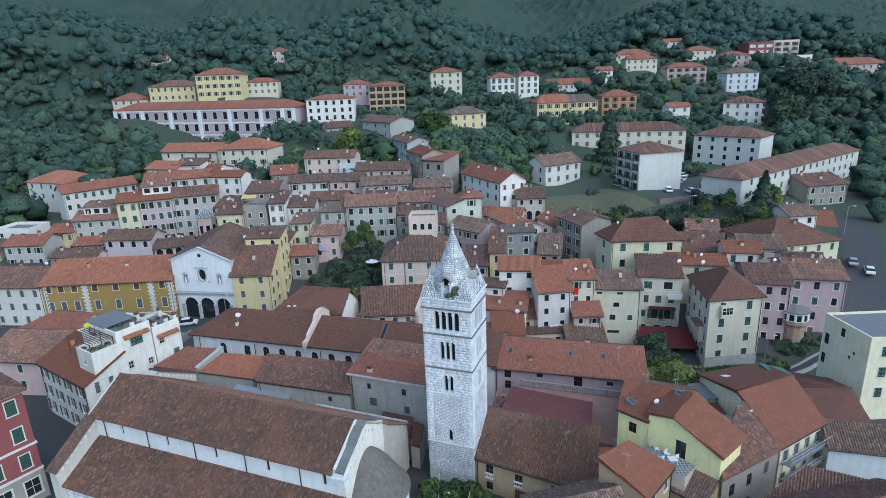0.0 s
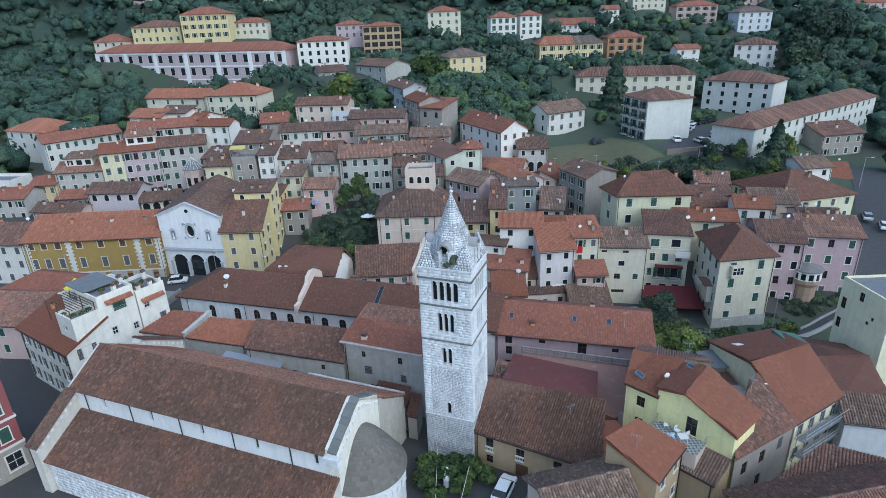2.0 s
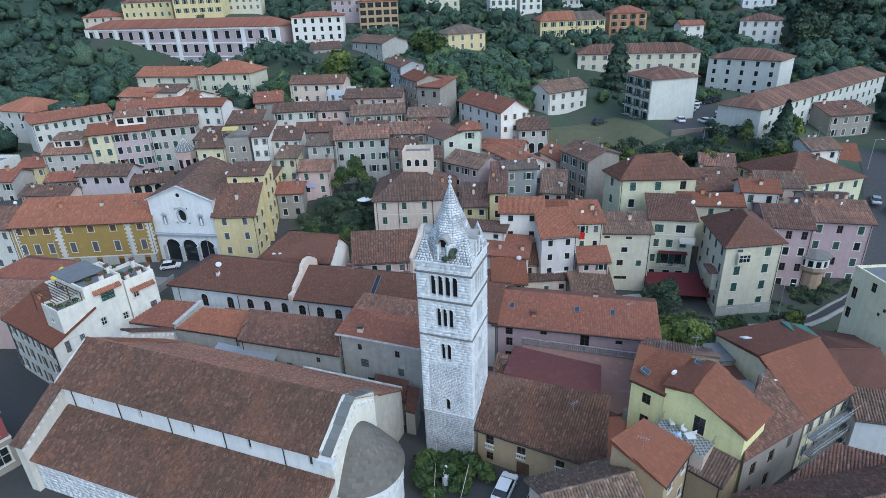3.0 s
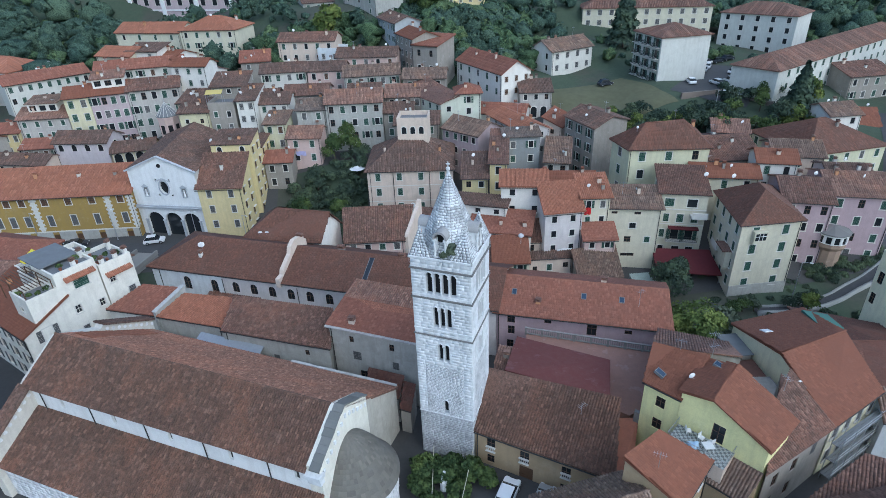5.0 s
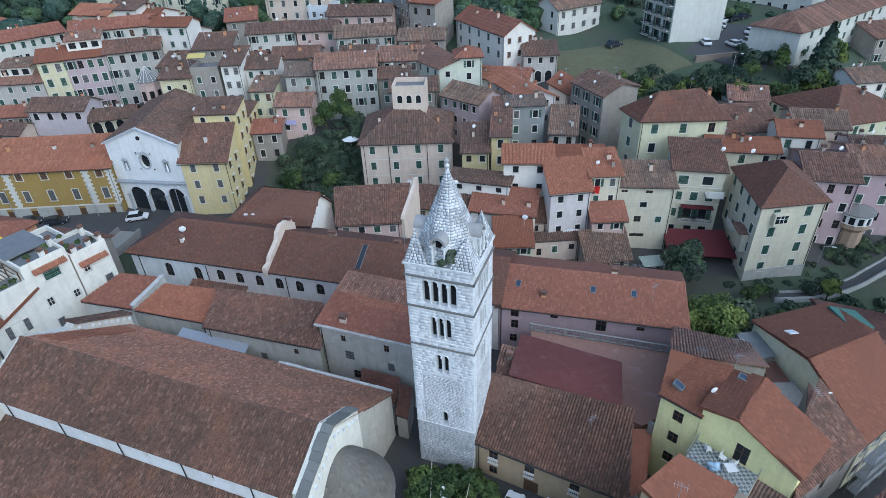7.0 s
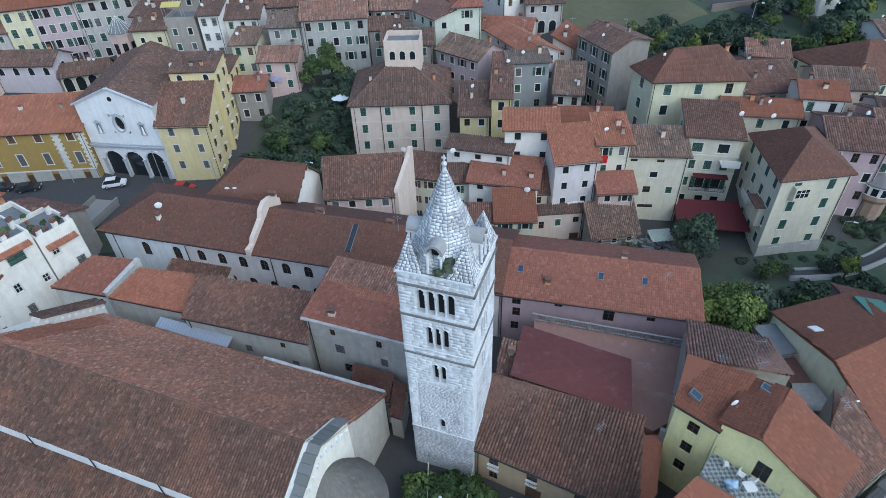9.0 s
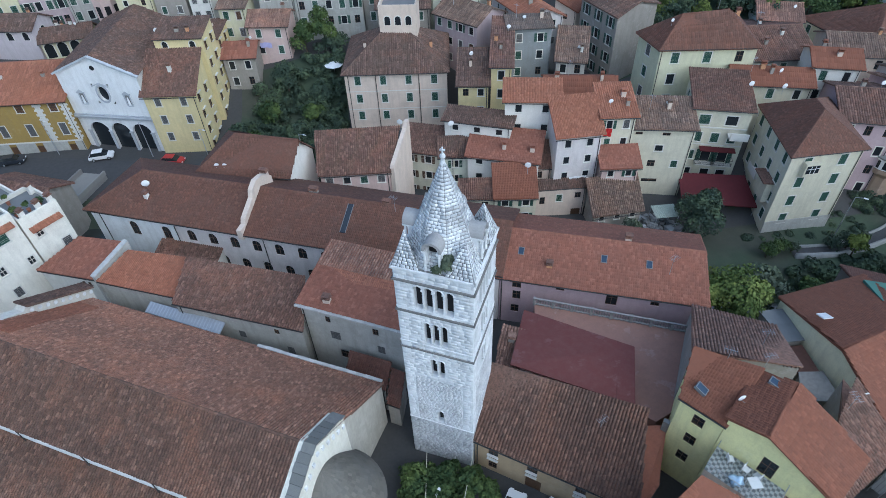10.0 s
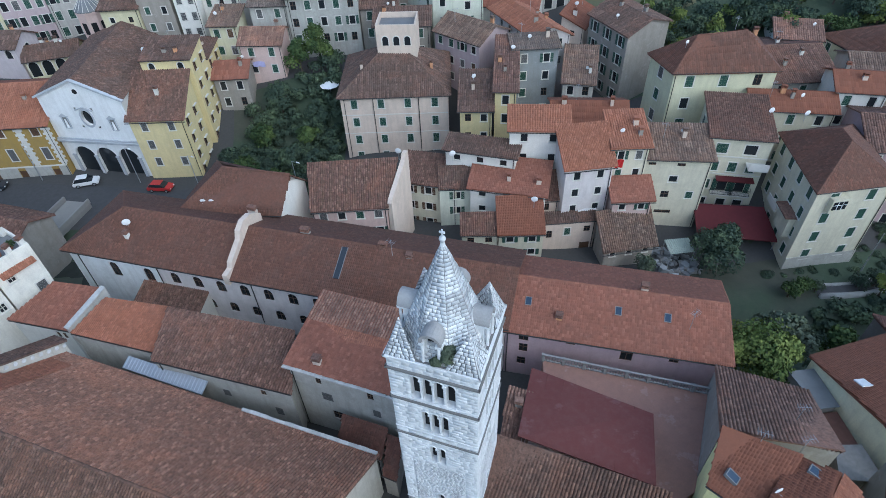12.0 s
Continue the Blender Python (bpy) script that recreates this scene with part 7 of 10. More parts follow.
house("old rubble house above the lane", (-7.6, 84.4), (-1.0, 83.6), 7, 14.6, 5, "g", 1.4, "stone", "old", {"f": (2, 2, "u")})
house("small red-roofed house below the villa", (28.4, 78.6), (32.0, 76.4), 9, 11.2, 5, "sr", 1.8, "buff", "smooth", {"f": (1, 1, "q", 0.8, 1.0)})
house("low terrace house by the yellow end house", (70.4, 40.8), (77.0, 39.0), 8, 10.4, 0, "g", 1.4, "lilac", "brown", {"f": (3, 2, "p")})
house("white upper house beside the hipped roof", (60.6, 47.0), (66.8, 45.0), 7, 11.8, 2, "g", 1.4, "white", "smooth", {"f": (2, 2, "g")})
# -- upper old town --
house("white house with roof terraces", (-77.4, 125.8), (-63.8, 118.9), 9, 23, 12, "g", 1.5, "white", "brown", {"f": (4, 3, "p")})
house("white house with a loggia", (-64.8, 119.1), (-55.4, 112.7), 9, 19.5, 10, "g", 1.6, "white", "brown", {"f": (3, 3, "d")})
house("cream stepped house under orange tiles", (-85.7, 124.2), (-75.0, 119.7), 9, 24, 12, "g", 1.8, "cream", "orange", {"f": (2, 2, "p")})
house("long house with a broad orange roof", (-70.3, 148.9), (-52.6, 145.2), 14, 26.4, 15, "h", 3.2, "cream", "orange", {"f": (5, 2, "g"), "l": (3, 2, "g")})
house("long house under an orange roof", (-95.5, 162.3), (-72.8, 154.9), 11, 25, 15, "g", 2.5, "cream", "orange", {"f": (4, 1, "g")})
house("grey house with a square turret", (-35.1, 175.8), (-24.7, 178.8), 12, 30, 19, "g", 2, "grey", "old", {"f": (3, 2, "g")})
house("old grey house by trees", (-21.2, 180.4), (-9.4, 165.1), 12, 32, 22, "g", 2, "grey", "old", {"f": (3, 2, "g")})
house("white-pink house with a bright red roof", (12.6, 113.4), (21.2, 92.7), 8.5, 20, 11, "g", 2.6, "white", "red", {"f": (5, 2, "g", 1.0, 1.5, 3.0, 0.8), "r": (3, 2, "b", 0.9, 1.3, 3.0, 0.8)})
house("tall stained house at the end of the hill lane", (0.9, 116.3), (7.1, 111.7), 9, 24, 12, "s", 1.6, "stone", "red", {"f": (2, 2, "p", 1.0, 1.6, 4.0, 1.2)})
house("old lane house under patched tiles", (-3.4, 129.1), (0.9, 116.3), 8, 25.4, 14, "g", 1.6, "stone", "brown", {"f": (4, 3, "u")})
house("upper lane house with a cracked wall", (-8.6, 145.3), (-3.5, 128.8), 8, 28.0, 16, "g", 1.6, "blue", "old", {"f": (4, 3, "u")})
house("white villa with a broad front", (38.4, 111.9), (51.5, 118.5), 9, 21, 13, "g", 2.4, "offwhite", "brown", {"f": (4, 2, "d", 1.2, 1.5), "l": (2, 2, "p")}, lod=1)
# -- far left and hill --
house("long red and white school building with tall windows", (-147.6, 244.2), (-52.0, 205.0), 16, 37.4, 18, "h", 3.2, "dustpink", "red", {"f": (18, 2, "p", 2.2, 3.2, 5.5, 1.5)}, lod=0, name="school_building", category="building")
house("broad yellow villa wing", (-136.2, 262.0), (-112.2, 261.0), 16, 48.0, 36, "h", 3, "yellow", "brown", {"f": (7, 2, "g", 1.1, 1.8, 4)}, lod=0)
house("low red-roofed villa annex", (-153.9, 258.0), (-138.5, 257.0), 12, 42.2, 34, "h", 3, "buff", "red", {"f": (4, 1, "g", 1.1, 1.6)}, lod=0)
house("tall yellow villa with green shutters", (-107.6, 250.0), (-85.3, 250.0), 16, 53.0, 38, "h", 3.2, "yellow", "red", {"f": (6, 3, "og", 1.1, 1.9, 3.8, 0.8)}, lod=0)
house("long cream house by the yellow villa", (-85.8, 262.0), (-69.6, 262.0), 10, 48.6, 38, "h", 2, "cream", "red", {"f": (5, 2, "d", 1.2, 1.6, 3.2)}, lod=0)
house("white house with a flat red roof", (-46.7, 205.0), (-25.8, 205.0), 14, 40.4, 28, "h", 1.6, "white", "red", {"f": (6, 3, "p", 1.2, 1.8, 3.2)}, lod=0)
house("brown brick block with open floors", (-19.7, 225.0), (-2.5, 225.0), 14, 45.0, 31, "h", 1.6, "brown", "red", {"f": (5, 4, "q", 2.6, 2.0, 3.1, 0.6)}, lod=0)
house("pink-cream house beside a brick block", (-32.5, 235.0), (-19.4, 235.0), 10, 46.0, 33, "h", 1.8, "dustpink", "red", {"f": (4, 2, "d", 1.2, 1.6)}, lod=0)
house("pale square house with a hipped roof", (12.3, 265.0), (29.3, 265.0), 15, 50.2, 36, "h", 2.6, "cream", "red", {"f": (4, 3, "g", 1.2, 1.9, 3.5)}, lod=0)
house("white and teal apartment house", (43.6, 255.0), (56.9, 255.0), 12, 46.4, 31, "h", 2.4, "white", "red", {"f": (4, 4, "g", 1.7, 2.2, 3.3)}, lod=0)
house("white and green apartment house", (59.8, 260.0), (70.9, 260.0), 12, 46.8, 34, "h", 2.4, "white", "red", {"f": (3, 3, "g", 1.5, 2.0, 3.2)}, lod=0)
house("yellow villa with white quoins", (14.6, 165.6), (28.6, 170.0), 11, 34.2, 24, "h", 2.4, "yellow", "grey", {"f": (4, 3, "d", 1.0, 1.7, 3.0)}, lod=0)
house("yellow villa under an orange roof", (57.4, 205.0), (72.2, 204.6), 13, 35.0, 24, "h:4:0", 3.2, "yellow", "orange", {"f": (4, 3, "og", 1.0, 1.8, 3.3)}, lod=0)
house("yellow villa half under a grey roof", (72.3, 204.6), (85.3, 204.2), 12, 35.0, 24, "h:0:4", 2.8, "yellow", "grey", {"f": (4, 3, "og", 1.0, 1.8, 3.3)}, lod=0)
house("terracotta coloured square house", (92.1, 218.0), (108.2, 216.0), 12, 36.2, 26, "h", 2.6, "orange", "red", {"f": (4, 3, "k", 1.2, 1.8, 3.0)}, lod=0)
house("long low white house with red tiles", (79.7, 275.0), (103.4, 272.0), 10, 41.2, 36, "g", 3, "white", "red", {"f": (8, 1, "d", 1.2, 1.5)}, lod=0)
house("tall narrow white hillside house", (106.4, 270.0), (115.2, 269.0), 9, 48.0, 39, "g", 2, "white", "red", {"f": (2, 2, "d", 1.2, 1.6)}, lod=0)
house("upper cream hillside house", (127.6, 300.0), (148.8, 298.0), 12, 56.8, 50, "h", 3, "cream", "red", {"f": (5, 1, "d", 1.2, 1.6)}, lod=0)
house("cream hillside house with a red roof", (126.5, 280.0), (144.3, 278.0), 12, 53.6, 45, "h", 3, "cream", "red", {"f": (5, 2, "d", 1.2, 1.6)}, lod=0)
house("pink hillside house with terraces", (147.2, 270.0), (169.0, 268.0), 12, 48.2, 36, "h", 2.4, "pink", "red", {"f": (5, 3, "k", 1.3, 1.7, 3.1)}, lod=0)
house("dark red apartment block on the hill", (211.4, 300.0), (226.6, 299.0), 14, 60.4, 46, "f", 0.8, "red", "grey_sheet", {"f": (3, 3, "w", 3.4, 1.5, 3.4)}, lod=0)
house("terraced block beside a dark red one", (226.8, 299.0), (241.7, 297.0), 12, 61.4, 46, "f", 0.6, "buff", "grey_sheet", {"f": (3, 4, "k", 1.8, 1.9, 3.2)}, lod=0)
house("white house below a dark red block", (220.5, 288.0), (243.5, 286.0), 9, 52.2, 44, "f", 0.6, "white", "grey_sheet", {"f": (5, 2, "d", 2.0, 1.5, 3.2)}, lod=0)
house("pink house below a dark red block", (189.0, 290.0), (205.9, 289.0), 10, 54.0, 46, "h", 2, "pink", "red", {"f": (4, 2, "d", 1.3, 1.6)}, lod=0)
house("cream hillside house under red tiles", (172.7, 300.0), (190.0, 299.0), 12, 57.6, 50, "h", 2.6, "cream", "red", {"f": (4, 2, "d", 1.3, 1.6)}, lod=0)
house("small pale house high in the woods", (-278.3, 430.0), (-263.0, 429.0), 10, 96.2, 88, "f", 0.6, "buff", "red", {"f": (4, 2, "d", 1.3, 1.6)}, lod=0)
house("small white house on the upper slope", (171.0, 330.0), (183.3, 329.0), 9, 64.4, 59, "g", 2, "offwhite", "red", {"f": (3, 1, "d", 1.3, 1.5)}, lod=0)
house("ochre house on the wooded slope", (-80.1, 310.0), (-72.4, 309.0), 10, 66.0, 56, "h", 2, "buff", "red", {"f": (2, 2, "d", 1.3, 1.6)}, lod=0)
house("pink house among the trees", (-159.5, 330.0), (-152.5, 329.0), 8, 65.4, 58, "h", 2, "pink", "red", {"f": (2, 2, "d", 1.2, 1.5)}, lod=0)
house("white house among the trees", (-151.0, 334.0), (-144.5, 333.0), 8, 66.4, 58, "h", 2, "offwhite", "red", {"f": (2, 2, "d", 1.2, 1.5)}, lod=0)
house("long pink villa on the hill", (238.7, 272.0), (277.6, 268.0), 14, 46.4, 31, "h", 3.6, "pink", "red", {"f": (10, 3, "d", 1.2, 1.8, 3.8)}, lod=0)
house("white and blue hillside house", (171.4, 250.0), (188.5, 249.0), 12, 44.4, 34, "h", 2.5, "skyblue", "grey", {"f": (4, 3, "d", 1.2, 1.7, 3.0)}, lod=0)
house("white three-storey house with a red roof", (140.6, 196.0), (154.0, 188.0), 14, 32.4, 17, "h", 2.4, "white", "brown", {"f": (4, 4, "d", 1.1, 1.7, 3.3), "r": (3, 4, "k", 1.1, 1.7, 3.3)}, lod=0)
house("small white house with a terrace", (117.1, 200.0), (126.7, 199.0), 9, 31.2, 23, "g", 1.6, "white", "red", {"f": (2, 2, "d", 1.2, 1.5)}, lod=0)
house("white four-storey apartment block by the car park", (99.2, 139.6), (113.7, 123.1), 14, 25.3, 13, "h", 2.6, "pale", "brown", {"f": (5, 4, "p", 1.1, 1.5, 2.9, 0.6)}, lod=0)
house("white apartment block with striped balcony awnings", (62.9, 99.2), (76.6, 101.3), 13, 25.4, 13, "h", 2.2, "pale", "brown", {"l": (3, 4, "k", 1.5, 1.9, 2.8, 0.6)}, lod=0)
house("long cream apartment block", (57.5, 149.0), (96.5, 140.3), 11, 27.2, 17, "h", 2.4, "cream", "brown", {"f": (11, 3, "d", 1.2, 1.5, 3.0)}, lod=0)
house("long low white apartment terrace", (82.2, 79.4), (146.1, 119.6), 11, 20.3, 8, "h", 2.4, "pale", "brown", {"f": (16, 3, "g", 1.2, 1.5, 3.0, 0.6, 3.0)}, lod=0)
house("house under a hipped roof at the lane end", (-134.2, 143.3), (-117.3, 135.1), 14, 18.9, 8, "h", 3, "offwhite", "orange", {"f": (4, 2, "g")}, lod=0)
# -- lower cluster behind the long house --
house("low white-walled house with a red roof", (6.7, 39.5), (16.2, 36.2), 5, 6.0, -4, "s", 1.6, "white", "red", {"f": (3, 2, "p", 0.9, 0.9, 2.5, 0.5)}, lod=2, chimneys=[(0.5, 0.3), (0.9, 0.3)])
house("small cream house with a brown roof", (9.6, 32.7), (15.4, 32.2), 4.2, 3.0, -4, "s", 2.6, "cream", "smooth", {"f": (2, 2, "og", 0.9, 1.0, 2.3, 0.5)}, lod=2, over=0.25)
house("low lean-to house with ribbed red tiles", (4.8, 33.6), (9.5, 33.1), 2.4, 2.8, -4, "s", 1.3, "cream", "brown", {"f": (2, 1, "q", 0.9, 0.9)}, lod=2, over=0.25)
house("narrow pale green house behind red roofs", (2.6, 41.0), (7.4, 40.6), 2.6, 5.0, -4, "s", 1.6, "mint", "old", {"f": (1, 2, "og", 0.9, 1.2, 2.6)}, lod=2, over=0.2)
house("buff lower storey below a tall house", (16.2, 35.9), (23.7, 35.7), 1.4, 1.3, -6, "s", 0.6, "buff", "old", {}, lod=2, over=0.15, extra={"f": [(0.7, -1.4, 0.8, 1.3, "q"), (3.2, -1.0, 0.8, 1.2, "g"), (5.6, -5.2, 1.4, 2.6, "x"), (5.9, -0.6, 0.9, 1.0, "q")]})
house("low dark red roofed annex", (15.6, 38.6), (18.9, 38.4), 2.6, 3.4, -5, "s", 2.8, "buff", "brown", {"f": (1, 2, "q", 0.8, 1.2)}, lod=2, over=0.15)
house("white terrace house with an air conditioner", (3.9, 44.4), (13.0, 40.8), 3.0, 9.2, -3, "s", 0.4, "white", "old", {"f": (3, 2, "p", 0.9, 0.9)}, lod=2)
house("white house with a roof balcony", (12.6, 43.3), (20.2, 41.9), 3.6, 12.1, -3, "s", 1.2, "white", "orange", {"f": (2, 3, "p", 0.9, 1.2)}, lod=2)
house("low shed with old tiles", (24.0, 31.7), (31.0, 32.2), 3.6, -0.6, -5, "s", 3.0, "stone", "bleached", {"f": (3, 1, "p", 0.7, 0.8)}, lod=2)
house("low house with a patched red roof", (25.5, 35.5), (30.6, 35.1), 3, 4.7, -5, "s", 1.2, "pink", "red", {"f": (2, 2, "u", 0.8, 1.0)}, lod=2)
house("brown roofed back house", (-14.0, 35.4), (-4.5, 35.0), 5.4, 7.4, -3, "s", 3.2, "pink", "brown", {"f": (4, 3, "u", 0.9, 1.1, 2.7)}, lod=2, over=0.3, plan=[(-14.0, 35.5), (-4.6, 35.1), (-3.0, 40.4), (-14.2, 40.8)])
house("cream back house with open windows", (-2.7, 43.6), (4.9, 40.8), 5.0, 5.2, -4, "s", 1.2, "cream", "brown", {"f": (3, 3, "ob", 0.9, 1.2, 2.8)}, lod=2)
# -- between the palazzo and the stone house --
house("red-roofed house in a narrow lane", (20.2, 49.4), (30.7, 47.6), 7, 8.9, -1, "g", 1.5, "stone", "brown", {"f": (3, 2, "p")})
house("small house under a brown tiled roof", (24.6, 61.0), (29.2, 59.6), 8, 9.2, 0, "s", 2.4, "greybeige", "bleached", {"f": (2, 2, "p")})
house("house with a low red roof behind", (55.6, 54.4), (65.6, 53.5), 16, 9.8, 1, "g", 2.2, "grey", "brown", {"f": (3, 2, "g")})
house("small house with a stair", (48.7, 47.4), (59.7, 44.4), 6, 9.8, 0, "g", 1.4, "cream", "brown", {"f": (3, 3, "g")})
house("tiled row house with cream walls", (-94.7, 92.9), (-85.6, 92.8), 7, 8.5, 2, "g", 1.4, "stone", "red", {"f": (4, 2, "u")})
house("small yellow house with a red roof", (-105.3, 100.8), (-98.4, 100.3), 8, 10.5, 3, "g", 1.5, "yellow", "red", {"f": (3, 2, "g")})
house("old house under an awning", (-58.0, 112.5), (-49.6, 111.8), 8, 17.5, 8, "g", 1.6, "stone", "old", {"f": (3, 2, "u")})
house("low stone house behind the grey row", (-44.0, 98.0), (-33.5, 97.6), 7, 16.2, 7, "g", 1.4, "offwhite", "brown", {"f": (4, 2, "u")})
house("brown roofed house in a lane", (-31.5, 96.0), (-21.0, 95.4), 8, 17.0, 7, "g", 1.6, "stone", "brown", {"f": (4, 2, "u")})
house("small old house at the hill foot", (-15.8, 93.5), (-8.2, 93.2), 7, 17.4, 8, "g", 1.3, "buff", "old", {"f": (3, 2, "u")})
house("small tiled house above the lane", (61.9, 66.3), (68.5, 63.9), 9, 11.5, 4, "g", 1.5, "offwhite", "brown", {"f": (3, 2, "u")})
house("brown roofed house beside the hipped house", (67.5, 53), (76.0, 50.4), 9, 10.5, 2, "g", 1.8, "buff", "brown", {"f": (3, 3, "g")})
house("old house with small windows on the slope", (-38, 133), (-21.4, 130), 9, 24.0, 14, "g", 1.8, "buff", "brown", {"f": (5, 2, "u")})
house("long rendered house with terraces above", (-20.1, 117.6), (-3.9, 114.9), 8, 21.5, 12, "g", 1.8, "pink", "old", {"f": (5, 2, "u")})
house("old houses stepping up the lane", (-2.5, 100.0), (8.0, 98.5), 9, 18.6, 9, "g", 1.6, "stone", "brown", {"f": (3, 3, "u")})
house("white house with two arched windows", (85.8, 64.2), (92.7, 64.4), 8, 14, 5, "g", 1.6, "white", "brown", {"f": (2, 1, "p", 1.0, 1.3)})
house("stone house among the trees", (106.3, 87.1), (118.6, 88.2), 14, 16, 6, "g", 2, "stone", "brown", {"f": (4, 2, "u")})
house("cream roof lantern with three arched windows", (-4.6, 66.6), (1.6, 65.7), 5.5, 17.3, 11.5, "f", 0.9, "buff", "grey_sheet", {"f": (3, 1, "a", 0.95, 1.5, 3, 0.9, 0.5), "l": (2, 1, "a", 0.95, 1.5, 3, 0.9)}, name="roof_lantern", category="roof lantern")

SCH = [o for o in bpy.data.objects if o.name.startswith("school_building")][0]
sa_, sb2 = (-147.6, 244.2), (-52.0, 205.0)
for i in range(19):
    if i % 3 == 0 or i in (1, 17):
        m = wall_matrix(sa_, sb2, 0.7 + i * (math.dist(sa_, sb2) - 1.4) / 18, 0)
        m.translation -= Vector(SCH.location)
        bm = bmesh.new()
        box(bm, -0.9, -0.5, 18, 0.9, -0.01, 37.2, m)
        part("pilaster", bm, M_STUCCO, SCH, "white painted pilaster")
for z, hh in ((30.8, 0.6), (36.5, 0.9), (25.2, 0.5)):
    m = wall_matrix(sa_, sb2, 0, 0)
    m.translation -= Vector(SCH.location)
    bm = bmesh.new()
    box(bm, 0, -0.3, z, math.dist(sa_, sb2), -0.012, z + hh, m)
    part("cornice", bm, M_STUCCO, SCH, "white painted cornice band")
MUS = [o for o in bpy.data.objects if o.type == "EMPTY" and abs(o.location.x + 74.05) < 1.5 and abs(o.location.y - 74.0) < 2.5][0]
for u in (0.5, 9.7, 24.5, 29.0):
    for k in range(17):
        m = wall_matrix((-88.7, 66.2), (-59.4, 65.2), u, 0)
        m.translation -= Vector(MUS.location)
        bm = bmesh.new()
        ww = 0.75 if k % 2 else 0.45
        box(bm, -ww if u > 1 else 0, -0.07, -1.0 + k * 0.44, ww, -0.005, -1.0 + k * 0.44 + 0.40, m)
        part("quoin", bm, M_TRIM, MUS)
m = wall_matrix((-88.7, 66.2), (-59.4, 65.2), 0, 0)
m.translation -= Vector(MUS.location)
bm = bmesh.new()
box(bm, 0, -0.12, -1.3, 29.2, -0.004, -1.06, m)
part("string_course", bm, M_TRIM, MUS, "pale stone string course")
edges = [0.0] + [v for u in (1.6, 4.4, 7.4, 12.0, 16.7, 21.4, 27.1) for v in (u - 0.65, u + 0.65)] + [29.2]
for u0, u1 in zip(edges[::2], edges[1::2]):
    bm = bmesh.new()
    box(bm, u0, -0.06, -5.2, u1, -0.004, -1.32, m)
    part("ground_floor_render", bm, wall_mat("grey"), MUS, "grey stained ground floor render")
# ---- details on the near roofs ----
drng = random.Random(77)


def on_slope(name, p, normal_up, yaw, build_mats, label, category, group=""):
    """A thing that lies on a roof slope: tilt in degrees towards its own -y side, turned by yaw."""
    top = thing(name, p, label, category, group)
    top.matrix_basis = Matrix.Translation(p) @ Matrix.Rotation(radians(yaw), 4, "Z") @ Matrix.Rotation(radians(normal_up), 4, "X")
    for key, build, mat in build_mats:
        mesh_ob(key.split("/")[0], fixture_mesh(key, build, mat), top, Matrix())
    return top


M_SKYL = simple("blue_skylight_glass", (0.03, 0.05, 0.085), 0.15, 0, 0.2, 1.0, 0.4)


def skylight(p, tilt, yaw, blue=True):
    def frame_b(bm):
        for x0, y0, x1, y1 in ((-0.5, -0.7, 0.5, -0.6), (-0.5, 0.6, 0.5, 0.7), (-0.5, -0.6, -0.4, 0.6), (0.4, -0.6, 0.5, 0.6)):
            box(bm, x0, y0, -0.15, x1, y1, 0.16)
    return on_slope("skylight", p, tilt, yaw, (("skylight_frame", frame_b, M_SHEET), ("skylight_pane", lambda bm: box(bm, -0.4, -0.6, -0.1, 0.4, 0.6, 0.12), M_SKYL)), "dark-framed roof skylight with blue glass", "skylight", "skylights in the roofs")


for x, y in ((9.7, 16.0), (18.3, 13.4), (22.8, 11.9)):
    small = skylight((x, y, 7.05 + 0.438 * ((x - 7) * 0.319 + (y - 14) * 0.948)), 23.6, -19)
    small.scale = (0.66, 0.66, 1.0)
for p, tilt in (((19.82, -5.83, 11.93), 22), ((25.15, -6.7, 13.02), 8)):
    skylight(p, tilt, 40).scale = (0.72, 0.72, 1.0)


def roof_stack(p, w=0.35, h=1.0, tone="offwhite"):
    top = thing("roof_chimney", p, "small plastered chimney with a cap", "chimney", "chimneys on the roofs")
    bm = bmesh.new()
    box(bm, -w, -0.28, -0.8, w, 0.28, h)
    part("shaft", bm, wall_mat(tone), top)
    bm = bmesh.new()
    box(bm, -w - 0.1, -0.38, h, w + 0.1, 0.38, h + 0.1)
    for x in (-w + 0.07, w - 0.07):
        box(bm, x - 0.07, -0.25, h + 0.1, x + 0.07, 0.25, h + 0.3)
    box(bm, -w - 0.06, -0.34, h + 0.3, w + 0.06, 0.34, h + 0.38)
    part("cap", bm, roof_mat("brown"), top)
    top.rotation_euler.z = radians(-20)
    return top


for p, w, h, tone in (((12.4, 13.79, 7.4), 0.3, 0.7, "orange"), ((21.46, 15.2, 8.7), 0.35, 1.0, "buff"), ((-35.5, 31.9, 8.2), 0.22, 1.0, "white"), ((-13.8, 28, 9.6), 0.5, 0.8, "stone"),
                      ((-5, 24.5, 9.4), 0.45, 0.8, "buff"), ((-20.6, 33.2, 9.4), 0.5, 0.8, "buff"), ((-11.3, 9.6, 9.9), 0.35, 0.5, "buff"), ((-2.2, 22.6, 9.2), 0.3, 0.8, "stone")):
    roof_stack(p, w, h, tone)
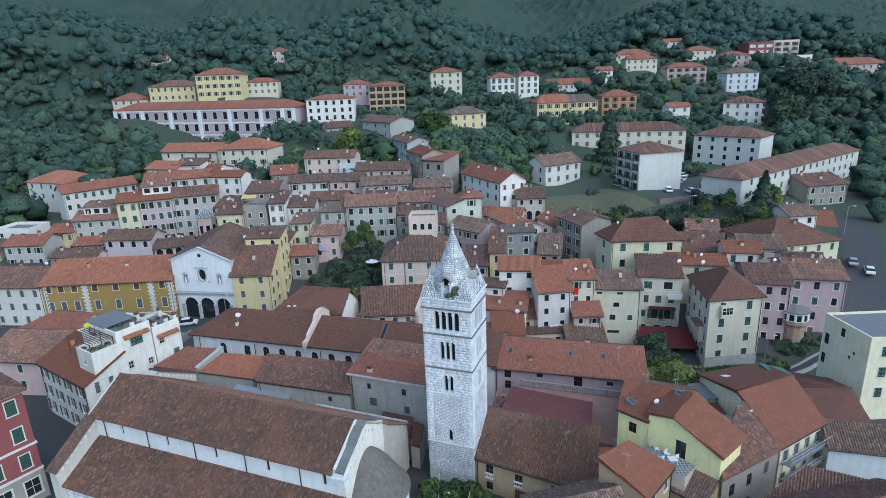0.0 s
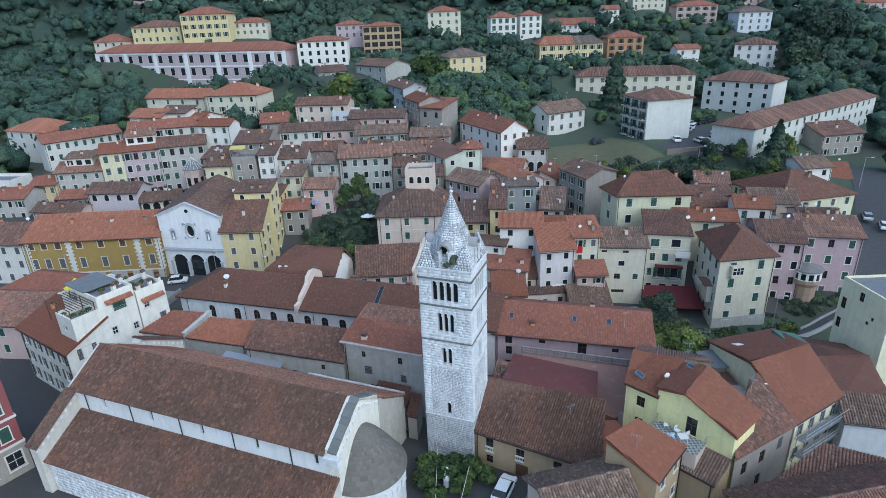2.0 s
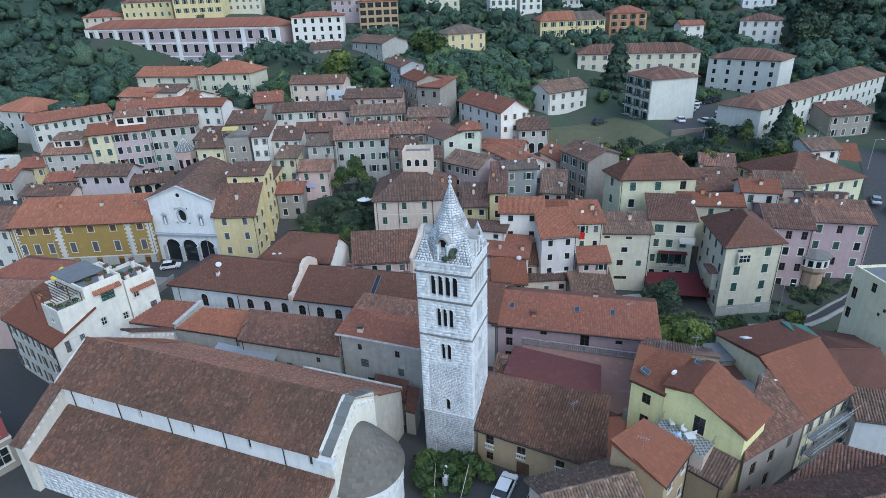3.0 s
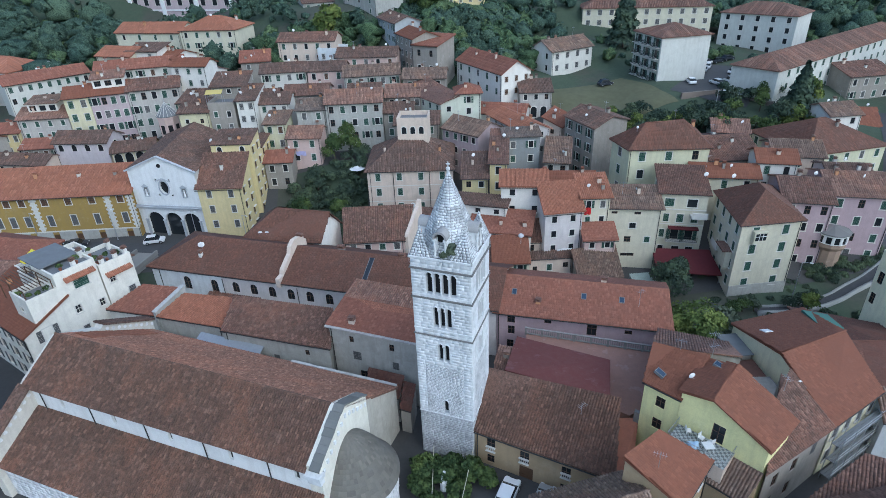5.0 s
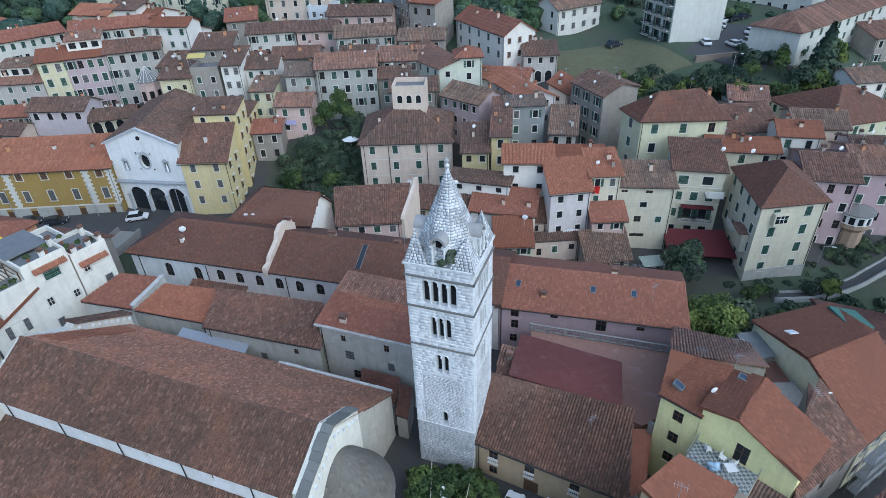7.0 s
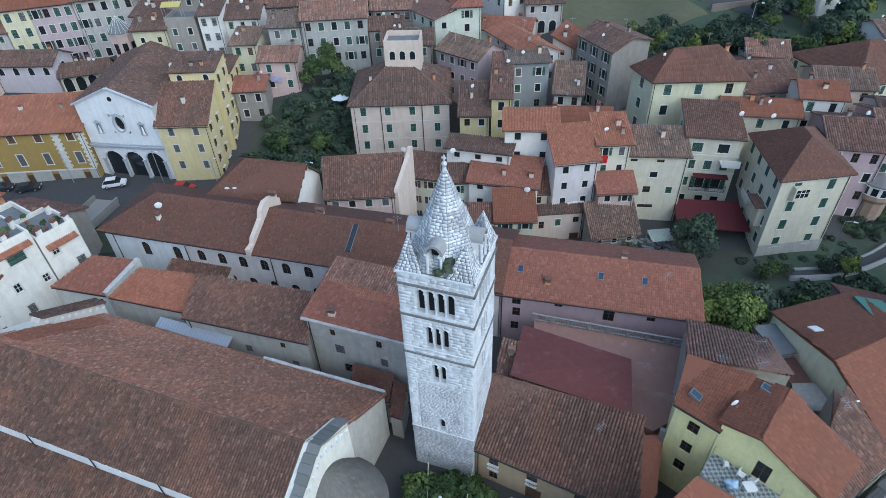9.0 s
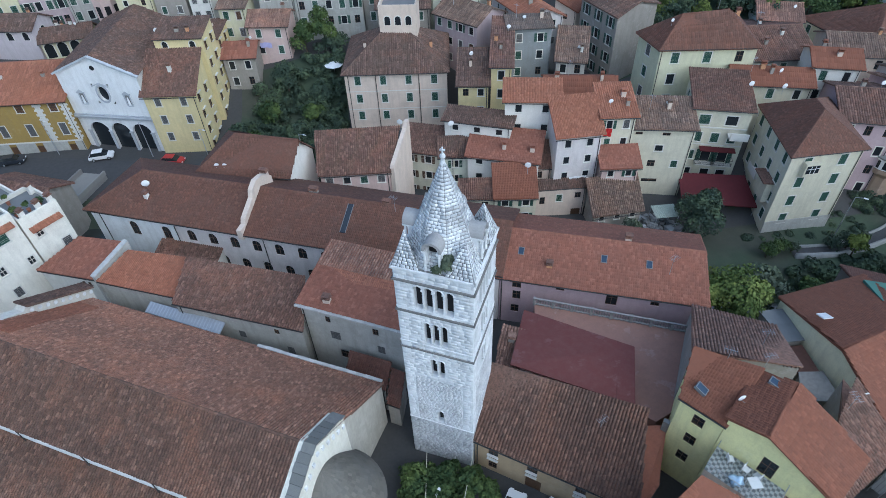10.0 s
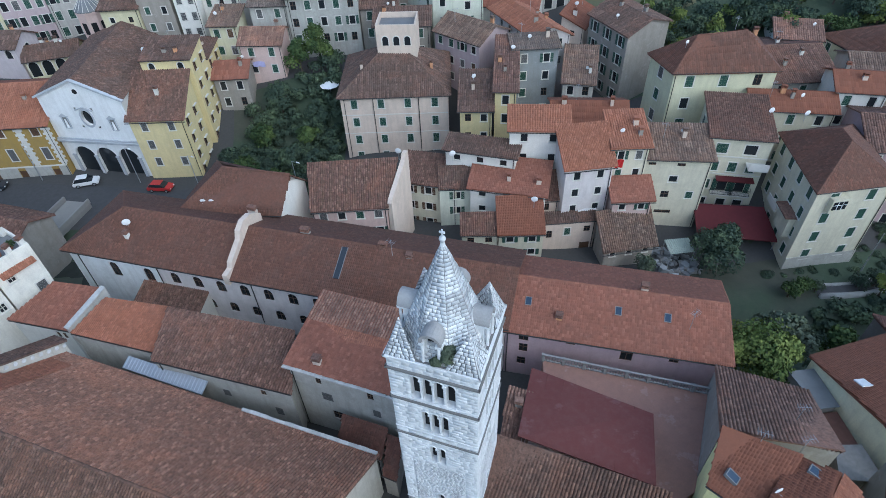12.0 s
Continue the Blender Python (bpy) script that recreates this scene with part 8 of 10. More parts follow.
for p, k in (((-35.58, 33.2, 8.8), 1.6), ((-27.3, 36.6, 8.7), 1.2), ((-26.2, 36.4, 8.7), 1.2), ((-45.6, 79.4, 10.9), 1.6), ((-2.6, 46.6, 7.1), 1.5), ((49.1, 43.7, 10.6), 1.4), ((53.3, 42.2, 10.6), 1.4),
             ((4.7, 43.3, 8.1), 1.5), ((14.5, 34.9, 5.6), 1.5), ((22.03, -7.45, 12.1), 1.1), ((33.9, -6.65, 9.1), 1.2)):
    dish(Vector(p), drng, k)
for p in ((22.5, -4.0, 11.9), (25.6, -4.6, 11.4), (27.5, -1.5, 10.4), (12.4, -5.5, 5.9), (-4.0, 23.0, 9.6), (31.5, -8.0, 9.6), (15.5, -16.0, 10.2), (24.5, 10.5, 8.2)):
    aerial(Vector(p), drng)
# dark slot across the convent roof
slot = thing("roof_slot", (-9.8, 23.5, 8.5), "narrow dark glazed slot in a tiled roof", "skylight")
bm = bmesh.new()
sa, sb_ = Vector((-10.4, 21.9, 8.32)), Vector((-9.2, 25.05, 9.95))
sd = Vector((0.938, -0.346, 0)) * 0.32
slab(bm, [v - slot.location for v in (sa - sd, sa + sd, sb_ + sd, sb_ - sd)], 0.3)
part("glazing", bm, simple("slot_glass", (0.03, 0.035, 0.045), 0.2), slot)
for s in (-1, 1):
    bm = bmesh.new()
    tube(bm, sa + sd * s * 1.08 - slot.location, sb_ + sd * s * 1.08 - slot.location, 0.05, 0.05, 5)
    part("edge", bm, M_SHEET, slot)
# white sign panel on the cream house roof
def lie(name, corners, thick, mat, label, category):
    c = sum((Vector(p) for p in corners), Vector()) / len(corners)
    top = thing(name, c, label, category)
    bm = bmesh.new()
    slab(bm, [Vector(p) - c for p in corners], thick)
    part("sheet", bm, mat, top)
    return top


lie("roof_panel", [(35.1, 1.2, 10.22), (36.0, 1.2, 10.22), (36.0, 2.2, 9.8), (35.1, 2.2, 9.8)], 0.12, M_WHITE, "white rectangular panel lying on roof tiles", "panel")
lie("roof_sheet", [(43.0, 3.6, 9.0), (46.2, 3.0, 8.3), (46.8, 6.6, 7.7), (43.6, 7.0, 8.4)], 0.3, simple("green_sheet", (0.07, 0.16, 0.13), 0.6), "green corrugated plastic sheet roof", "roof")
lie("red_awning", [(38.2, 34.3, -1.9), (48.4, 31.4, -1.9), (48.0, 36.2, 0.5), (38.85, 38.6, 0.3)], 0.12, simple("dark_red_canvas", (0.09, 0.014, 0.018), 0.8, 0, 0.2, 2), "broad dark red canvas awning over a yard", "awning")
for x, y, z in ((38.4, 34.6, -2.0), (43.2, 33.1, -2.0), (48.1, 31.7, -2.0)):
    top = thing("awning_post", (x, y, gz(x, y)), "thin metal post under a red awning", "post")
    bm = bmesh.new()
    tube(bm, (0, 0, -0.2), (0, 0, z - gz(x, y)), 0.05, 0.05, 6)
    part("post", bm, M_METAL, top)
shed = thing("lean_to_shed", (-27.6, 13.2, -1.2), "low shed with a pale corrugated metal roof", "shed")
so = Vector((-27.6, 13.2, -1.2))
bm = bmesh.new()
slab(bm, [Vector(p) - so for p in ((-32.3, 14.9, 5.3), (-23.4, 10.6, 5.3), (-22.9, 11.8, 5.75), (-31.8, 16.0, 5.75))], 0.1)
part("roof", bm, M_METAL, shed, "pale corrugated metal sheet")
for k in range(24):
    t = (k + 0.5) / 24
    bm = bmesh.new()
    a, b = Vector((-32.3, 14.9, 5.3)).lerp(Vector((-23.4, 10.6, 5.3)), t) - so, Vector((-31.8, 16.0, 5.75)).lerp(Vector((-22.9, 11.8, 5.75)), t) - so
    tube(bm, a, b, 0.05, 0.05, 5)
    part("rib", bm, M_METAL, shed)
bm = bmesh.new()
prism(bm, [(x - so.x, y - so.y) for x, y in ((-32.1, 15.0), (-25.5, 11.8), (-25.1, 12.7), (-31.7, 15.8))], -0.3, 6.4)
part("wall", bm, wall_mat("stone"), shed)
# orange patch of newer tiles at the west end of the nave
pv = [nave_m @ Vector(v) for v in ((UW + 3.2, 9.2, 7.22), (UW + 0.6, 9.2, 7.22), (UW + 0.5, 1.2, 12.43), (UW + 3.1, 1.2, 12.43))]
patch = thing("tile_patch", pv[0], "strip of newer orange tiles on the nave", "roof tiles")
v, f = tile_rows(pv, 0.26, 0.42, drng, 0.04)
part_np("roof_tiles", v - np.array(pv[0]), f, roof_mat("orange"), patch, kind="stuff")
# older sun-bleached tiles on the upper part of the grey convent house, coping stones along its eave
ga, gb_ = Vector((-14.2, 10.2, 0)), Vector((-3.7, 5.3, 0))
gn = Vector((0.4229, 0.9062, 0)) * 7.8
gd = (gb_ - ga).normalized()
pv = [p + gn * v + Vector((0, 0, 9.62 + 1.4 * v)) for p, v in ((ga - gd * 0.25, 0.6), (gb_ + gd * 0.25, 0.6), (gb_ + gd * 0.25, 1.03), (ga - gd * 0.25, 1.03))]
patch = thing("tile_patch", pv[0], "band of older bleached tiles on a convent roof", "roof tiles")
v, f = tile_rows(pv, 0.29, 0.42, drng, 0.08, 0.42)
part_np("roof_tiles", v - np.array(pv[0]), f, roof_mat("sunny"), patch, kind="stuff")
pv = [p + gn * v + Vector((0, 0, 9.62 + 1.4 * v)) for p, v in ((ga + gd * 4.6, 0.44), (gb_ + gd * 0.25, 0.5), (gb_ + gd * 0.25, 0.62), (ga + gd * 1.2, 0.62))]
patch = thing("tile_patch", pv[0], "streak of new orange tiles on a convent roof", "roof tiles")
v, f = tile_rows(pv, 0.2, 0.36, drng, 0.07, 0.2)
part_np("roof_tiles", v - np.array(pv[0]), f, roof_mat("orange"), patch, kind="stuff")
cop = thing("eave_coping", ga + Vector((0, 0, 9.4)), "pale stone coping along a roof eave", "coping")
for k in range(17):
    bm = bmesh.new()
    box(bm, -0.25 + k * 0.7, -0.62, 0.02 + drng.uniform(0, 0.04), 0.41 + k * 0.7, 0.0, 0.2, wall_matrix((0, 0), gd.to_2d(), 0, 0))
    part("coping_stone", bm, M_COPING, cop)
# raised dividing wall between the red and the orange roof
dw = thing("parapet_wall", (-38.3, 19.4, -1.5), "pale plastered dividing wall between two low roofs", "wall")
bm = bmesh.new()
wa, wb = Vector((-38.55, 19.3, 0)), Vector((-35.85, 23.9, 0))
wm = wall_matrix(wa.to_2d(), wb.to_2d(), 0, 0)
wm.translation -= Vector((-38.3, 19.4, -1.5))
WLEN = (wb - wa).length
for x in (-0.25, 0.25):
    bm.faces.new([bm.verts.new(wm @ Vector((u, x, z))) for u, z in ((0, -0.5), (WLEN, -0.5), (WLEN, 8.3), (0, 7.2))][::1 if x < 0 else -1])
for (u0, z0), (u1, z1) in zip(((0, -0.5), (WLEN, -0.5), (WLEN, 8.3), (0, 7.2)), ((WLEN, -0.5), (WLEN, 8.3), (0, 7.2), (0, -0.5))):
    quad(bm, *(wm @ Vector(p) for p in ((u0, 0.25, z0), (u1, 0.25, z1), (u1, -0.25, z1), (u0, -0.25, z0))))
part("wall", bm, wall_mat("grey"), dw)
bm = bmesh.new()
slab(bm, [wm @ Vector(p) for p in ((-0.1, -0.34, 7.3), (WLEN, -0.34, 8.42), (WLEN, 0.34, 8.42), (-0.1, 0.34, 7.3))], 0.1)
part("coping", bm, M_COPING, dw, "pale stone coping")
# ruined firewall between two back roofs
fwl = thing("firewall", (-3.6, 35.2, -3), "pale pink plastered firewall standing above the roofs", "wall")
bm = bmesh.new()
fm = wall_matrix((-4.2, 35.0), (-1.4, 41.4), 0, 0)
fm.translation -= Vector((-3.6, 35.2, -3))
prof = [(0, -3.5), (6.6, -3.5), (6.6, 11.6), (5.9, 11.6), (5.4, 10.9), (0.3, 8.2), (0, 7.8)]
for y in (-0.3, 0.3):
    bm.faces.new([bm.verts.new(fm @ Vector((u, y, z))) for u, z in (prof if y < 0 else prof[::-1])])
for (u0, z0), (u1, z1) in zip(prof, prof[1:] + prof[:1]):
    quad(bm, *(fm @ Vector(p) for p in ((u0, 0.3, z0), (u1, 0.3, z1), (u1, -0.3, z1), (u0, -0.3, z0))))
part("wall", bm, wall_mat("buff"), fwl)
# roof terrace beside the yellow house, with chequered tiles
TQ = [(19.0, -10.6), (22.4, -14.6), (24.4, -12.9), (20.9, -8.9)]
rt = thing("tiled_terrace", (21.6, -11.8, -0.5), "small roof terrace with grey and white tiles", "terrace")
bm = bmesh.new()
prism(bm, [(x - 21.6, y + 11.8) for x, y in TQ], 0, 8.6)
part("wall", bm, wall_mat("buff"), rt)
ta, tb, tc, td = (Vector((*p, 8.1)) - Vector((21.6, -11.8, -0.5)) for p in TQ)
M_TILE_A, M_TILE_B = simple("pale_floor_tile", (0.42, 0.44, 0.43), 0.6), simple("grey_floor_tile", (0.17, 0.18, 0.18), 0.6)
n1, n2 = 20, 10
for i in range(n1):
    for j in range(n2):
        u0, u1, v0, v1 = (i + 0.03) / n1, (i + 0.97) / n1, (j + 0.03) / n2, (j + 0.97) / n2
        q = [ta.lerp(tb, u).lerp(td.lerp(tc, u), v) for u, v in ((u0, v0), (u1, v0), (u1, v1), (u0, v1))]
        bm = bmesh.new()
        slab(bm, [p + Vector((0, 0, 0.03)) for p in q], 0.04)
        part("floor_tile", bm, M_TILE_A if (i + j) % 2 else M_TILE_B, rt)
for a, b in ((ta, tb), (tb, tc), (td, ta)):
    bm = bmesh.new()
    tube(bm, a + Vector((0, 0, 0.97)), b + Vector((0, 0, 0.97)), 0.03, 0.03, 6)
    rail = part("rail", bm, M_METAL, rt, "thin grey metal rail")
    n = int((b - a).length / 0.3)
    for k in range(n + 1):
        p = a.lerp(b, k / n)
        mesh_ob("rail_bar", fixture_mesh("rail_bar", lambda bm: tube(bm, (0, 0, 0), (0, 0, 0.95), 0.014, 0.014, 4), M_METAL), rail, Matrix.Translation(p))


def plastic_chair(x, y, z, yaw):
    top = thing("plastic_chair", (x, y, z), "white moulded plastic garden chair", "chair", "chairs on the terrace")
    top.rotation_euler.z = radians(yaw)
    bm = bmesh.new()
    box(bm, -0.26, -0.25, 0.4, 0.26, 0.25, 0.44)
    part("seat", bm, M_WHITE, top)
    bm = bmesh.new()
    box(bm, -0.26, 0.21, 0.44, 0.26, 0.26, 0.9)
    part("backrest", bm, M_WHITE, top)
    for sx in (-1, 1):
        for sy in (-1, 1):
            bm = bmesh.new()
            tube(bm, (sx * 0.24, sy * 0.22, 0), (sx * 0.22, sy * 0.2, 0.4), 0.025, 0.03, 6)
            part("leg", bm, M_WHITE, top)


plastic_chair(22.0, -11.2, 8.13, 30)
plastic_chair(22.6, -11.8, 8.13, 200)
plastic_chair(21.2, -10.2, 8.13, 80)
tbl = thing("plastic_table", (22.0, -12.4, 8.13), "white plastic garden table on a terrace", "table")
bm = bmesh.new()
box(bm, -0.45, -0.45, 0.68, 0.45, 0.45, 0.72)
part("tabletop", bm, M_WHITE, tbl)
for sx in (-1, 1):
    for sy in (-1, 1):
        bm = bmesh.new()
        tube(bm, (sx * 0.38, sy * 0.38, 0), (sx * 0.36, sy * 0.36, 0.68), 0.03, 0.03, 6)
        part("leg", bm, M_WHITE, tbl)
# balustrades below the windows of the brown house
for u in (1.3, 5.0, 9.4):
    m = wall_matrix(BROWN[0], BROWN[1], u + 0.48, 2.15)
    top = thing("window_balustrade", m.translation, "small white stone balustrade under a window", "balustrade", "balustrades of the brown house")
    top.matrix_basis = m
    for k in range(5):
        bm = bmesh.new()
        tube(bm, (-0.4 + 0.2 * k, -0.12, 0.05), (-0.4 + 0.2 * k, -0.12, 0.62), 0.05, 0.04, 6)
        part("baluster", bm, M_TRIM, top)
    for z in (0.0, 0.62):
        bm = bmesh.new()
        box(bm, -0.55, -0.2, z, 0.55, 0.03, z + 0.08)
        part("rail", bm, M_TRIM, top)

# yards in the alley between the old tiled house and the cream house
for i, (q, z, mat, label) in enumerate((([(33.0, 1.6), (34.6, 1.6), (34.6, 5.4), (32.4, 5.4)], 6.8, M_SHEET, "dark felt roof of a small shed"), ([(32.6, -1.6), (34.4, -1.8), (34.5, 1.2), (33.0, 1.2)], 6.2, simple("rusty_sheet", (0.12, 0.06, 0.045), 0.8, 0, 0.3, 2), "rusty sheet roof of a yard shed"),
                                        ([(31.2, -4.6), (34.3, -5.2), (34.4, -2.2), (32.4, -2.0)], 6.6, M_CONC, "grey concrete yard terrace"))):
    cx, cy = sum(p[0] for p in q) / 4, sum(p[1] for p in q) / 4
    top = thing("shed", (cx, cy, -0.5), label, "shed")
    bm = bmesh.new()
    prism(bm, [(x - cx, y - cy) for x, y in q], 0, z + 0.4)
    part("wall", bm, wall_mat("stone"), top)
    bm = bmesh.new()
    prism(bm, [(x - cx, y - cy) for x, y in inset_quad(q, 0.15)], z + 0.4, z + 0.5)
    part("roof", bm, mat, top)
# parapet wall of rough stone by the terrace corner
par_w = thing("rubble_parapet", (18.2, -5.2, 4.5), "rough grey stone parapet at a terrace corner", "wall")
bm = bmesh.new()
box(bm, -0.2, 0, 0, 0.2, 3.2, 2.1, Matrix.Rotation(radians(-128), 4, "Z"))
part("wall", bm, M_CONC, par_w)
M_CABLE = simple("pale_cable", (0.5, 0.48, 0.38), 0.6)
# white marble figure and stay cables at the foot of the tower
st_ = thing("statue", (-2.0, -7.3, gz(-2.0, -7.3)), "plain white marble figure among shrubs", "statue")
bm = bmesh.new()
tube(bm, (0, 0, -0.2), (0, 0, 1.1), 0.45, 0.4, 10)
tube(bm, (0, 0, 1.1), (0.05, 0.05, 2.0), 0.38, 0.24, 10)
tube(bm, (0.05, 0.05, 2.0), (0.1, 0.1, 2.5), 0.2, 0.14, 8)
part("figure", bm, M_MARBLE, st_)
for a, b in (((-2.7, -3.6, 2.4), (-4.2, -17.0, 0.3)), ((1.6, -4.1, 2.6), (-3.0, -17.5, 0.3))):
    top = thing("stay_cable", a, "pale steel cable from the tower wall", "cable")
    bm = bmesh.new()
    tube(bm, (0, 0, 0), Vector(b) - Vector(a), 0.035, 0.035, 5)
    part("cable", bm, M_CABLE, top)
# ---- trees, hedges and the wooded hills ----
def leaf_mat(name, cols):
    m, nt, b = nodes(name)
    g = nt.nodes.new("ShaderNodeNewGeometry")
    tone = ramp(nt, g.outputs["Random Per Island"], [(i / (len(cols) - 1), c) for i, c in enumerate(cols)])
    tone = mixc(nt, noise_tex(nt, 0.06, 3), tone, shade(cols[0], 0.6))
    # sunlit patches painted into the leaf colour as lighter yellow-green
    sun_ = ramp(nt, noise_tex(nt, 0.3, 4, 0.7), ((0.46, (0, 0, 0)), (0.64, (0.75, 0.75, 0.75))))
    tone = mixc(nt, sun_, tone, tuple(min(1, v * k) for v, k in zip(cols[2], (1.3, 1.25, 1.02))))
    nt.links.new(tone, b.inputs["Base Color"])
    b.inputs["Roughness"].default_value = 0.75
    b.inputs["Specular IOR Level"].default_value = 0.15
    return m


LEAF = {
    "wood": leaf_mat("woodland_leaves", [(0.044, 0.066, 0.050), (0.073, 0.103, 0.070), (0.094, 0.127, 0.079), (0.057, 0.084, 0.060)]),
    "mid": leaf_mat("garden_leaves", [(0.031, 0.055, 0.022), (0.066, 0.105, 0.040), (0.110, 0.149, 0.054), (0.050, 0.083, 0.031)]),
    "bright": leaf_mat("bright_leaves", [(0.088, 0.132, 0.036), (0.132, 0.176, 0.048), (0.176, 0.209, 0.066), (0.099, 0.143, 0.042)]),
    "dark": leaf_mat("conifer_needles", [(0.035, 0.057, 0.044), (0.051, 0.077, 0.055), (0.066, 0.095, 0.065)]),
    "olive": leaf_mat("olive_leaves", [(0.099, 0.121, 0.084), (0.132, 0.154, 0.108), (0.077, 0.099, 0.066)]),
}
M_BARK = simple("bark", (0.07, 0.055, 0.042), 0.95, 0, 0.3, 5)


def crowns(base, height, radius, count, leaf, seed, squash=0.8, cone=0.0, jit=0.4):
    """Leaf sprays on lumpy crowns; base, height and radius are arrays, one entry a tree."""
    r = np.random.default_rng(seed)
    base, height, radius = np.asarray(base, float), np.asarray(height, float), np.asarray(radius, float)
    N = len(base)
    d = r.normal(size=(N, count, 3))
    d /= np.linalg.norm(d, axis=2, keepdims=True)
    d[:, :, 2] = np.where(d[:, :, 2] < -0.35, -d[:, :, 2], d[:, :, 2])
    lump = r.normal(size=(N, 7, 3))
    lump /= np.linalg.norm(lump, axis=2, keepdims=True)
    near = np.einsum("nmk,nlk->nml", d, lump).max(2)
    rad = (0.62 + 0.42 * near ** 3) * r.uniform(0.72, 1.06, (N, count))
    half = radius * squash
    if cone:
        f = r.uniform(0, 1, (N, count)) ** 0.8
        ang = r.uniform(0, 2 * np.pi, (N, count))
        rr = radius[:, None] * (1 - f) ** 0.9 * r.uniform(0.55, 1.05, (N, count)) * (1 + 0.15 * np.sin(f * 40))
        pos = np.stack([rr * np.cos(ang), rr * np.sin(ang), height[:, None] * (0.08 + 0.92 * f)], 2) + base[:, None]
        d = np.stack([np.cos(ang), np.sin(ang), np.full_like(ang, 0.5)], 2)
    else:
        scale = np.stack([radius, radius, half], 1)[:, None]
        pos = base[:, None] + d * rad[:, :, None] * scale
        pos[:, :, 2] += (height - half)[:, None]
    nor = d + r.normal(size=d.shape) * jit
    nor /= np.linalg.norm(nor, axis=2, keepdims=True)
    a = np.cross(nor, r.normal(size=d.shape))
    a /= np.linalg.norm(a, axis=2, keepdims=True)
    b = np.cross(nor, a)
    s = (leaf if np.ndim(leaf) else np.full(N, leaf))[:, None, None] * r.uniform(0.6, 1.3, (N, count, 1))
    q = np.stack([pos - a * s - b * s * 0.55, pos + a * s * 0.7 - b * s * 0.7, pos + a * s + b * s * 0.6, pos - a * s * 0.6 + b * s], 2)
    v = q.reshape(-1, 3)
    return v, np.arange(len(v)).reshape(-1, 4)


def lumps(base, height, radius, sub, seed, squash=0.85, ragged=0.2):
    """Closed uneven crowns, a knobbly shell for each tree."""
    r = np.random.default_rng(seed)
    base, height, radius = np.asarray(base, float), np.asarray(height, float), np.asarray(radius, float)
    ball = bmesh.new()
    bmesh.ops.create_icosphere(ball, subdivisions=sub, radius=1.0)
    d = np.array([v.co[:] for v in ball.verts])
    tri = np.array([[v.index for v in f.verts] for f in ball.faces])
    ball.free()
    N, K = len(base), len(d)
    lump = r.normal(size=(N, 8, 3))
    lump /= np.linalg.norm(lump, axis=2, keepdims=True)
    near = np.einsum("mk,nlk->nml", d, lump).max(2)
    rad = (0.55 + 0.5 * np.clip(near, 0, 1) ** 5) * (1 + r.normal(size=(N, K)) * ragged)
    half = radius * squash * r.uniform(0.8, 1.25, N)
    wide = r.uniform(0.8, 1.2, (N, 2))
    scale = np.stack([radius * wide[:, 0], radius * wide[:, 1], half], 1)[:, None]
    pos = base[:, None] + d[None] * rad[:, :, None] * scale
    pos[:, :, 2] += (height - half)[:, None]
    return pos.reshape(-1, 3), (tri[None] + (np.arange(N) * K)[:, None, None]).reshape(-1, 3)


def tree(x, y, h, r, kind="mid", label="leafy green garden tree", seed=1, count=700, leaf=0.3, conic=False, z=None):
    z = gz(x, y) if z is None else z
    top = thing("tree", (x, y, z), label, "tree")
    rg = random.Random(seed)
    bm = bmesh.new()
    trunk_h = h * (0.55 if not conic else 0.9)
    tube(bm, (0, 0, -0.4), (rg.uniform(-0.2, 0.2), rg.uniform(-0.2, 0.2), trunk_h), 0.05 * r + 0.08, 0.04, 8)
    if not conic:
        for i in range(5):
            t = rg.uniform(0, 6.28)
            zz = trunk_h * rg.uniform(0.5, 0.9)
            tube(bm, (0, 0, zz), (r * 0.6 * math.cos(t), r * 0.6 * math.sin(t), zz + r * 0.5), 0.06, 0.02, 6)
    part("trunk", bm, M_BARK, top)
    if conic:
        v, f = crowns([(0, 0, 0)], [h], [r], count, leaf, seed, cone=1.0)
    else:
        # several uneven boughs make one crown
        n = 7
        off = [(0, 0, 0)] + [(r * rg.uniform(0.3, 0.55) * math.cos(6.283 * i / (n - 1) + rg.uniform(-0.5, 0.5)), r * rg.uniform(0.3, 0.55) * math.sin(6.283 * i / (n - 1) + rg.uniform(-0.5, 0.5)), -h * rg.uniform(0.05, 0.4)) for i in range(n - 1)]
        size = [r * rg.uniform(0.5, 0.7)] + [r * rg.uniform(0.35, 0.62) for _ in off[1:]]
        v, f = crowns(off, [h] * n, size, count // n + 1, leaf, seed, min(1.1, 0.5 * h / r), jit=0.55)
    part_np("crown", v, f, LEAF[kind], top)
    return top


def outside(x, y, margin):
    ok = np.ones(len(x), bool)
    for q in FOOT:
        g = inset_quad(q, margin)
        inn = np.ones(len(x), bool)
        for i in range(4):
            (ax, ay), (bx, by) = g[i], g[(i + 1) % 4]
            inn &= (bx - ax) * (y - ay) - (by - ay) * (x - ax) > 0
        ok &= ~inn
    return ok


# single trees that stand out
tree(65, 131, 18, 5.5, "dark", "tall dark green conifer by apartment blocks", 2, 2600, 0.5, True)
tree(85, 74, 12, 4.0, "dark", "dark pointed fir beside a long terrace", 3, 1800, 0.4, True)
tree(7, 146, 12, 7.5, "mid", "broad umbrella pine by a yellow villa", 4, 3200, 0.36)
tree(174, 198, 25, 13, "dark", "huge dark evergreen tree on the slope", 5, 6500, 0.55)
tree(190, 204, 18, 8, "dark", "dark evergreen tree with a wide crown", 6, 3600, 0.5)
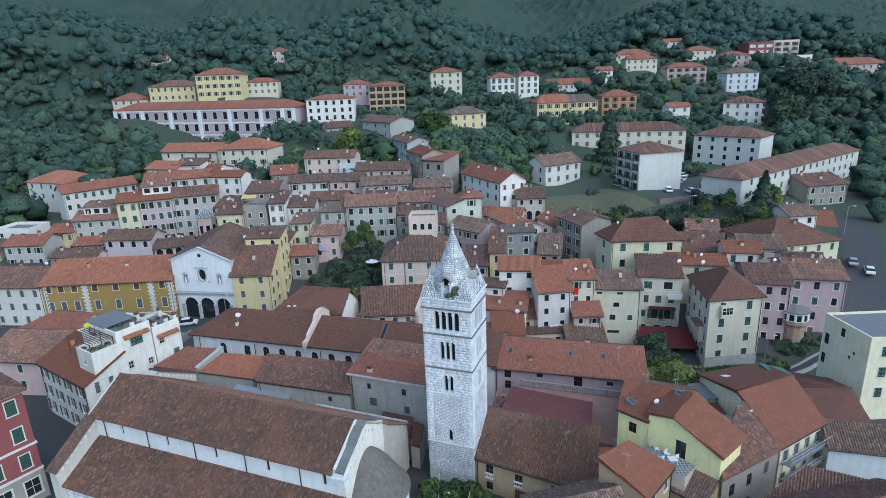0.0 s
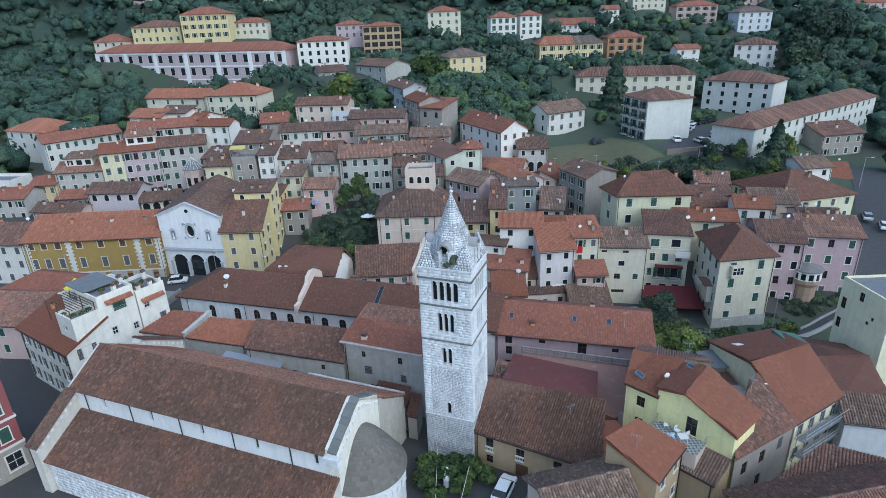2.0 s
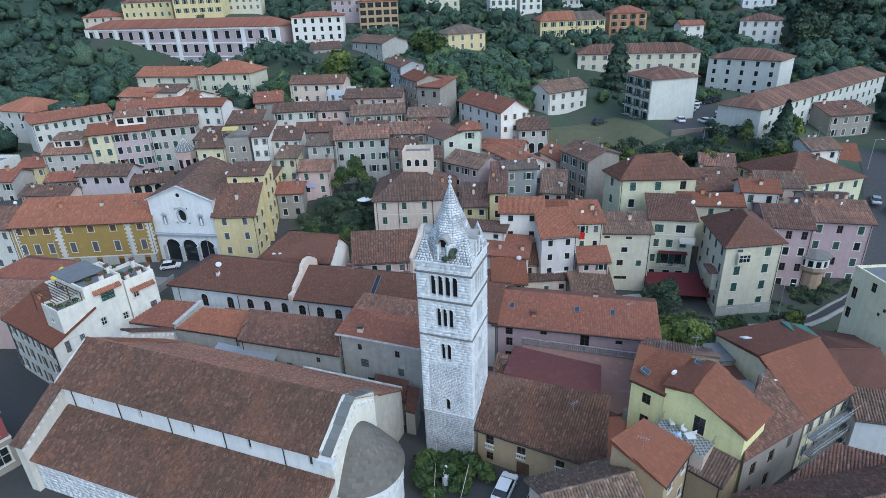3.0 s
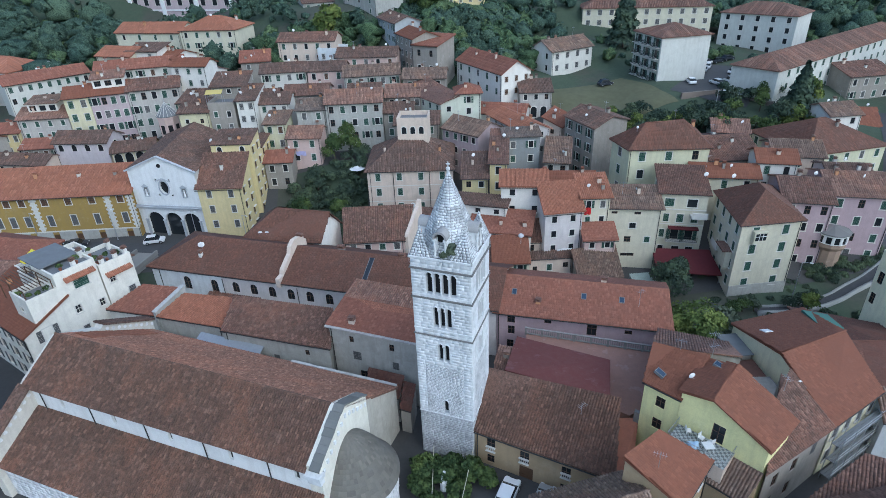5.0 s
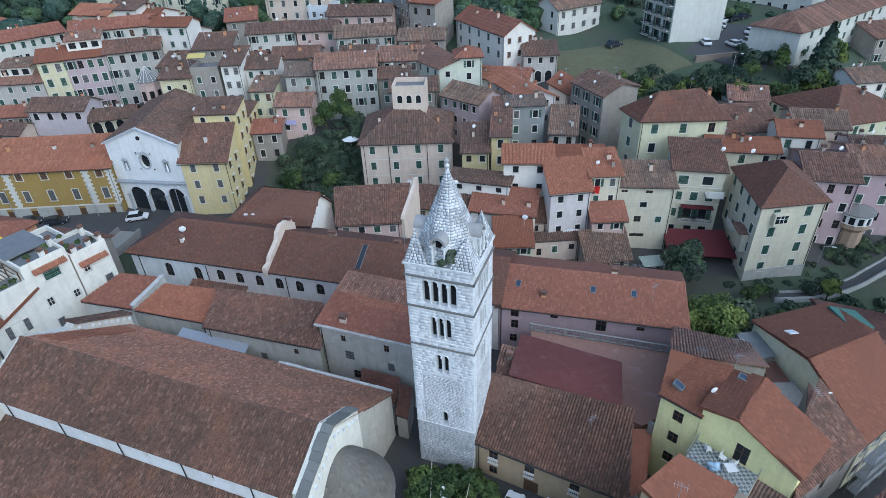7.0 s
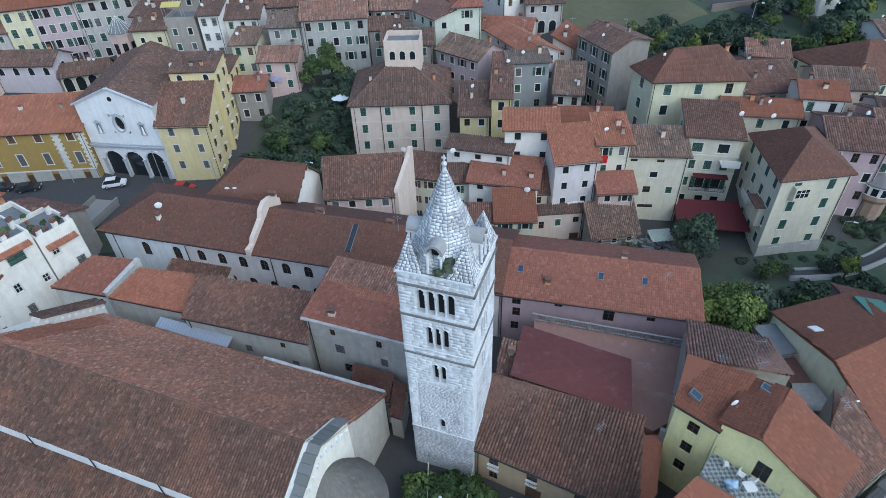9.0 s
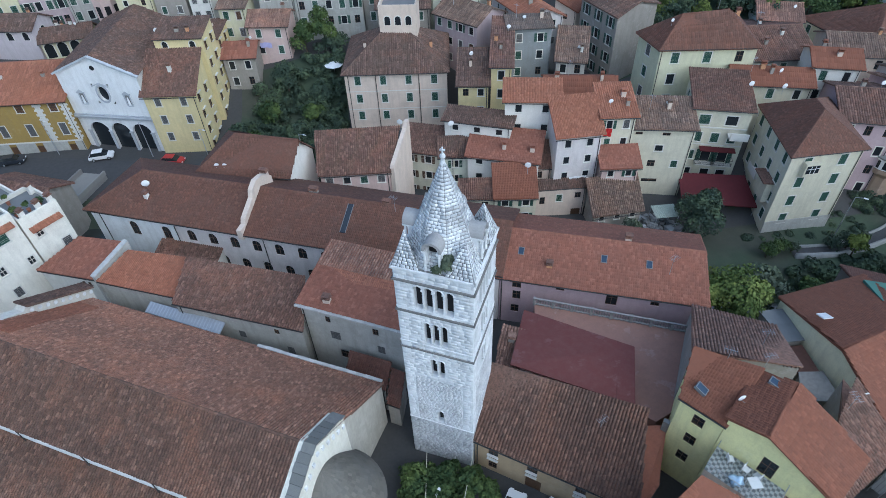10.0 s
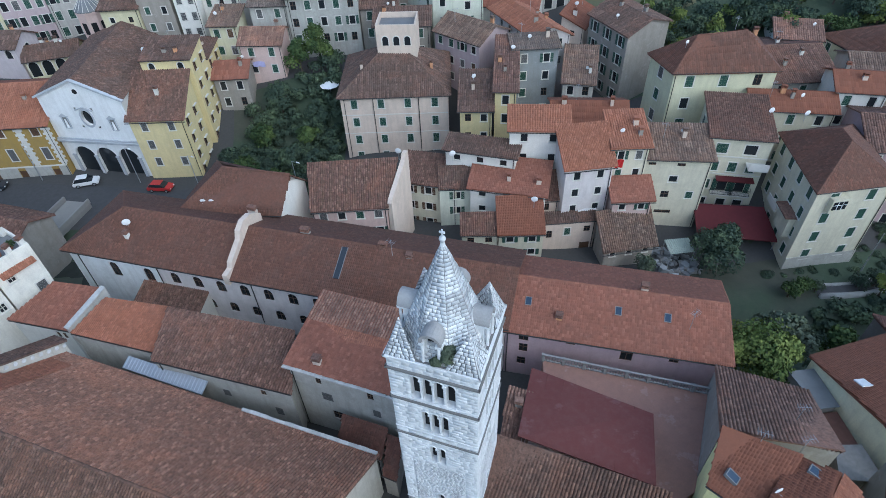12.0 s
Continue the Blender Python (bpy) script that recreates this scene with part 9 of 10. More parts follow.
tree(160, 178, 18, 9, "wood", "dark leafy tree below a white house", 7, 3200, 0.5)
tree(-24, 150, 12, 6, "bright", "bright green leafy tree between old houses", 8, 1800, 0.45)
tree(31.0, 8.6, 11.0, 4.6, "bright", "bright yellow-green bushy tree by the river", 9, 6500, 0.15)
tree(37.5, 13.0, 8.0, 4.0, "olive", "grey-green tree by the river", 10, 2600, 0.2)
tree(43.0, 11.0, 6.5, 2.8, "mid", "small green tree by the river lane", 11, 1800, 0.2)
tree(38.7, 29.7, 7.6, 4.3, "wood", "dense dark green tree beside a red awning", 12, 6500, 0.15)
tree(57.5, 22.0, 4.2, 1.5, "bright", "yellow-green shrub at a house corner", 13, 900, 0.15)
tree(29.0, 29.5, 4.2, 1.8, "olive", "small grey-green courtyard tree", 14, 1000, 0.15, z=-4.6)
tree(90, 78, 7, 3.5, "bright", "bright green bush at the terrace end", 15, 1200, 0.3)
for i, (x, y, h, r) in enumerate([(-28, 58, 5, 3.0), (-21, 60, 4.5, 2.8), (-26, 66, 5, 3.2), (-18, 66, 4.5, 2.8), (-23, 73, 6, 3.0), (-15.5, 79, 8.5, 3.0), (-19, 78, 7, 2.8), (-31, 62, 4.5, 2.6), (-22, 54, 4.5, 2.8)]):
    tree(x, y, h, r, ("mid", "wood", "mid")[i % 3], "dense green tree in the palazzo garden", 30 + i, 2600, 0.17)
for i, (x, y, h, r) in enumerate([(-3.6, -5.6, 3.0, 2.0), (0.8, -6.2, 2.8, 1.9), (-2.0, -6.6, 2.6, 1.7), (-4.6, -7.6, 2.2, 1.5), (2.6, -7.0, 2.0, 1.3), (-0.4, -8.2, 1.8, 1.6), (-3.4, -9.4, 1.6, 1.5), (-0.9, -5.4, 2.6, 1.6)]):
    tree(x, y, h, r, "mid", "dark green shrub at the foot of the tower", 50 + i, 1900, 0.16)
for i in range(16):
    rg = random.Random(400 + i)
    tree(rg.uniform(-31, -12.5), rg.uniform(48.5, 60), rg.uniform(2.2, 4.2), rg.uniform(1.8, 3.0), rg.choice(["mid", "wood", "dark"]), "dense green hedge bush in the palazzo garden", 400 + i, 1300, 0.17)
for i in range(64):
    rg = random.Random(100 + i)
    x, y = rg.uniform(44, 86), rg.uniform(68, 84)
    tree(x, y, rg.uniform(3, 5.5), rg.uniform(2, 3.2), rg.choice(["mid", "wood", "wood", "dark", "bright"]), "green shrub on the slope below the car park", 100 + i, 1000, 0.16)

rs = np.random.default_rng(21)


def foliage_mat(name, cols):
    """Dense foliage seen from afar: a tone for each crown, clumps of leaves as relief."""
    if name in MATS:
        return MATS[name]
    m, nt, b = nodes(name)
    g = nt.nodes.new("ShaderNodeNewGeometry")
    tone = ramp(nt, g.outputs["Random Per Island"], [(i / (len(cols) - 1), c) for i, c in enumerate(cols)])
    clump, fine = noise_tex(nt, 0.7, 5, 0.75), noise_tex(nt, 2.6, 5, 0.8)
    # shading painted into the colour: raised clumps lighter, low leaf gaps darker
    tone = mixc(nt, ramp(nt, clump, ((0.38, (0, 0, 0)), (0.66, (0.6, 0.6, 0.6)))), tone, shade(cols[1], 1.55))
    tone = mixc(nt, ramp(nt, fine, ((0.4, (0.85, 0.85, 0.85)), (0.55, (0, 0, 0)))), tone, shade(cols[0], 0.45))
    nt.links.new(tone, b.inputs["Base Color"])
    b.inputs["Roughness"].default_value = 0.9
    b.inputs["Specular IOR Level"].default_value = 0.1
    bump(nt, b, mixc(nt, 0.5, clump, fine), 1.0, 0.7)
    MATS[name] = m
    return m


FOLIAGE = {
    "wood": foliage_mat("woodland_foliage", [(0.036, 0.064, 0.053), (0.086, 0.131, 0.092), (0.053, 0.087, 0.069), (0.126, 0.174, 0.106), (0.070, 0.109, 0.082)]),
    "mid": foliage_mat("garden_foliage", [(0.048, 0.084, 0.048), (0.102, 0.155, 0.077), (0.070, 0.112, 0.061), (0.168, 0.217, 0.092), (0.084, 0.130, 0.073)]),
    # far forest: greens pushed towards blue in place of distance haze
    "forest": foliage_mat("hazed_forest_foliage", [(0.034, 0.064, 0.059), (0.074, 0.119, 0.098), (0.050, 0.089, 0.077), (0.108, 0.154, 0.111), (0.060, 0.102, 0.087)]),
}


def scatter(n, x0, x1, y0, y1, keep, h, r, mat, seed, label, margin=1.5, sub=2, cards=36, gap=7):
    x, y = rs.uniform(x0, x1, n), rs.uniform(y0, y1, n)
    ok = keep(x, y) & outside(x, y, margin) & outside(x, y + gap, margin) & ((y < 150) | outside(x, y + 2 * gap, margin))
    x, y = x[ok], y[ok]
    k = rs.uniform(0, 1, len(x))
    R = r[0] + (r[1] - r[0]) * k
    H = h[0] + (h[1] - h[0]) * k
    base = np.stack([x, y, ground_z(x, y) - 0.5], 1)
    v, f = lumps(base, H, R, sub, seed)
    wood = tagged(part_np("woodland", v, f, FOLIAGE[mat], smooth=True), label, "woodland", kind="stuff")
    if cards:
        v, f = crowns(base, H * 1.03, R * 1.04, cards, 0.14 * R, seed + 70, 0.88, jit=0.35)
        part_np("leaves", v, f, FOLIAGE[mat], wood, kind="stuff")
    return wood


lawn = lambda x, y: ((x > 34) & (x < 62) & (y > 86) & (y < 106)) | ((x > 60) & (x < 104) & (y > 82) & (y < 116)) | (np.abs(x - 112) + np.abs(y - 112) < 14)
def canopy(x0, x1, y0, y1, step, cell, tall, seed, label):
    """Closed woodland seen from afar: one uneven roof of crowns, each a lumpy dome of its own."""
    xs, ys = np.arange(x0, x1, step), np.arange(y0, y1, step)
    X, Y = np.meshgrid(xs, ys)
    r = np.random.default_rng(seed)
    X = X + r.uniform(-0.35, 0.35, X.shape) * step
    Y = Y + r.uniform(-0.35, 0.35, Y.shape) * step
    size = 512
    jx, jy, jh = r.uniform(0.1, 0.9, (size, size)), r.uniform(0.1, 0.9, (size, size)), r.uniform(0.45, 1.0, (size, size))
    cx, cy = np.floor(X / cell).astype(int), np.floor(Y / cell).astype(int)
    top = np.full(X.shape, -9.0)
    for dx in (-1, 0, 1):
        for dy in (-1, 0, 1):
            a, b = (cx + dx) % size, (cy + dy) % size
            d = np.hypot(X - (cx + dx + jx[a, b]) * cell, Y - (cy + dy + jy[a, b]) * cell) / cell
            top = np.maximum(top, tall * jh[a, b] - tall * 1.7 * d ** 2)
    edge = np.clip(np.minimum.reduce([X - x0, x1 - X, Y - y0, y1 - Y]) / 9 - 0.6, -0.5, 1)
    Z = ground_z(X, Y) + edge * (np.maximum(top, 0.4 * tall) + (6.0 if y1 > 400 else 0.0)) + r.normal(size=X.shape) * 0.07 * tall
    clear = outside(X.ravel(), Y.ravel(), 5.0) & outside(X.ravel(), Y.ravel() + 12, 5.0)
    Z = np.where(clear.reshape(X.shape), Z, ground_z(X, Y) + 0.6)
    n = len(xs)
    k = (np.arange(len(ys) - 1)[:, None] * n + np.arange(n - 1)[None, :]).ravel()
    ob = part_np("woodland", np.stack([X.ravel(), Y.ravel(), Z.ravel()], 1), np.stack([k, k + 1, k + n + 1, k + n], 1), canopy_mat(), smooth=True)
    return tagged(ob, label, "woodland", kind="stuff")


def canopy_mat():
    if "canopy" in MATS:
        return MATS["canopy"]
    m, nt, b = nodes("hazed_forest_canopy")
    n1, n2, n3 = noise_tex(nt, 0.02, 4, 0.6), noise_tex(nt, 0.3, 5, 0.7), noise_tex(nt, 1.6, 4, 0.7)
    # haze is put into the colour: these greens lean to blue
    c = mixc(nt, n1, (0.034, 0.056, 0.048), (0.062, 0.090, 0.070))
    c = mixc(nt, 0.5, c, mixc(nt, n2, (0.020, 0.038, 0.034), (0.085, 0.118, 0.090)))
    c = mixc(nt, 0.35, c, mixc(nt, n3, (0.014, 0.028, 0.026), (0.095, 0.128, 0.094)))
    nt.links.new(c, b.inputs["Base Color"])
    b.inputs["Roughness"].default_value = 0.9
    b.inputs["Specular IOR Level"].default_value = 0.1
    bump(nt, b, n2, 0.8, 1.2)
    MATS["canopy"] = m
    return m


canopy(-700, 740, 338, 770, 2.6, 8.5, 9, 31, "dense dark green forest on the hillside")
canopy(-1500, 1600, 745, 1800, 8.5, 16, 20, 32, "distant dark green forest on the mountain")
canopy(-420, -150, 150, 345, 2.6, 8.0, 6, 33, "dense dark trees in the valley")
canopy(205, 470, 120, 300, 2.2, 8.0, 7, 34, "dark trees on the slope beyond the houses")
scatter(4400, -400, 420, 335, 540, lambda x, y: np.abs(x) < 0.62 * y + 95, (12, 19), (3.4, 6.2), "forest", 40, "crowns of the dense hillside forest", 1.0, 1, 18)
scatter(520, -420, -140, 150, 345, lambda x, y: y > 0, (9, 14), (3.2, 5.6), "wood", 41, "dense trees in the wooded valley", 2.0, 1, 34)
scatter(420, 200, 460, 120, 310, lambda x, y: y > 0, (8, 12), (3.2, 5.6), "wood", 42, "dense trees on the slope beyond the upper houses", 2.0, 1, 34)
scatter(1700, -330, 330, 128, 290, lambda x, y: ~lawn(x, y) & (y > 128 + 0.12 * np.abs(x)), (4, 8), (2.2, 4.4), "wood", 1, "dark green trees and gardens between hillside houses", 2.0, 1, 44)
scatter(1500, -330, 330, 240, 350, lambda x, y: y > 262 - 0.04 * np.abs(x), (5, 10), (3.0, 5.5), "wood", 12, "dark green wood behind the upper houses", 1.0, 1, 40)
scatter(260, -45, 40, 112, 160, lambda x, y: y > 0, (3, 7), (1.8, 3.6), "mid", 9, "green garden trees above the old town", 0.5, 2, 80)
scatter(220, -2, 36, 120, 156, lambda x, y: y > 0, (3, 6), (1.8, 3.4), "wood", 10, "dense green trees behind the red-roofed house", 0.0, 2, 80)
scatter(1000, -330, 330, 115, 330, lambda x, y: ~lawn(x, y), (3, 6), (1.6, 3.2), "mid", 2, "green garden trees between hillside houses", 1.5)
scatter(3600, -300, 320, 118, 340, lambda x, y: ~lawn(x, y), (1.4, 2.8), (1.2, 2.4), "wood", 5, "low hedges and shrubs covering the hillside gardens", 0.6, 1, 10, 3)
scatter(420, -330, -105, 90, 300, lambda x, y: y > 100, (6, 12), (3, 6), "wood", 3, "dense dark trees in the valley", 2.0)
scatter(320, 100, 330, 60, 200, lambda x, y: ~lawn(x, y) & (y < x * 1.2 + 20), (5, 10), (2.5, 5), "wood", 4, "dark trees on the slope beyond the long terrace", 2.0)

for i in range(12):
    rg = random.Random(300 + i)
    t = rg.uniform(0.3, 1)
    x, y = 29 + 44 * t + rg.uniform(-2, 2), 22.5 - 9 * t + 16 * max(0, t - 0.5) + rg.choice((-4.8, 5.2)) + rg.uniform(-1, 1)
    tree(x, y, rg.uniform(1.2, 3.0), rg.uniform(0.9, 1.9), rg.choice(["mid", "olive", "wood"]), "low green shrub on the river bank", 300 + i, 900, 0.1)
rg = random.Random(5)
rv, rf_ = [], []
for i in range(900):
    k = rg.uniform(0.42, 1.0) * (len(RIVER) - 1)
    a = int(min(k, len(RIVER) - 1.01))
    p = RIVER[a] + (RIVER[a + 1] - RIVER[a]) * (k - a)
    x, y, s_ = p[0] + rg.uniform(-3, 3), p[1] + rg.uniform(-3, 3), rg.uniform(0.12, 0.5)
    o = len(rv)
    rv += [(x + dx * s_ * rg.uniform(0.7, 1.2), y + dy * s_ * rg.uniform(0.7, 1.2), -6.35 + dz * s_) for dz in (0, 0.7) for dx, dy in ((-1, -1), (1, -1), (1, 1), (-1, 1))]
    rf_ += [tuple(o + j for j in f) for f in ((4, 5, 6, 7), (0, 1, 5, 4), (1, 2, 6, 5), (2, 3, 7, 6), (3, 0, 4, 7))]
tagged(part_np("river_stones", rv, rf_, stonemat("river_stone", [(0.10, 0.10, 0.095), (0.17, 0.165, 0.155), (0.24, 0.235, 0.22)])), "grey boulders and stones in the river bed", "stones", kind="stuff")


def undergrowth(n, poly, h, r, count, leaf, mat, seed, label):
    """Low bushes too many to count inside a four-cornered plot, clear of the houses."""
    rr = np.random.default_rng(seed)
    u, w = rr.uniform(0, 1, n), rr.uniform(0, 1, n)
    A, B, C, D = (np.array(p, float) for p in poly)
    xy = (A * ((1 - u) * (1 - w))[:, None] + B * (u * (1 - w))[:, None] + C * (u * w)[:, None] + D * ((1 - u) * w)[:, None])
    xy = xy[outside(xy[:, 0], xy[:, 1], 0.4)]
    k = rr.uniform(0, 1, len(xy))
    v, f = crowns(np.stack([xy[:, 0], xy[:, 1], ground_z(xy[:, 0], xy[:, 1]) - 0.3], 1), h[0] + (h[1] - h[0]) * k, r[0] + (r[1] - r[0]) * k, count, leaf, seed, 0.7)
    return tagged(part_np("undergrowth", v, f, LEAF[mat]), label, "bushes", kind="stuff")


undergrowth(230, [(-31, 49), (-13, 48), (-12, 81), (-29, 73)], (1.4, 3.4), (1.0, 1.9), 190, 0.17, "wood", 61, "dense dark bushes covering the palazzo garden")
undergrowth(26, [(44, 27), (60, 26.2), (63, 32), (46, 27.6)], (0.4, 1.0), (0.5, 1.0), 420, 0.075, "wood", 62, "low green weeds between the lane and the houses")
undergrowth(60, [(60, 26.5), (78, 32.5), (78, 35), (64, 33)], (0.5, 1.6), (0.6, 1.3), 380, 0.085, "wood", 63, "low green weeds and bushes below the turret")
undergrowth(60, [(46, 17), (62, 15), (70, 22), (48, 21)], (0.6, 1.8), (0.7, 1.5), 220, 0.16, "wood", 64, "dark bushes on the river bank below the lane")
undergrowth(60, [(-64, 84.5), (-60, 86), (-53, 99), (-56, 100)], (3.0, 4.6), (1.1, 1.7), 260, 0.16, "wood", 65, "tall dark hedge behind the church")
rw = thing("retaining_wall", (76, 88, 6), "dark stained stone retaining wall below the car park", "wall")
bm = bmesh.new()
prism(bm, [(x - 76, y - 88) for x, y in ((76.0, 89.2), (75.5, 88.8), (81.9, 78.7), (82.5, 79.1))], 0, 7.4)
prism(bm, [(x - 76, y - 88) for x, y in ((64.0, 87.4), (64.1, 86.9), (75.6, 88.2), (75.5, 88.75))], 0, 8.5)
part("wall", bm, wall_mat("dimstone"), rw)
# ---- cars, street lamps and small things of the streets ----
PAINT = {"white": simple("car_paint_white", (0.72, 0.72, 0.72), 0.3, 0, 0.02), "dark": simple("car_paint_dark", (0.03, 0.035, 0.045), 0.3, 0, 0.05), "red": simple("car_paint_red", (0.38, 0.03, 0.03), 0.3, 0, 0.03),
         "silver": simple("car_paint_silver", (0.42, 0.43, 0.45), 0.3, 0.4, 0.03), "blue": simple("car_paint_blue", (0.06, 0.10, 0.22), 0.3, 0, 0.03)}
M_TYRE = simple("tyre_rubber", (0.02, 0.02, 0.02), 0.9)


def car(x, y, yaw, tone, tall=0.0, z=None):
    z = (gz(x, y) + 0.1) if z is None else z
    top = thing("car", (x, y, z), tone + " parked hatchback car on the asphalt", "car", "parked cars")
    top.rotation_euler.z = radians(yaw)
    side = [(-2.0, 0.3), (2.0, 0.3), (2.08, 0.62), (1.95, 0.82), (1.1, 0.95), (-1.85, 0.98), (-2.05, 0.7)]
    roof = [(1.15, 0.94), (0.45, 1.42 + tall), (-1.2, 1.46 + tall), (-1.8, 0.97)]

    def extrude(bm, prof, w0, w1):
        n = len(prof)
        l = [bm.verts.new((px, -(w0 if pz < 1.2 else w1), pz)) for px, pz in prof]
        r = [bm.verts.new((px, (w0 if pz < 1.2 else w1), pz)) for px, pz in prof]
        bm.faces.new(l), bm.faces.new(r[::-1])
        for i in range(n):
            j = (i + 1) % n
            bm.faces.new((l[j], l[i], r[i], r[j]))

    bm = bmesh.new()
    extrude(bm, side, 0.86, 0.86)
    bmesh.ops.bevel(bm, geom=bm.edges[:], offset=0.06, segments=2, affect="EDGES")
    part("body", bm, PAINT[tone], top)
    bm = bmesh.new()
    extrude(bm, roof, 0.8, 0.66)
    cabin = part("cabin", bm, M_GLASS, top, "dark car windows")
    bm = bmesh.new()
    box(bm, -1.25, -0.68, 1.42 + tall, 0.5, 0.68, 1.5 + tall)
    bmesh.ops.bevel(bm, geom=bm.edges[:], offset=0.03, segments=1, affect="EDGES")
    part("car_roof", bm, PAINT[tone], cabin)
    for sx in (-1.25, 1.3):
        for sy in (-0.8, 0.8):
            bm = bmesh.new()
            tube(bm, (sx, sy - 0.1, 0.31), (sx, sy + 0.1, 0.31), 0.31, 0.31, 14)
            wheel = part("wheel", bm, M_TYRE, top)
            bm = bmesh.new()
            tube(bm, (sx, sy - 0.11, 0.31), (sx, sy + 0.11, 0.31), 0.18, 0.18, 10)
            part("rim", bm, M_METAL, wheel)
    for sy in (-0.6, 0.6):
        bm = bmesh.new()
        box(bm, 1.98, sy - 0.16, 0.6, 2.09, sy + 0.16, 0.74)
        part("headlight", bm, M_WHITE, top)


for args in ((-56, 62.2, 10, "white", 0.15), (-71.4, 62.6, 8, "dark"), (-76.5, 63.3, 8, "dark"), (-42.8, 58.9, -10, "red"), (82.5, 111.5, 60, "white"), (71.1, 97.2, 80, "white"), (77.1, 95.4, 100, "white"),
             (81.0, 96.0, 95, "white", 0.3), (87, 105.2, 30, "white"), (91.8, 118.3, 20, "dark"), (88.2, 117.2, 20, "dark"), (84.6, 116.4, 20, "white"), (80.0, 108.3, 60, "silver"), (51, 104, 15, "dark", 0.2),
             (95, 54, 58, "silver"), (96.3, 50.5, 58, "white"), (4.2, -9.2, 60, "white"), (7.6, -10.4, 60, "silver"), (-84, 63.8, 6, "silver"), (-90, 64.5, 6, "blue")):
    car(*args)


def street_lamp(x, y, h=7.0):
    z = gz(x, y)
    top = thing("street_lamp", (x, y, z), "grey metal street lamp with a single arm", "street lamp", "street lamps")
    bm = bmesh.new()
    tube(bm, (0, 0, -0.2), (0, 0, h), 0.09, 0.05, 8)
    part("pole", bm, M_METAL, top)
    bm = bmesh.new()
    tube(bm, (0, 0, h - 0.05), (0.9, -0.6, h + 0.15), 0.035, 0.03, 6)
    arm = part("arm", bm, M_METAL, top)
    bm = bmesh.new()
    tube(bm, (0.8, -0.53, h + 0.12), (1.25, -0.83, h + 0.12), 0.12, 0.08, 8)
    part("lamp_head", bm, M_WHITE, arm)


for x, y in ((-47, 61.5), (-64, 64.0), (-80, 65.0), (-36, 57.5), (-19, 52.5), (68, 78), (88, 92), (100, 64), (58, 26.5), (-100, 67)):
    street_lamp(x, y)
# parasol in the palazzo garden
par = thing("parasol", (-14.0, 73.5, gz(-14.0, 73.5)), "open white parasol in a garden", "parasol")
bm = bmesh.new()
tube(bm, (0, 0, -0.1), (0, 0, 2.7), 0.04, 0.03, 6)
part("pole", bm, M_METAL, par)
bm = bmesh.new()
apex, rim = bm.verts.new((0, 0, 2.8)), [bm.verts.new((1.7 * math.cos(t), 1.7 * math.sin(t), 2.2 + 0.06 * (i % 2))) for i, t in enumerate(2 * math.pi * i / 16 for i in range(16))]
for i in range(16):
    bm.faces.new((apex, rim[i], rim[(i + 1) % 16]))
part("canopy", bm, simple("white_canvas", (0.75, 0.75, 0.74), 0.8), par)


def cloth(x, y, z, w, h, d, mat, label, name="laundry"):
    """A sheet hung from a sill: slightly wavy, on the line direction d."""
    top = thing(name, (x, y, z), label, "laundry")
    bm = bmesh.new()
    d = Vector((*d, 0)).normalized()
    nrm = Vector((d.y, -d.x, 0))
    n = 10
    cols = []
    for i in range(n + 1):
        t = i / n
        cols.append([bm.verts.new(d * (w * (t - 0.5)) + nrm * (0.08 + k * 0.1 + 0.06 * math.sin(t * 14 + r)) + Vector((0, 0, -h * r / 4 - 0.05 * math.sin(t * 9)))) for k in (0, 0.12) for r in range(5)])
    for i in range(n):
        for b in (0, 5):
            for r in range(4):
                bm.faces.new((cols[i][b + r], cols[i + 1][b + r], cols[i + 1][b + r + 1], cols[i][b + r + 1]))
    part("cloth", bm, mat, top)


M_LINEN = simple("white_linen", (0.78, 0.78, 0.78), 0.9)
cloth(22.6, 37.1, 2.4, 2.6, 1.3, (6.3, 0.2), M_LINEN, "white sheet hung out below a window")
cloth(26.6, 38.7, 9.0, 1.1, 1.3, (4.7, -0.4), simple("red_cloth", (0.45, 0.02, 0.02), 0.9), "red cloth hung from a balcony")
cloth(-26.5, 78.9, 8.5, 2.2, 1.0, (7.3, -1), simple("lilac_cloth", (0.42, 0.40, 0.62), 0.9), "lilac laundry hung under a window")
cloth(-20.1, 35.0, 7.6, 1.4, 1.8, (2.7, 6.2), simple("lilac_cloth", (0.42, 0.40, 0.62), 0.9), "lilac sheet hung on a gable")
# old stone bridge over the river
M_BRIDGE = stonemat("bridge_stone", [(0.20, 0.19, 0.18), (0.28, 0.27, 0.25), (0.24, 0.23, 0.21)], 1.0)
br = thing("stone_bridge", (-57.0, 49.5, -4), "old grey stone bridge with a round arch", "bridge")
bm = bmesh.new()
prof = [(-7, -2.0), (-7, 1.2), (7, 1.2), (7, -2.0)] + [(3.2 * math.cos(t), -2.0 + 2.4 * math.sin(t)) for t in (math.pi * i / 12 for i in range(13))]
for y in (-2.2, 2.2):
    bm.faces.new([bm.verts.new((px, y, pz)) for px, pz in (prof if y > 0 else prof[::-1])])
for (ax, az), (bx, bz) in zip(prof, prof[1:] + prof[:1]):
    quad(bm, (ax, -2.2, az), (bx, -2.2, bz), (bx, 2.2, bz), (ax, 2.2, az))
bm.transform(Matrix.Rotation(radians(75), 4, "Z"))
part("arch_body", bm, M_BRIDGE, br)
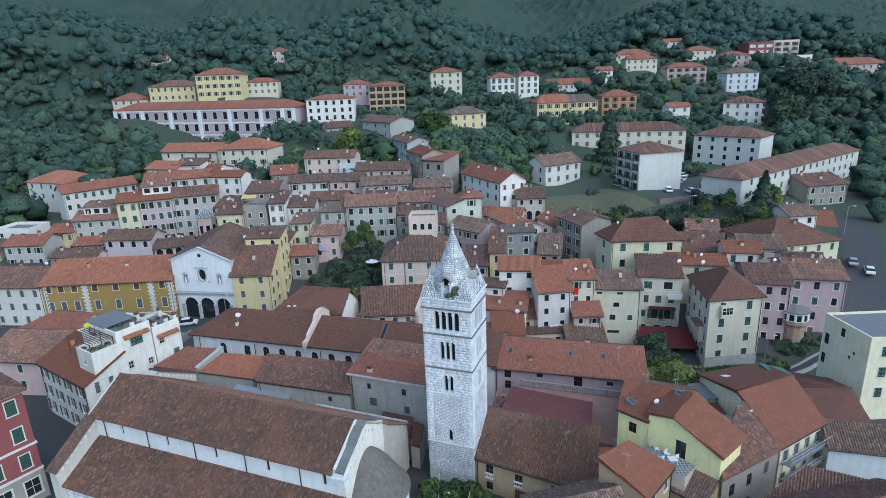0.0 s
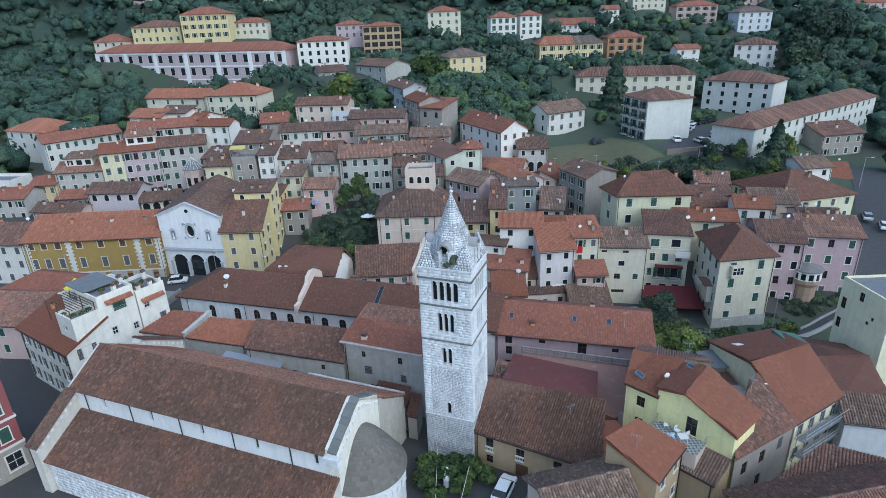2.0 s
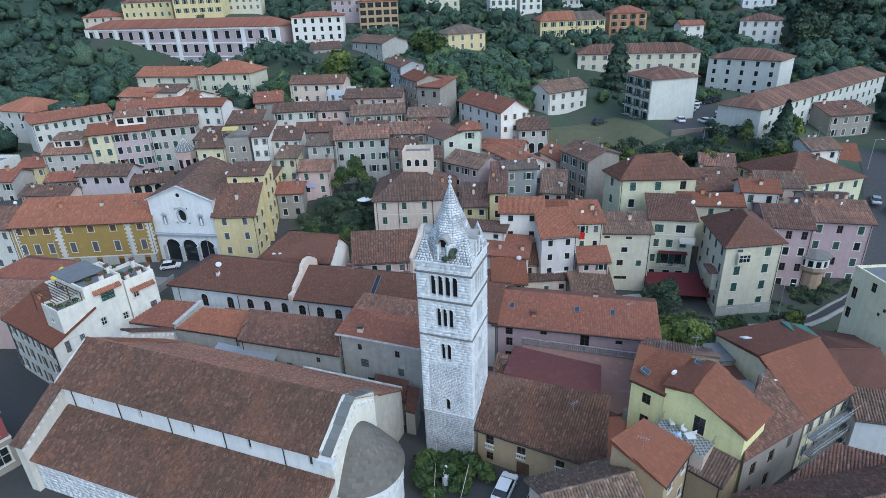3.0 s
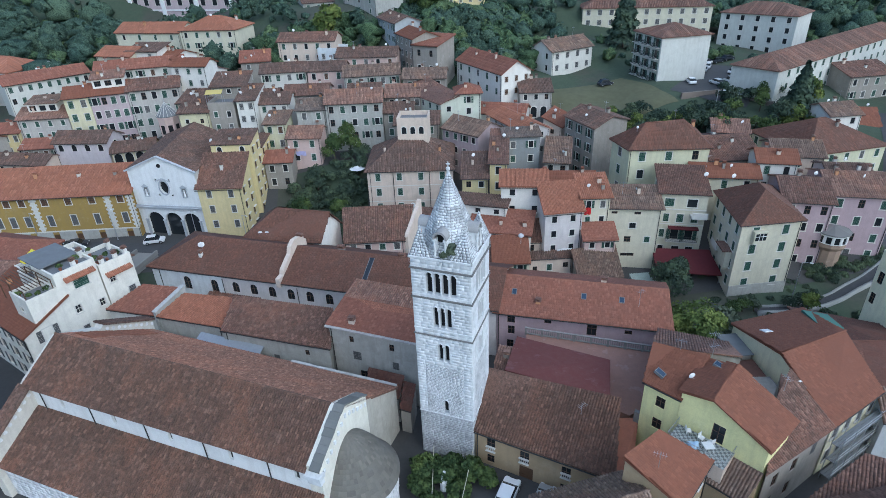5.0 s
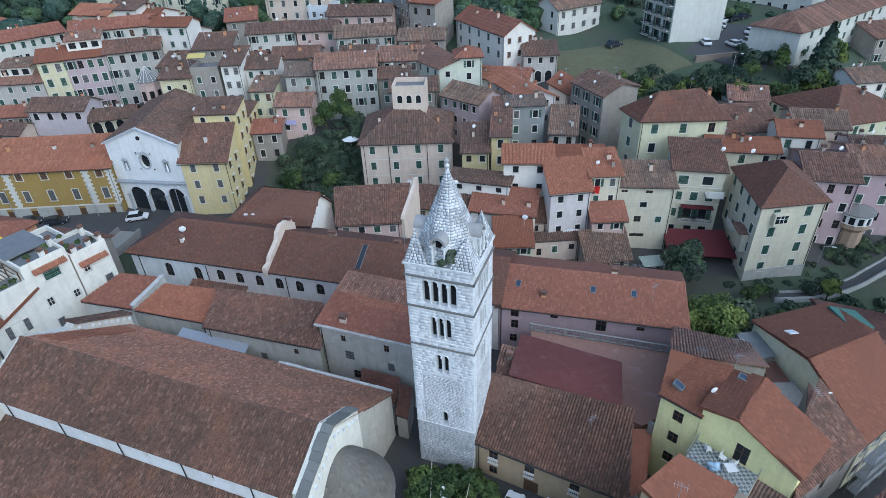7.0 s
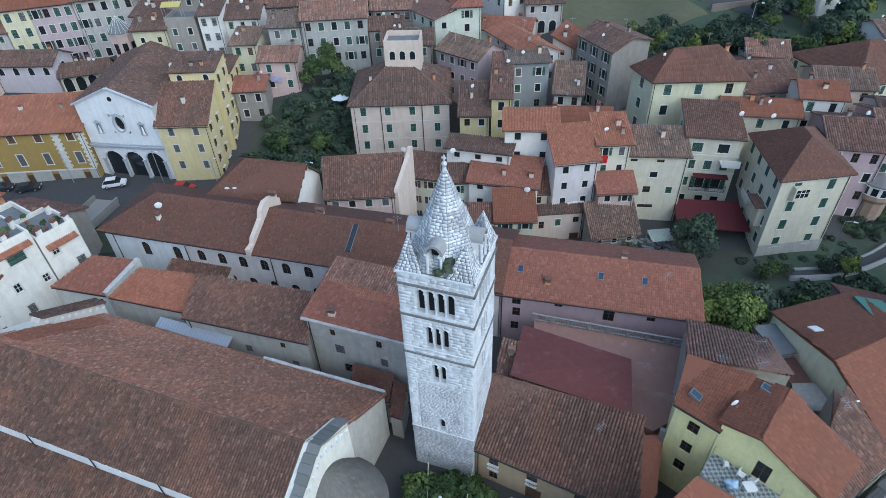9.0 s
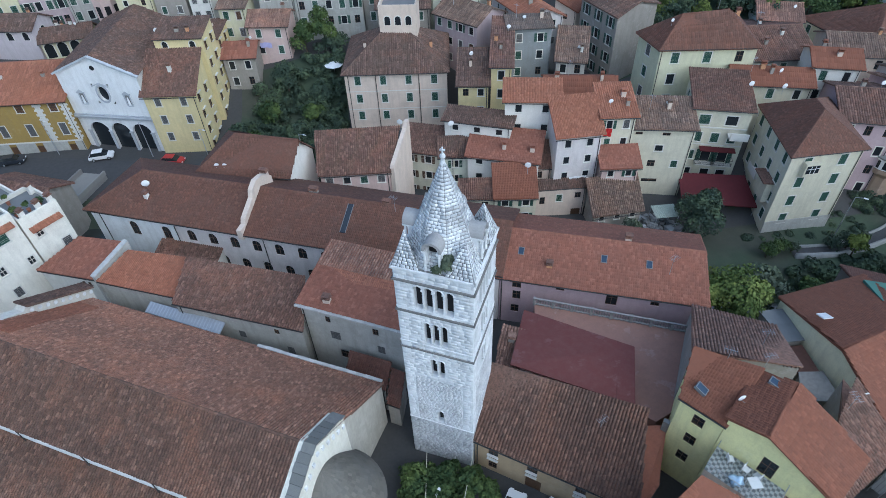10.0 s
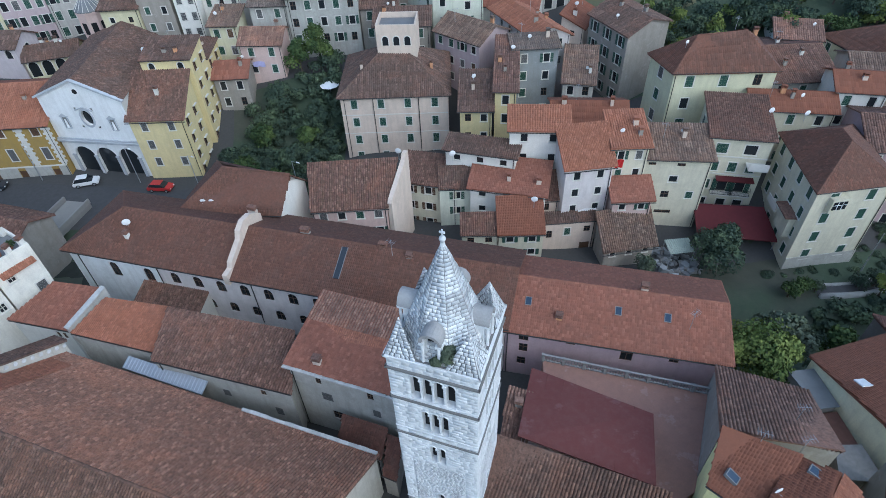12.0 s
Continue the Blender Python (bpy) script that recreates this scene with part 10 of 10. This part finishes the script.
for s in (-1, 1):
    bm = bmesh.new()
    box(bm, -7, s * 2.2 - 0.15, 1.2, 7, s * 2.2 + 0.15, 2.0)
    bm.transform(Matrix.Rotation(radians(75), 4, "Z"))
    part("parapet", bm, M_BRIDGE, br)
# shrubs growing on the tower
tuft_m = tower_m @ Vector((0.95, -2.5, 25.0))
tuft = thing("tower_shrub", tuft_m, "green shrub growing beside the spire dormer", "shrub")
v, f = crowns([(0, 0, -0.2), (-0.7, -0.1, -0.2), (0.1, 0.3, 0.2)], [1.5, 0.9, 1.3], [0.62, 0.4, 0.5], 380, 0.09, 61, 0.9)
part_np("leaves", v, f, LEAF["olive"], tuft)
bm = bmesh.new()
tube(bm, (0, 0.1, -0.2), (0.05, 0.05, 0.9), 0.04, 0.02, 6)
part("stem", bm, M_BARK, tuft)

# -- additions to the apartment houses --
apt = [o for o in bpy.data.objects if o.type == "EMPTY" and o.name.startswith("house") and abs(o.location.x - 52.4) < 2.5 and abs(o.location.y - 35.0) < 3][0]
AL = apt.location


def on_wall(a, b, name, boxes, mat, label):
    """Boxes built out from a wall line, in wall coordinates."""
    m = wall_matrix(a, b, 0, 0)
    m.translation -= AL
    bm = bmesh.new()
    for bx in boxes:
        box(bm, *bx, m)
    return part(name, bm, mat, apt, label)


fa, fb = (47.7, 28.2), (57.7, 28.6)
la, lb = (50.1, 41.0), (47.7, 28.2)
on_wall(fa, fb, "plinth", [(0.0, -0.12, -5.5, 10.0, -0.01, -1.9)], wall_mat("grey"), "grey rendered ground floor")
on_wall(fa, fb, "oriel", [(1.9, -0.8, 6.1, 4.1, -0.01, 8.1)], wall_mat("cream"), "projecting glazed oriel")
on_wall(fa, fb, "oriel_glass", [(2.1, -0.83, 6.6, 3.9, -0.8, 7.8)], M_GLASS, "dark oriel glass")
on_wall(fa, fb, "oriel_bar", [(2.1, -0.86, 7.3, 3.9, -0.83, 7.36), (2.68, -0.86, 6.6, 2.74, -0.83, 7.8), (3.28, -0.86, 6.6, 3.34, -0.83, 7.8)], M_STUCCO, "white oriel glazing bars")
on_wall(la, lb, "side_bay", [(8.2, -0.9, 0.4, 11.4, -0.01, 3.6)], wall_mat("cream"), "projecting cream side bay")
on_wall(la, lb, "bay_roof", [(8.0, -1.5, 3.6, 11.6, -0.01, 3.85)], roof_mat("brown"), "brown tiled bay roof")
on_wall(la, lb, "side_balcony", [(5.0, -1.2, 1.9, 8.0, -0.01, 2.05), (5.0, -1.2, 2.05, 8.0, -1.1, 3.0)], M_TRIM, "solid cream balcony")
# terrace storey and awning on the balcony house
AL = [o for o in bpy.data.objects if o.type == "EMPTY" and o.name.startswith("house") and abs(o.location.x - 45.2) < 2.5 and abs(o.location.y - 44.3) < 2.5][0]
apt, AL = AL, AL.location
ca, cb_ = (40.2, 41.2), (47.7, 38.9)
on_wall(ca, cb_, "awning", [(2.0, -1.3, 3.35, 7.0, -0.01, 3.5)], simple("dark_red_canvas", (0.09, 0.014, 0.018), 0.8), "dark red balcony awning")
on_wall(ca, cb_, "terrace_parapet", [(5.3, -2.0, 6.0, 7.8, -1.85, 7.0), (5.3, -2.0, 5.85, 7.8, -0.01, 6.0)], M_TRIM, "small terrace with a parapet")
on_wall(ca, cb_, "string_course", [(-0.1, -0.1, 6.6, 7.85, -0.01, 6.78), (-0.1, -0.1, 3.75, 7.85, -0.01, 3.9)], M_TRIM, "pale string course")
pal = [o for o in bpy.data.objects if o.type == "EMPTY" and o.name.startswith("palazzo")][0]
apt, AL = pal, pal.location
for z in (6.2, 2.9):
    on_wall((-11.2, 61.0), (5.8, 59.4), "string_course", [(0, -0.06, z, 17.0, -0.01, z + 0.12)], M_TRIM, "pale string course")
for u in (5.2, 12.4):
    m = wall_matrix((-11.2, 61.0), (5.8, 59.4), u, 0)
    m.translation -= AL
    bm = bmesh.new()
    tube(bm, m @ Vector((0, -0.14, -3)), m @ Vector((0, -0.14, 9.4)), 0.06, 0.06, 6)
    part("downpipe", bm, M_IRON, pal, "dark metal downpipe")

# stone bay turret with a glazed loggia by the river lane
tur = thing("turret", (68.2, 34.2, -5.0), "round brown stone turret with a white glazed loggia", "turret")
def ring(bm, r0, z0, r1, z1, n=12):
    for i in range(n):
        t0, t1 = 2 * math.pi * i / n, 2 * math.pi * (i + 1) / n
        quad(bm, (r0 * math.cos(t0), r0 * math.sin(t0), z0), (r0 * math.cos(t1), r0 * math.sin(t1), z0), (r1 * math.cos(t1), r1 * math.sin(t1), z1), (r1 * math.cos(t0), r1 * math.sin(t0), z1))
bm = bmesh.new()
ring(bm, 2.2, -0.6, 2.05, 3.2)
ring(bm, 2.05, 3.2, 2.05, 5.6)
ring(bm, 2.05, 5.6, 2.5, 6.3)
ring(bm, 2.5, 6.3, 2.5, 7.0)
part("wall", bm, plaster("turret_plaster", (0.36, 0.26, 0.19), 0.8), tur)
bm = bmesh.new()
ring(bm, 2.42, 7.0, 2.42, 8.6)
part("glazing", bm, M_GLASS, tur)
for i in range(12):
    t = 2 * math.pi * i / 12
    bm = bmesh.new()
    box(bm, 2.36, -0.22, 7.0, 2.52, 0.22, 8.6, Matrix.Rotation(t, 4, "Z"))
    part("mullion", bm, M_STUCCO, tur, "white painted mullion")
bm = bmesh.new()
ring(bm, 2.56, 7.0, 2.56, 7.15)
ring(bm, 2.56, 8.35, 2.62, 8.7)
part("sill_band", bm, M_STUCCO, tur, "white painted band")
bm = bmesh.new()
ring(bm, 2.8, 8.7, 2.8, 8.85)
ring(bm, 2.8, 8.85, 0.02, 9.7)
part("roof", bm, M_SLATE, tur, "grey slab roof")

# chimneys, planters and rails on the white house terraces
for u, w, z in ((12.0, 0.4, 12.1), (13.9, 0.4, 12.1), (15.4, 0.5, 12.1), (15.3, 4.6, 12.1), (8.6, 0.5, 13.5), (10.6, 2.6, 13.5)):
    roof_stack((*wp(u, w), z), 0.2, 0.75, "white")
M_POT = simple("terracotta_pot", (0.30, 0.12, 0.07), 0.8)
for i, (u, w, z) in enumerate([(2.6, 0.7, 10.85), (3.6, 0.8, 10.85), (4.6, 0.7, 10.85), (2.4, 3.6, 10.85), (11.9, 1.6, 11.65), (13.2, 1.4, 11.65), (14.6, 1.6, 11.65), (12.6, 4.8, 11.65), (9.4, 1.4, 13.15), (7.2, 1.2, 13.15)]):
    rg = random.Random(900 + i)
    top = thing("potted_plant", (*wp(u, w), z), "green plant in a terracotta pot on a roof terrace", "plant", "pots on the roof terraces")
    bm = bmesh.new()
    tube(bm, (0, 0, 0), (0, 0, 0.4), 0.16, 0.24, 10)
    part("pot", bm, M_POT, top)
    v, f = crowns([(0, 0, 0.2)], [rg.uniform(0.8, 1.4)], [rg.uniform(0.35, 0.6)], 160, 0.09, 900 + i)
    part_np("leaves", v, f, LEAF["mid"], top)

# pink octagonal turret with a ribbed conical roof
tu = thing("turret", (-60.2, 96.5, 5.0), "pink octagonal turret with a ribbed grey conical roof", "turret")
bm = bmesh.new()
ring(bm, 2.5, 0.0, 2.5, 8.4, 8)
ring(bm, 2.7, 8.4, 2.7, 8.8, 8)
part("wall", bm, wall_mat("pink"), tu)
for i in range(8):
    m = Matrix.Rotation(radians(22.5 + 45 * i), 4, "Z") @ Matrix.Translation((2.33, 0, 4.6))
    # black panel on the closed wall, painted as shade within the opening
    bm = bmesh.new()
    box(bm, -0.03, -0.5, 0, 0.02, 0.5, 2.2)
    bm.transform(m)
    part("opening", bm, M_INNER_SHADE, tu, "black panel painting the shade in a tall opening")
bm = bmesh.new()
ring(bm, 2.6, 8.75, 2.6, 8.95, 16)
ring(bm, 2.6, 8.95, 0.12, 11.9, 16)
roof_c = part("roof", bm, M_SHEET, tu, "grey metal cone roof")
for i in range(16):
    t = 2 * math.pi * i / 16
    bm = bmesh.new()
    tube(bm, (2.62 * math.cos(t), 2.62 * math.sin(t), 8.98), (0.12 * math.cos(t), 0.12 * math.sin(t), 11.92), 0.05, 0.03, 5)
    part("rib", bm, M_TRIM, roof_c)
bm = bmesh.new()
tube(bm, (0, 0, 12.1), (0, 0, 12.9), 0.12, 0.03, 6)
part("finial", bm, M_METAL, roof_c)
# yellow awning over the flat terrace behind the church
aw = thing("awning", (-46.4, 91.0, 17.3), "yellow canvas awning on a stone terrace", "awning")
bm = bmesh.new()
slab(bm, [Vector(p) for p in ((-1.9, -0.8, 2.3), (1.9, -0.8, 2.3), (1.9, 1.0, 2.9), (-1.9, 1.0, 2.9))], 0.04)
part("cloth", bm, simple("mustard_canvas", (0.52, 0.42, 0.14), 0.85), aw)
for x, y, z in ((-1.8, -0.7, 2.3), (1.8, -0.7, 2.3), (-1.8, 0.9, 2.85), (1.8, 0.9, 2.85)):
    bm = bmesh.new()
    tube(bm, (x, y, -0.05), (x, y, z), 0.04, 0.04, 6)
    part("pole", bm, M_METAL, aw)
# yard beside the red awning: pale corrugated canopy over a heap of boards, pots and crates
yc = thing("canopy", (34.6, 32.0, gz(34.6, 32.0)), "pale green corrugated sheet canopy on thin posts in a yard", "canopy")
bm = bmesh.new()
top_z = 2.6
for i in range(12):
    x0 = -1.7 + i * 0.29
    quad(bm, (x0, -1.3, top_z), (x0 + 0.145, -1.3, top_z + 0.05), (x0 + 0.145, 1.3, top_z + 0.35), (x0, 1.3, top_z + 0.3))
    quad(bm, (x0 + 0.145, -1.3, top_z + 0.05), (x0 + 0.29, -1.3, top_z), (x0 + 0.29, 1.3, top_z + 0.3), (x0 + 0.145, 1.3, top_z + 0.35))
part("sheet", bm, simple("pale_green_sheet", (0.30, 0.34, 0.29), 0.7, 0, 0.25, 2.0), yc)
for x, y in ((-1.6, -1.2), (1.6, -1.2), (-1.6, 1.2), (1.6, 1.2)):
    bm = bmesh.new()
    tube(bm, (x, y, -0.3), (x, y, top_z + (0.3 if y > 0 else 0.02)), 0.05, 0.05, 6)
    part("post", bm, M_METAL, yc)
crng = random.Random(91)
bm = bmesh.new()
for i in range(90):
    x, y = crng.uniform(31.6, 37.2), crng.uniform(28.6, 34.2)
    w, d, h = crng.uniform(0.1, 0.55), crng.uniform(0.1, 0.5), crng.uniform(0.15, 0.9)
    box(bm, -w, -d, -0.1, w, d, h, Matrix.Translation((x, y, gz(x, y))) @ Matrix.Rotation(crng.uniform(0, 3.1), 4, "Z") @ Matrix.Rotation(crng.uniform(-0.3, 0.3), 4, "X"))
tagged(part("yard_clutter", bm, stonemat("yard_clutter_grey", [(0.10, 0.10, 0.10), (0.22, 0.23, 0.24), (0.40, 0.42, 0.43), (0.15, 0.13, 0.10), (0.30, 0.31, 0.33)], 2.0)), "heap of grey boards, crates and pots in a yard", "clutter", kind="stuff")
# pale blue sack on the chequered terrace
sack = thing("sack", (20.9, -11.9, 8.16), "crumpled pale blue and white plastic sack", "sack")
v, f = lumps([(0, 0, 0)], [0.75], [0.55], 3, 17, 0.7, 0.08)
part_np("sheet", v, f, simple("pale_blue_plastic", (0.42, 0.56, 0.72), 0.35, 0, 0.3, 3.0), sack, smooth=True)
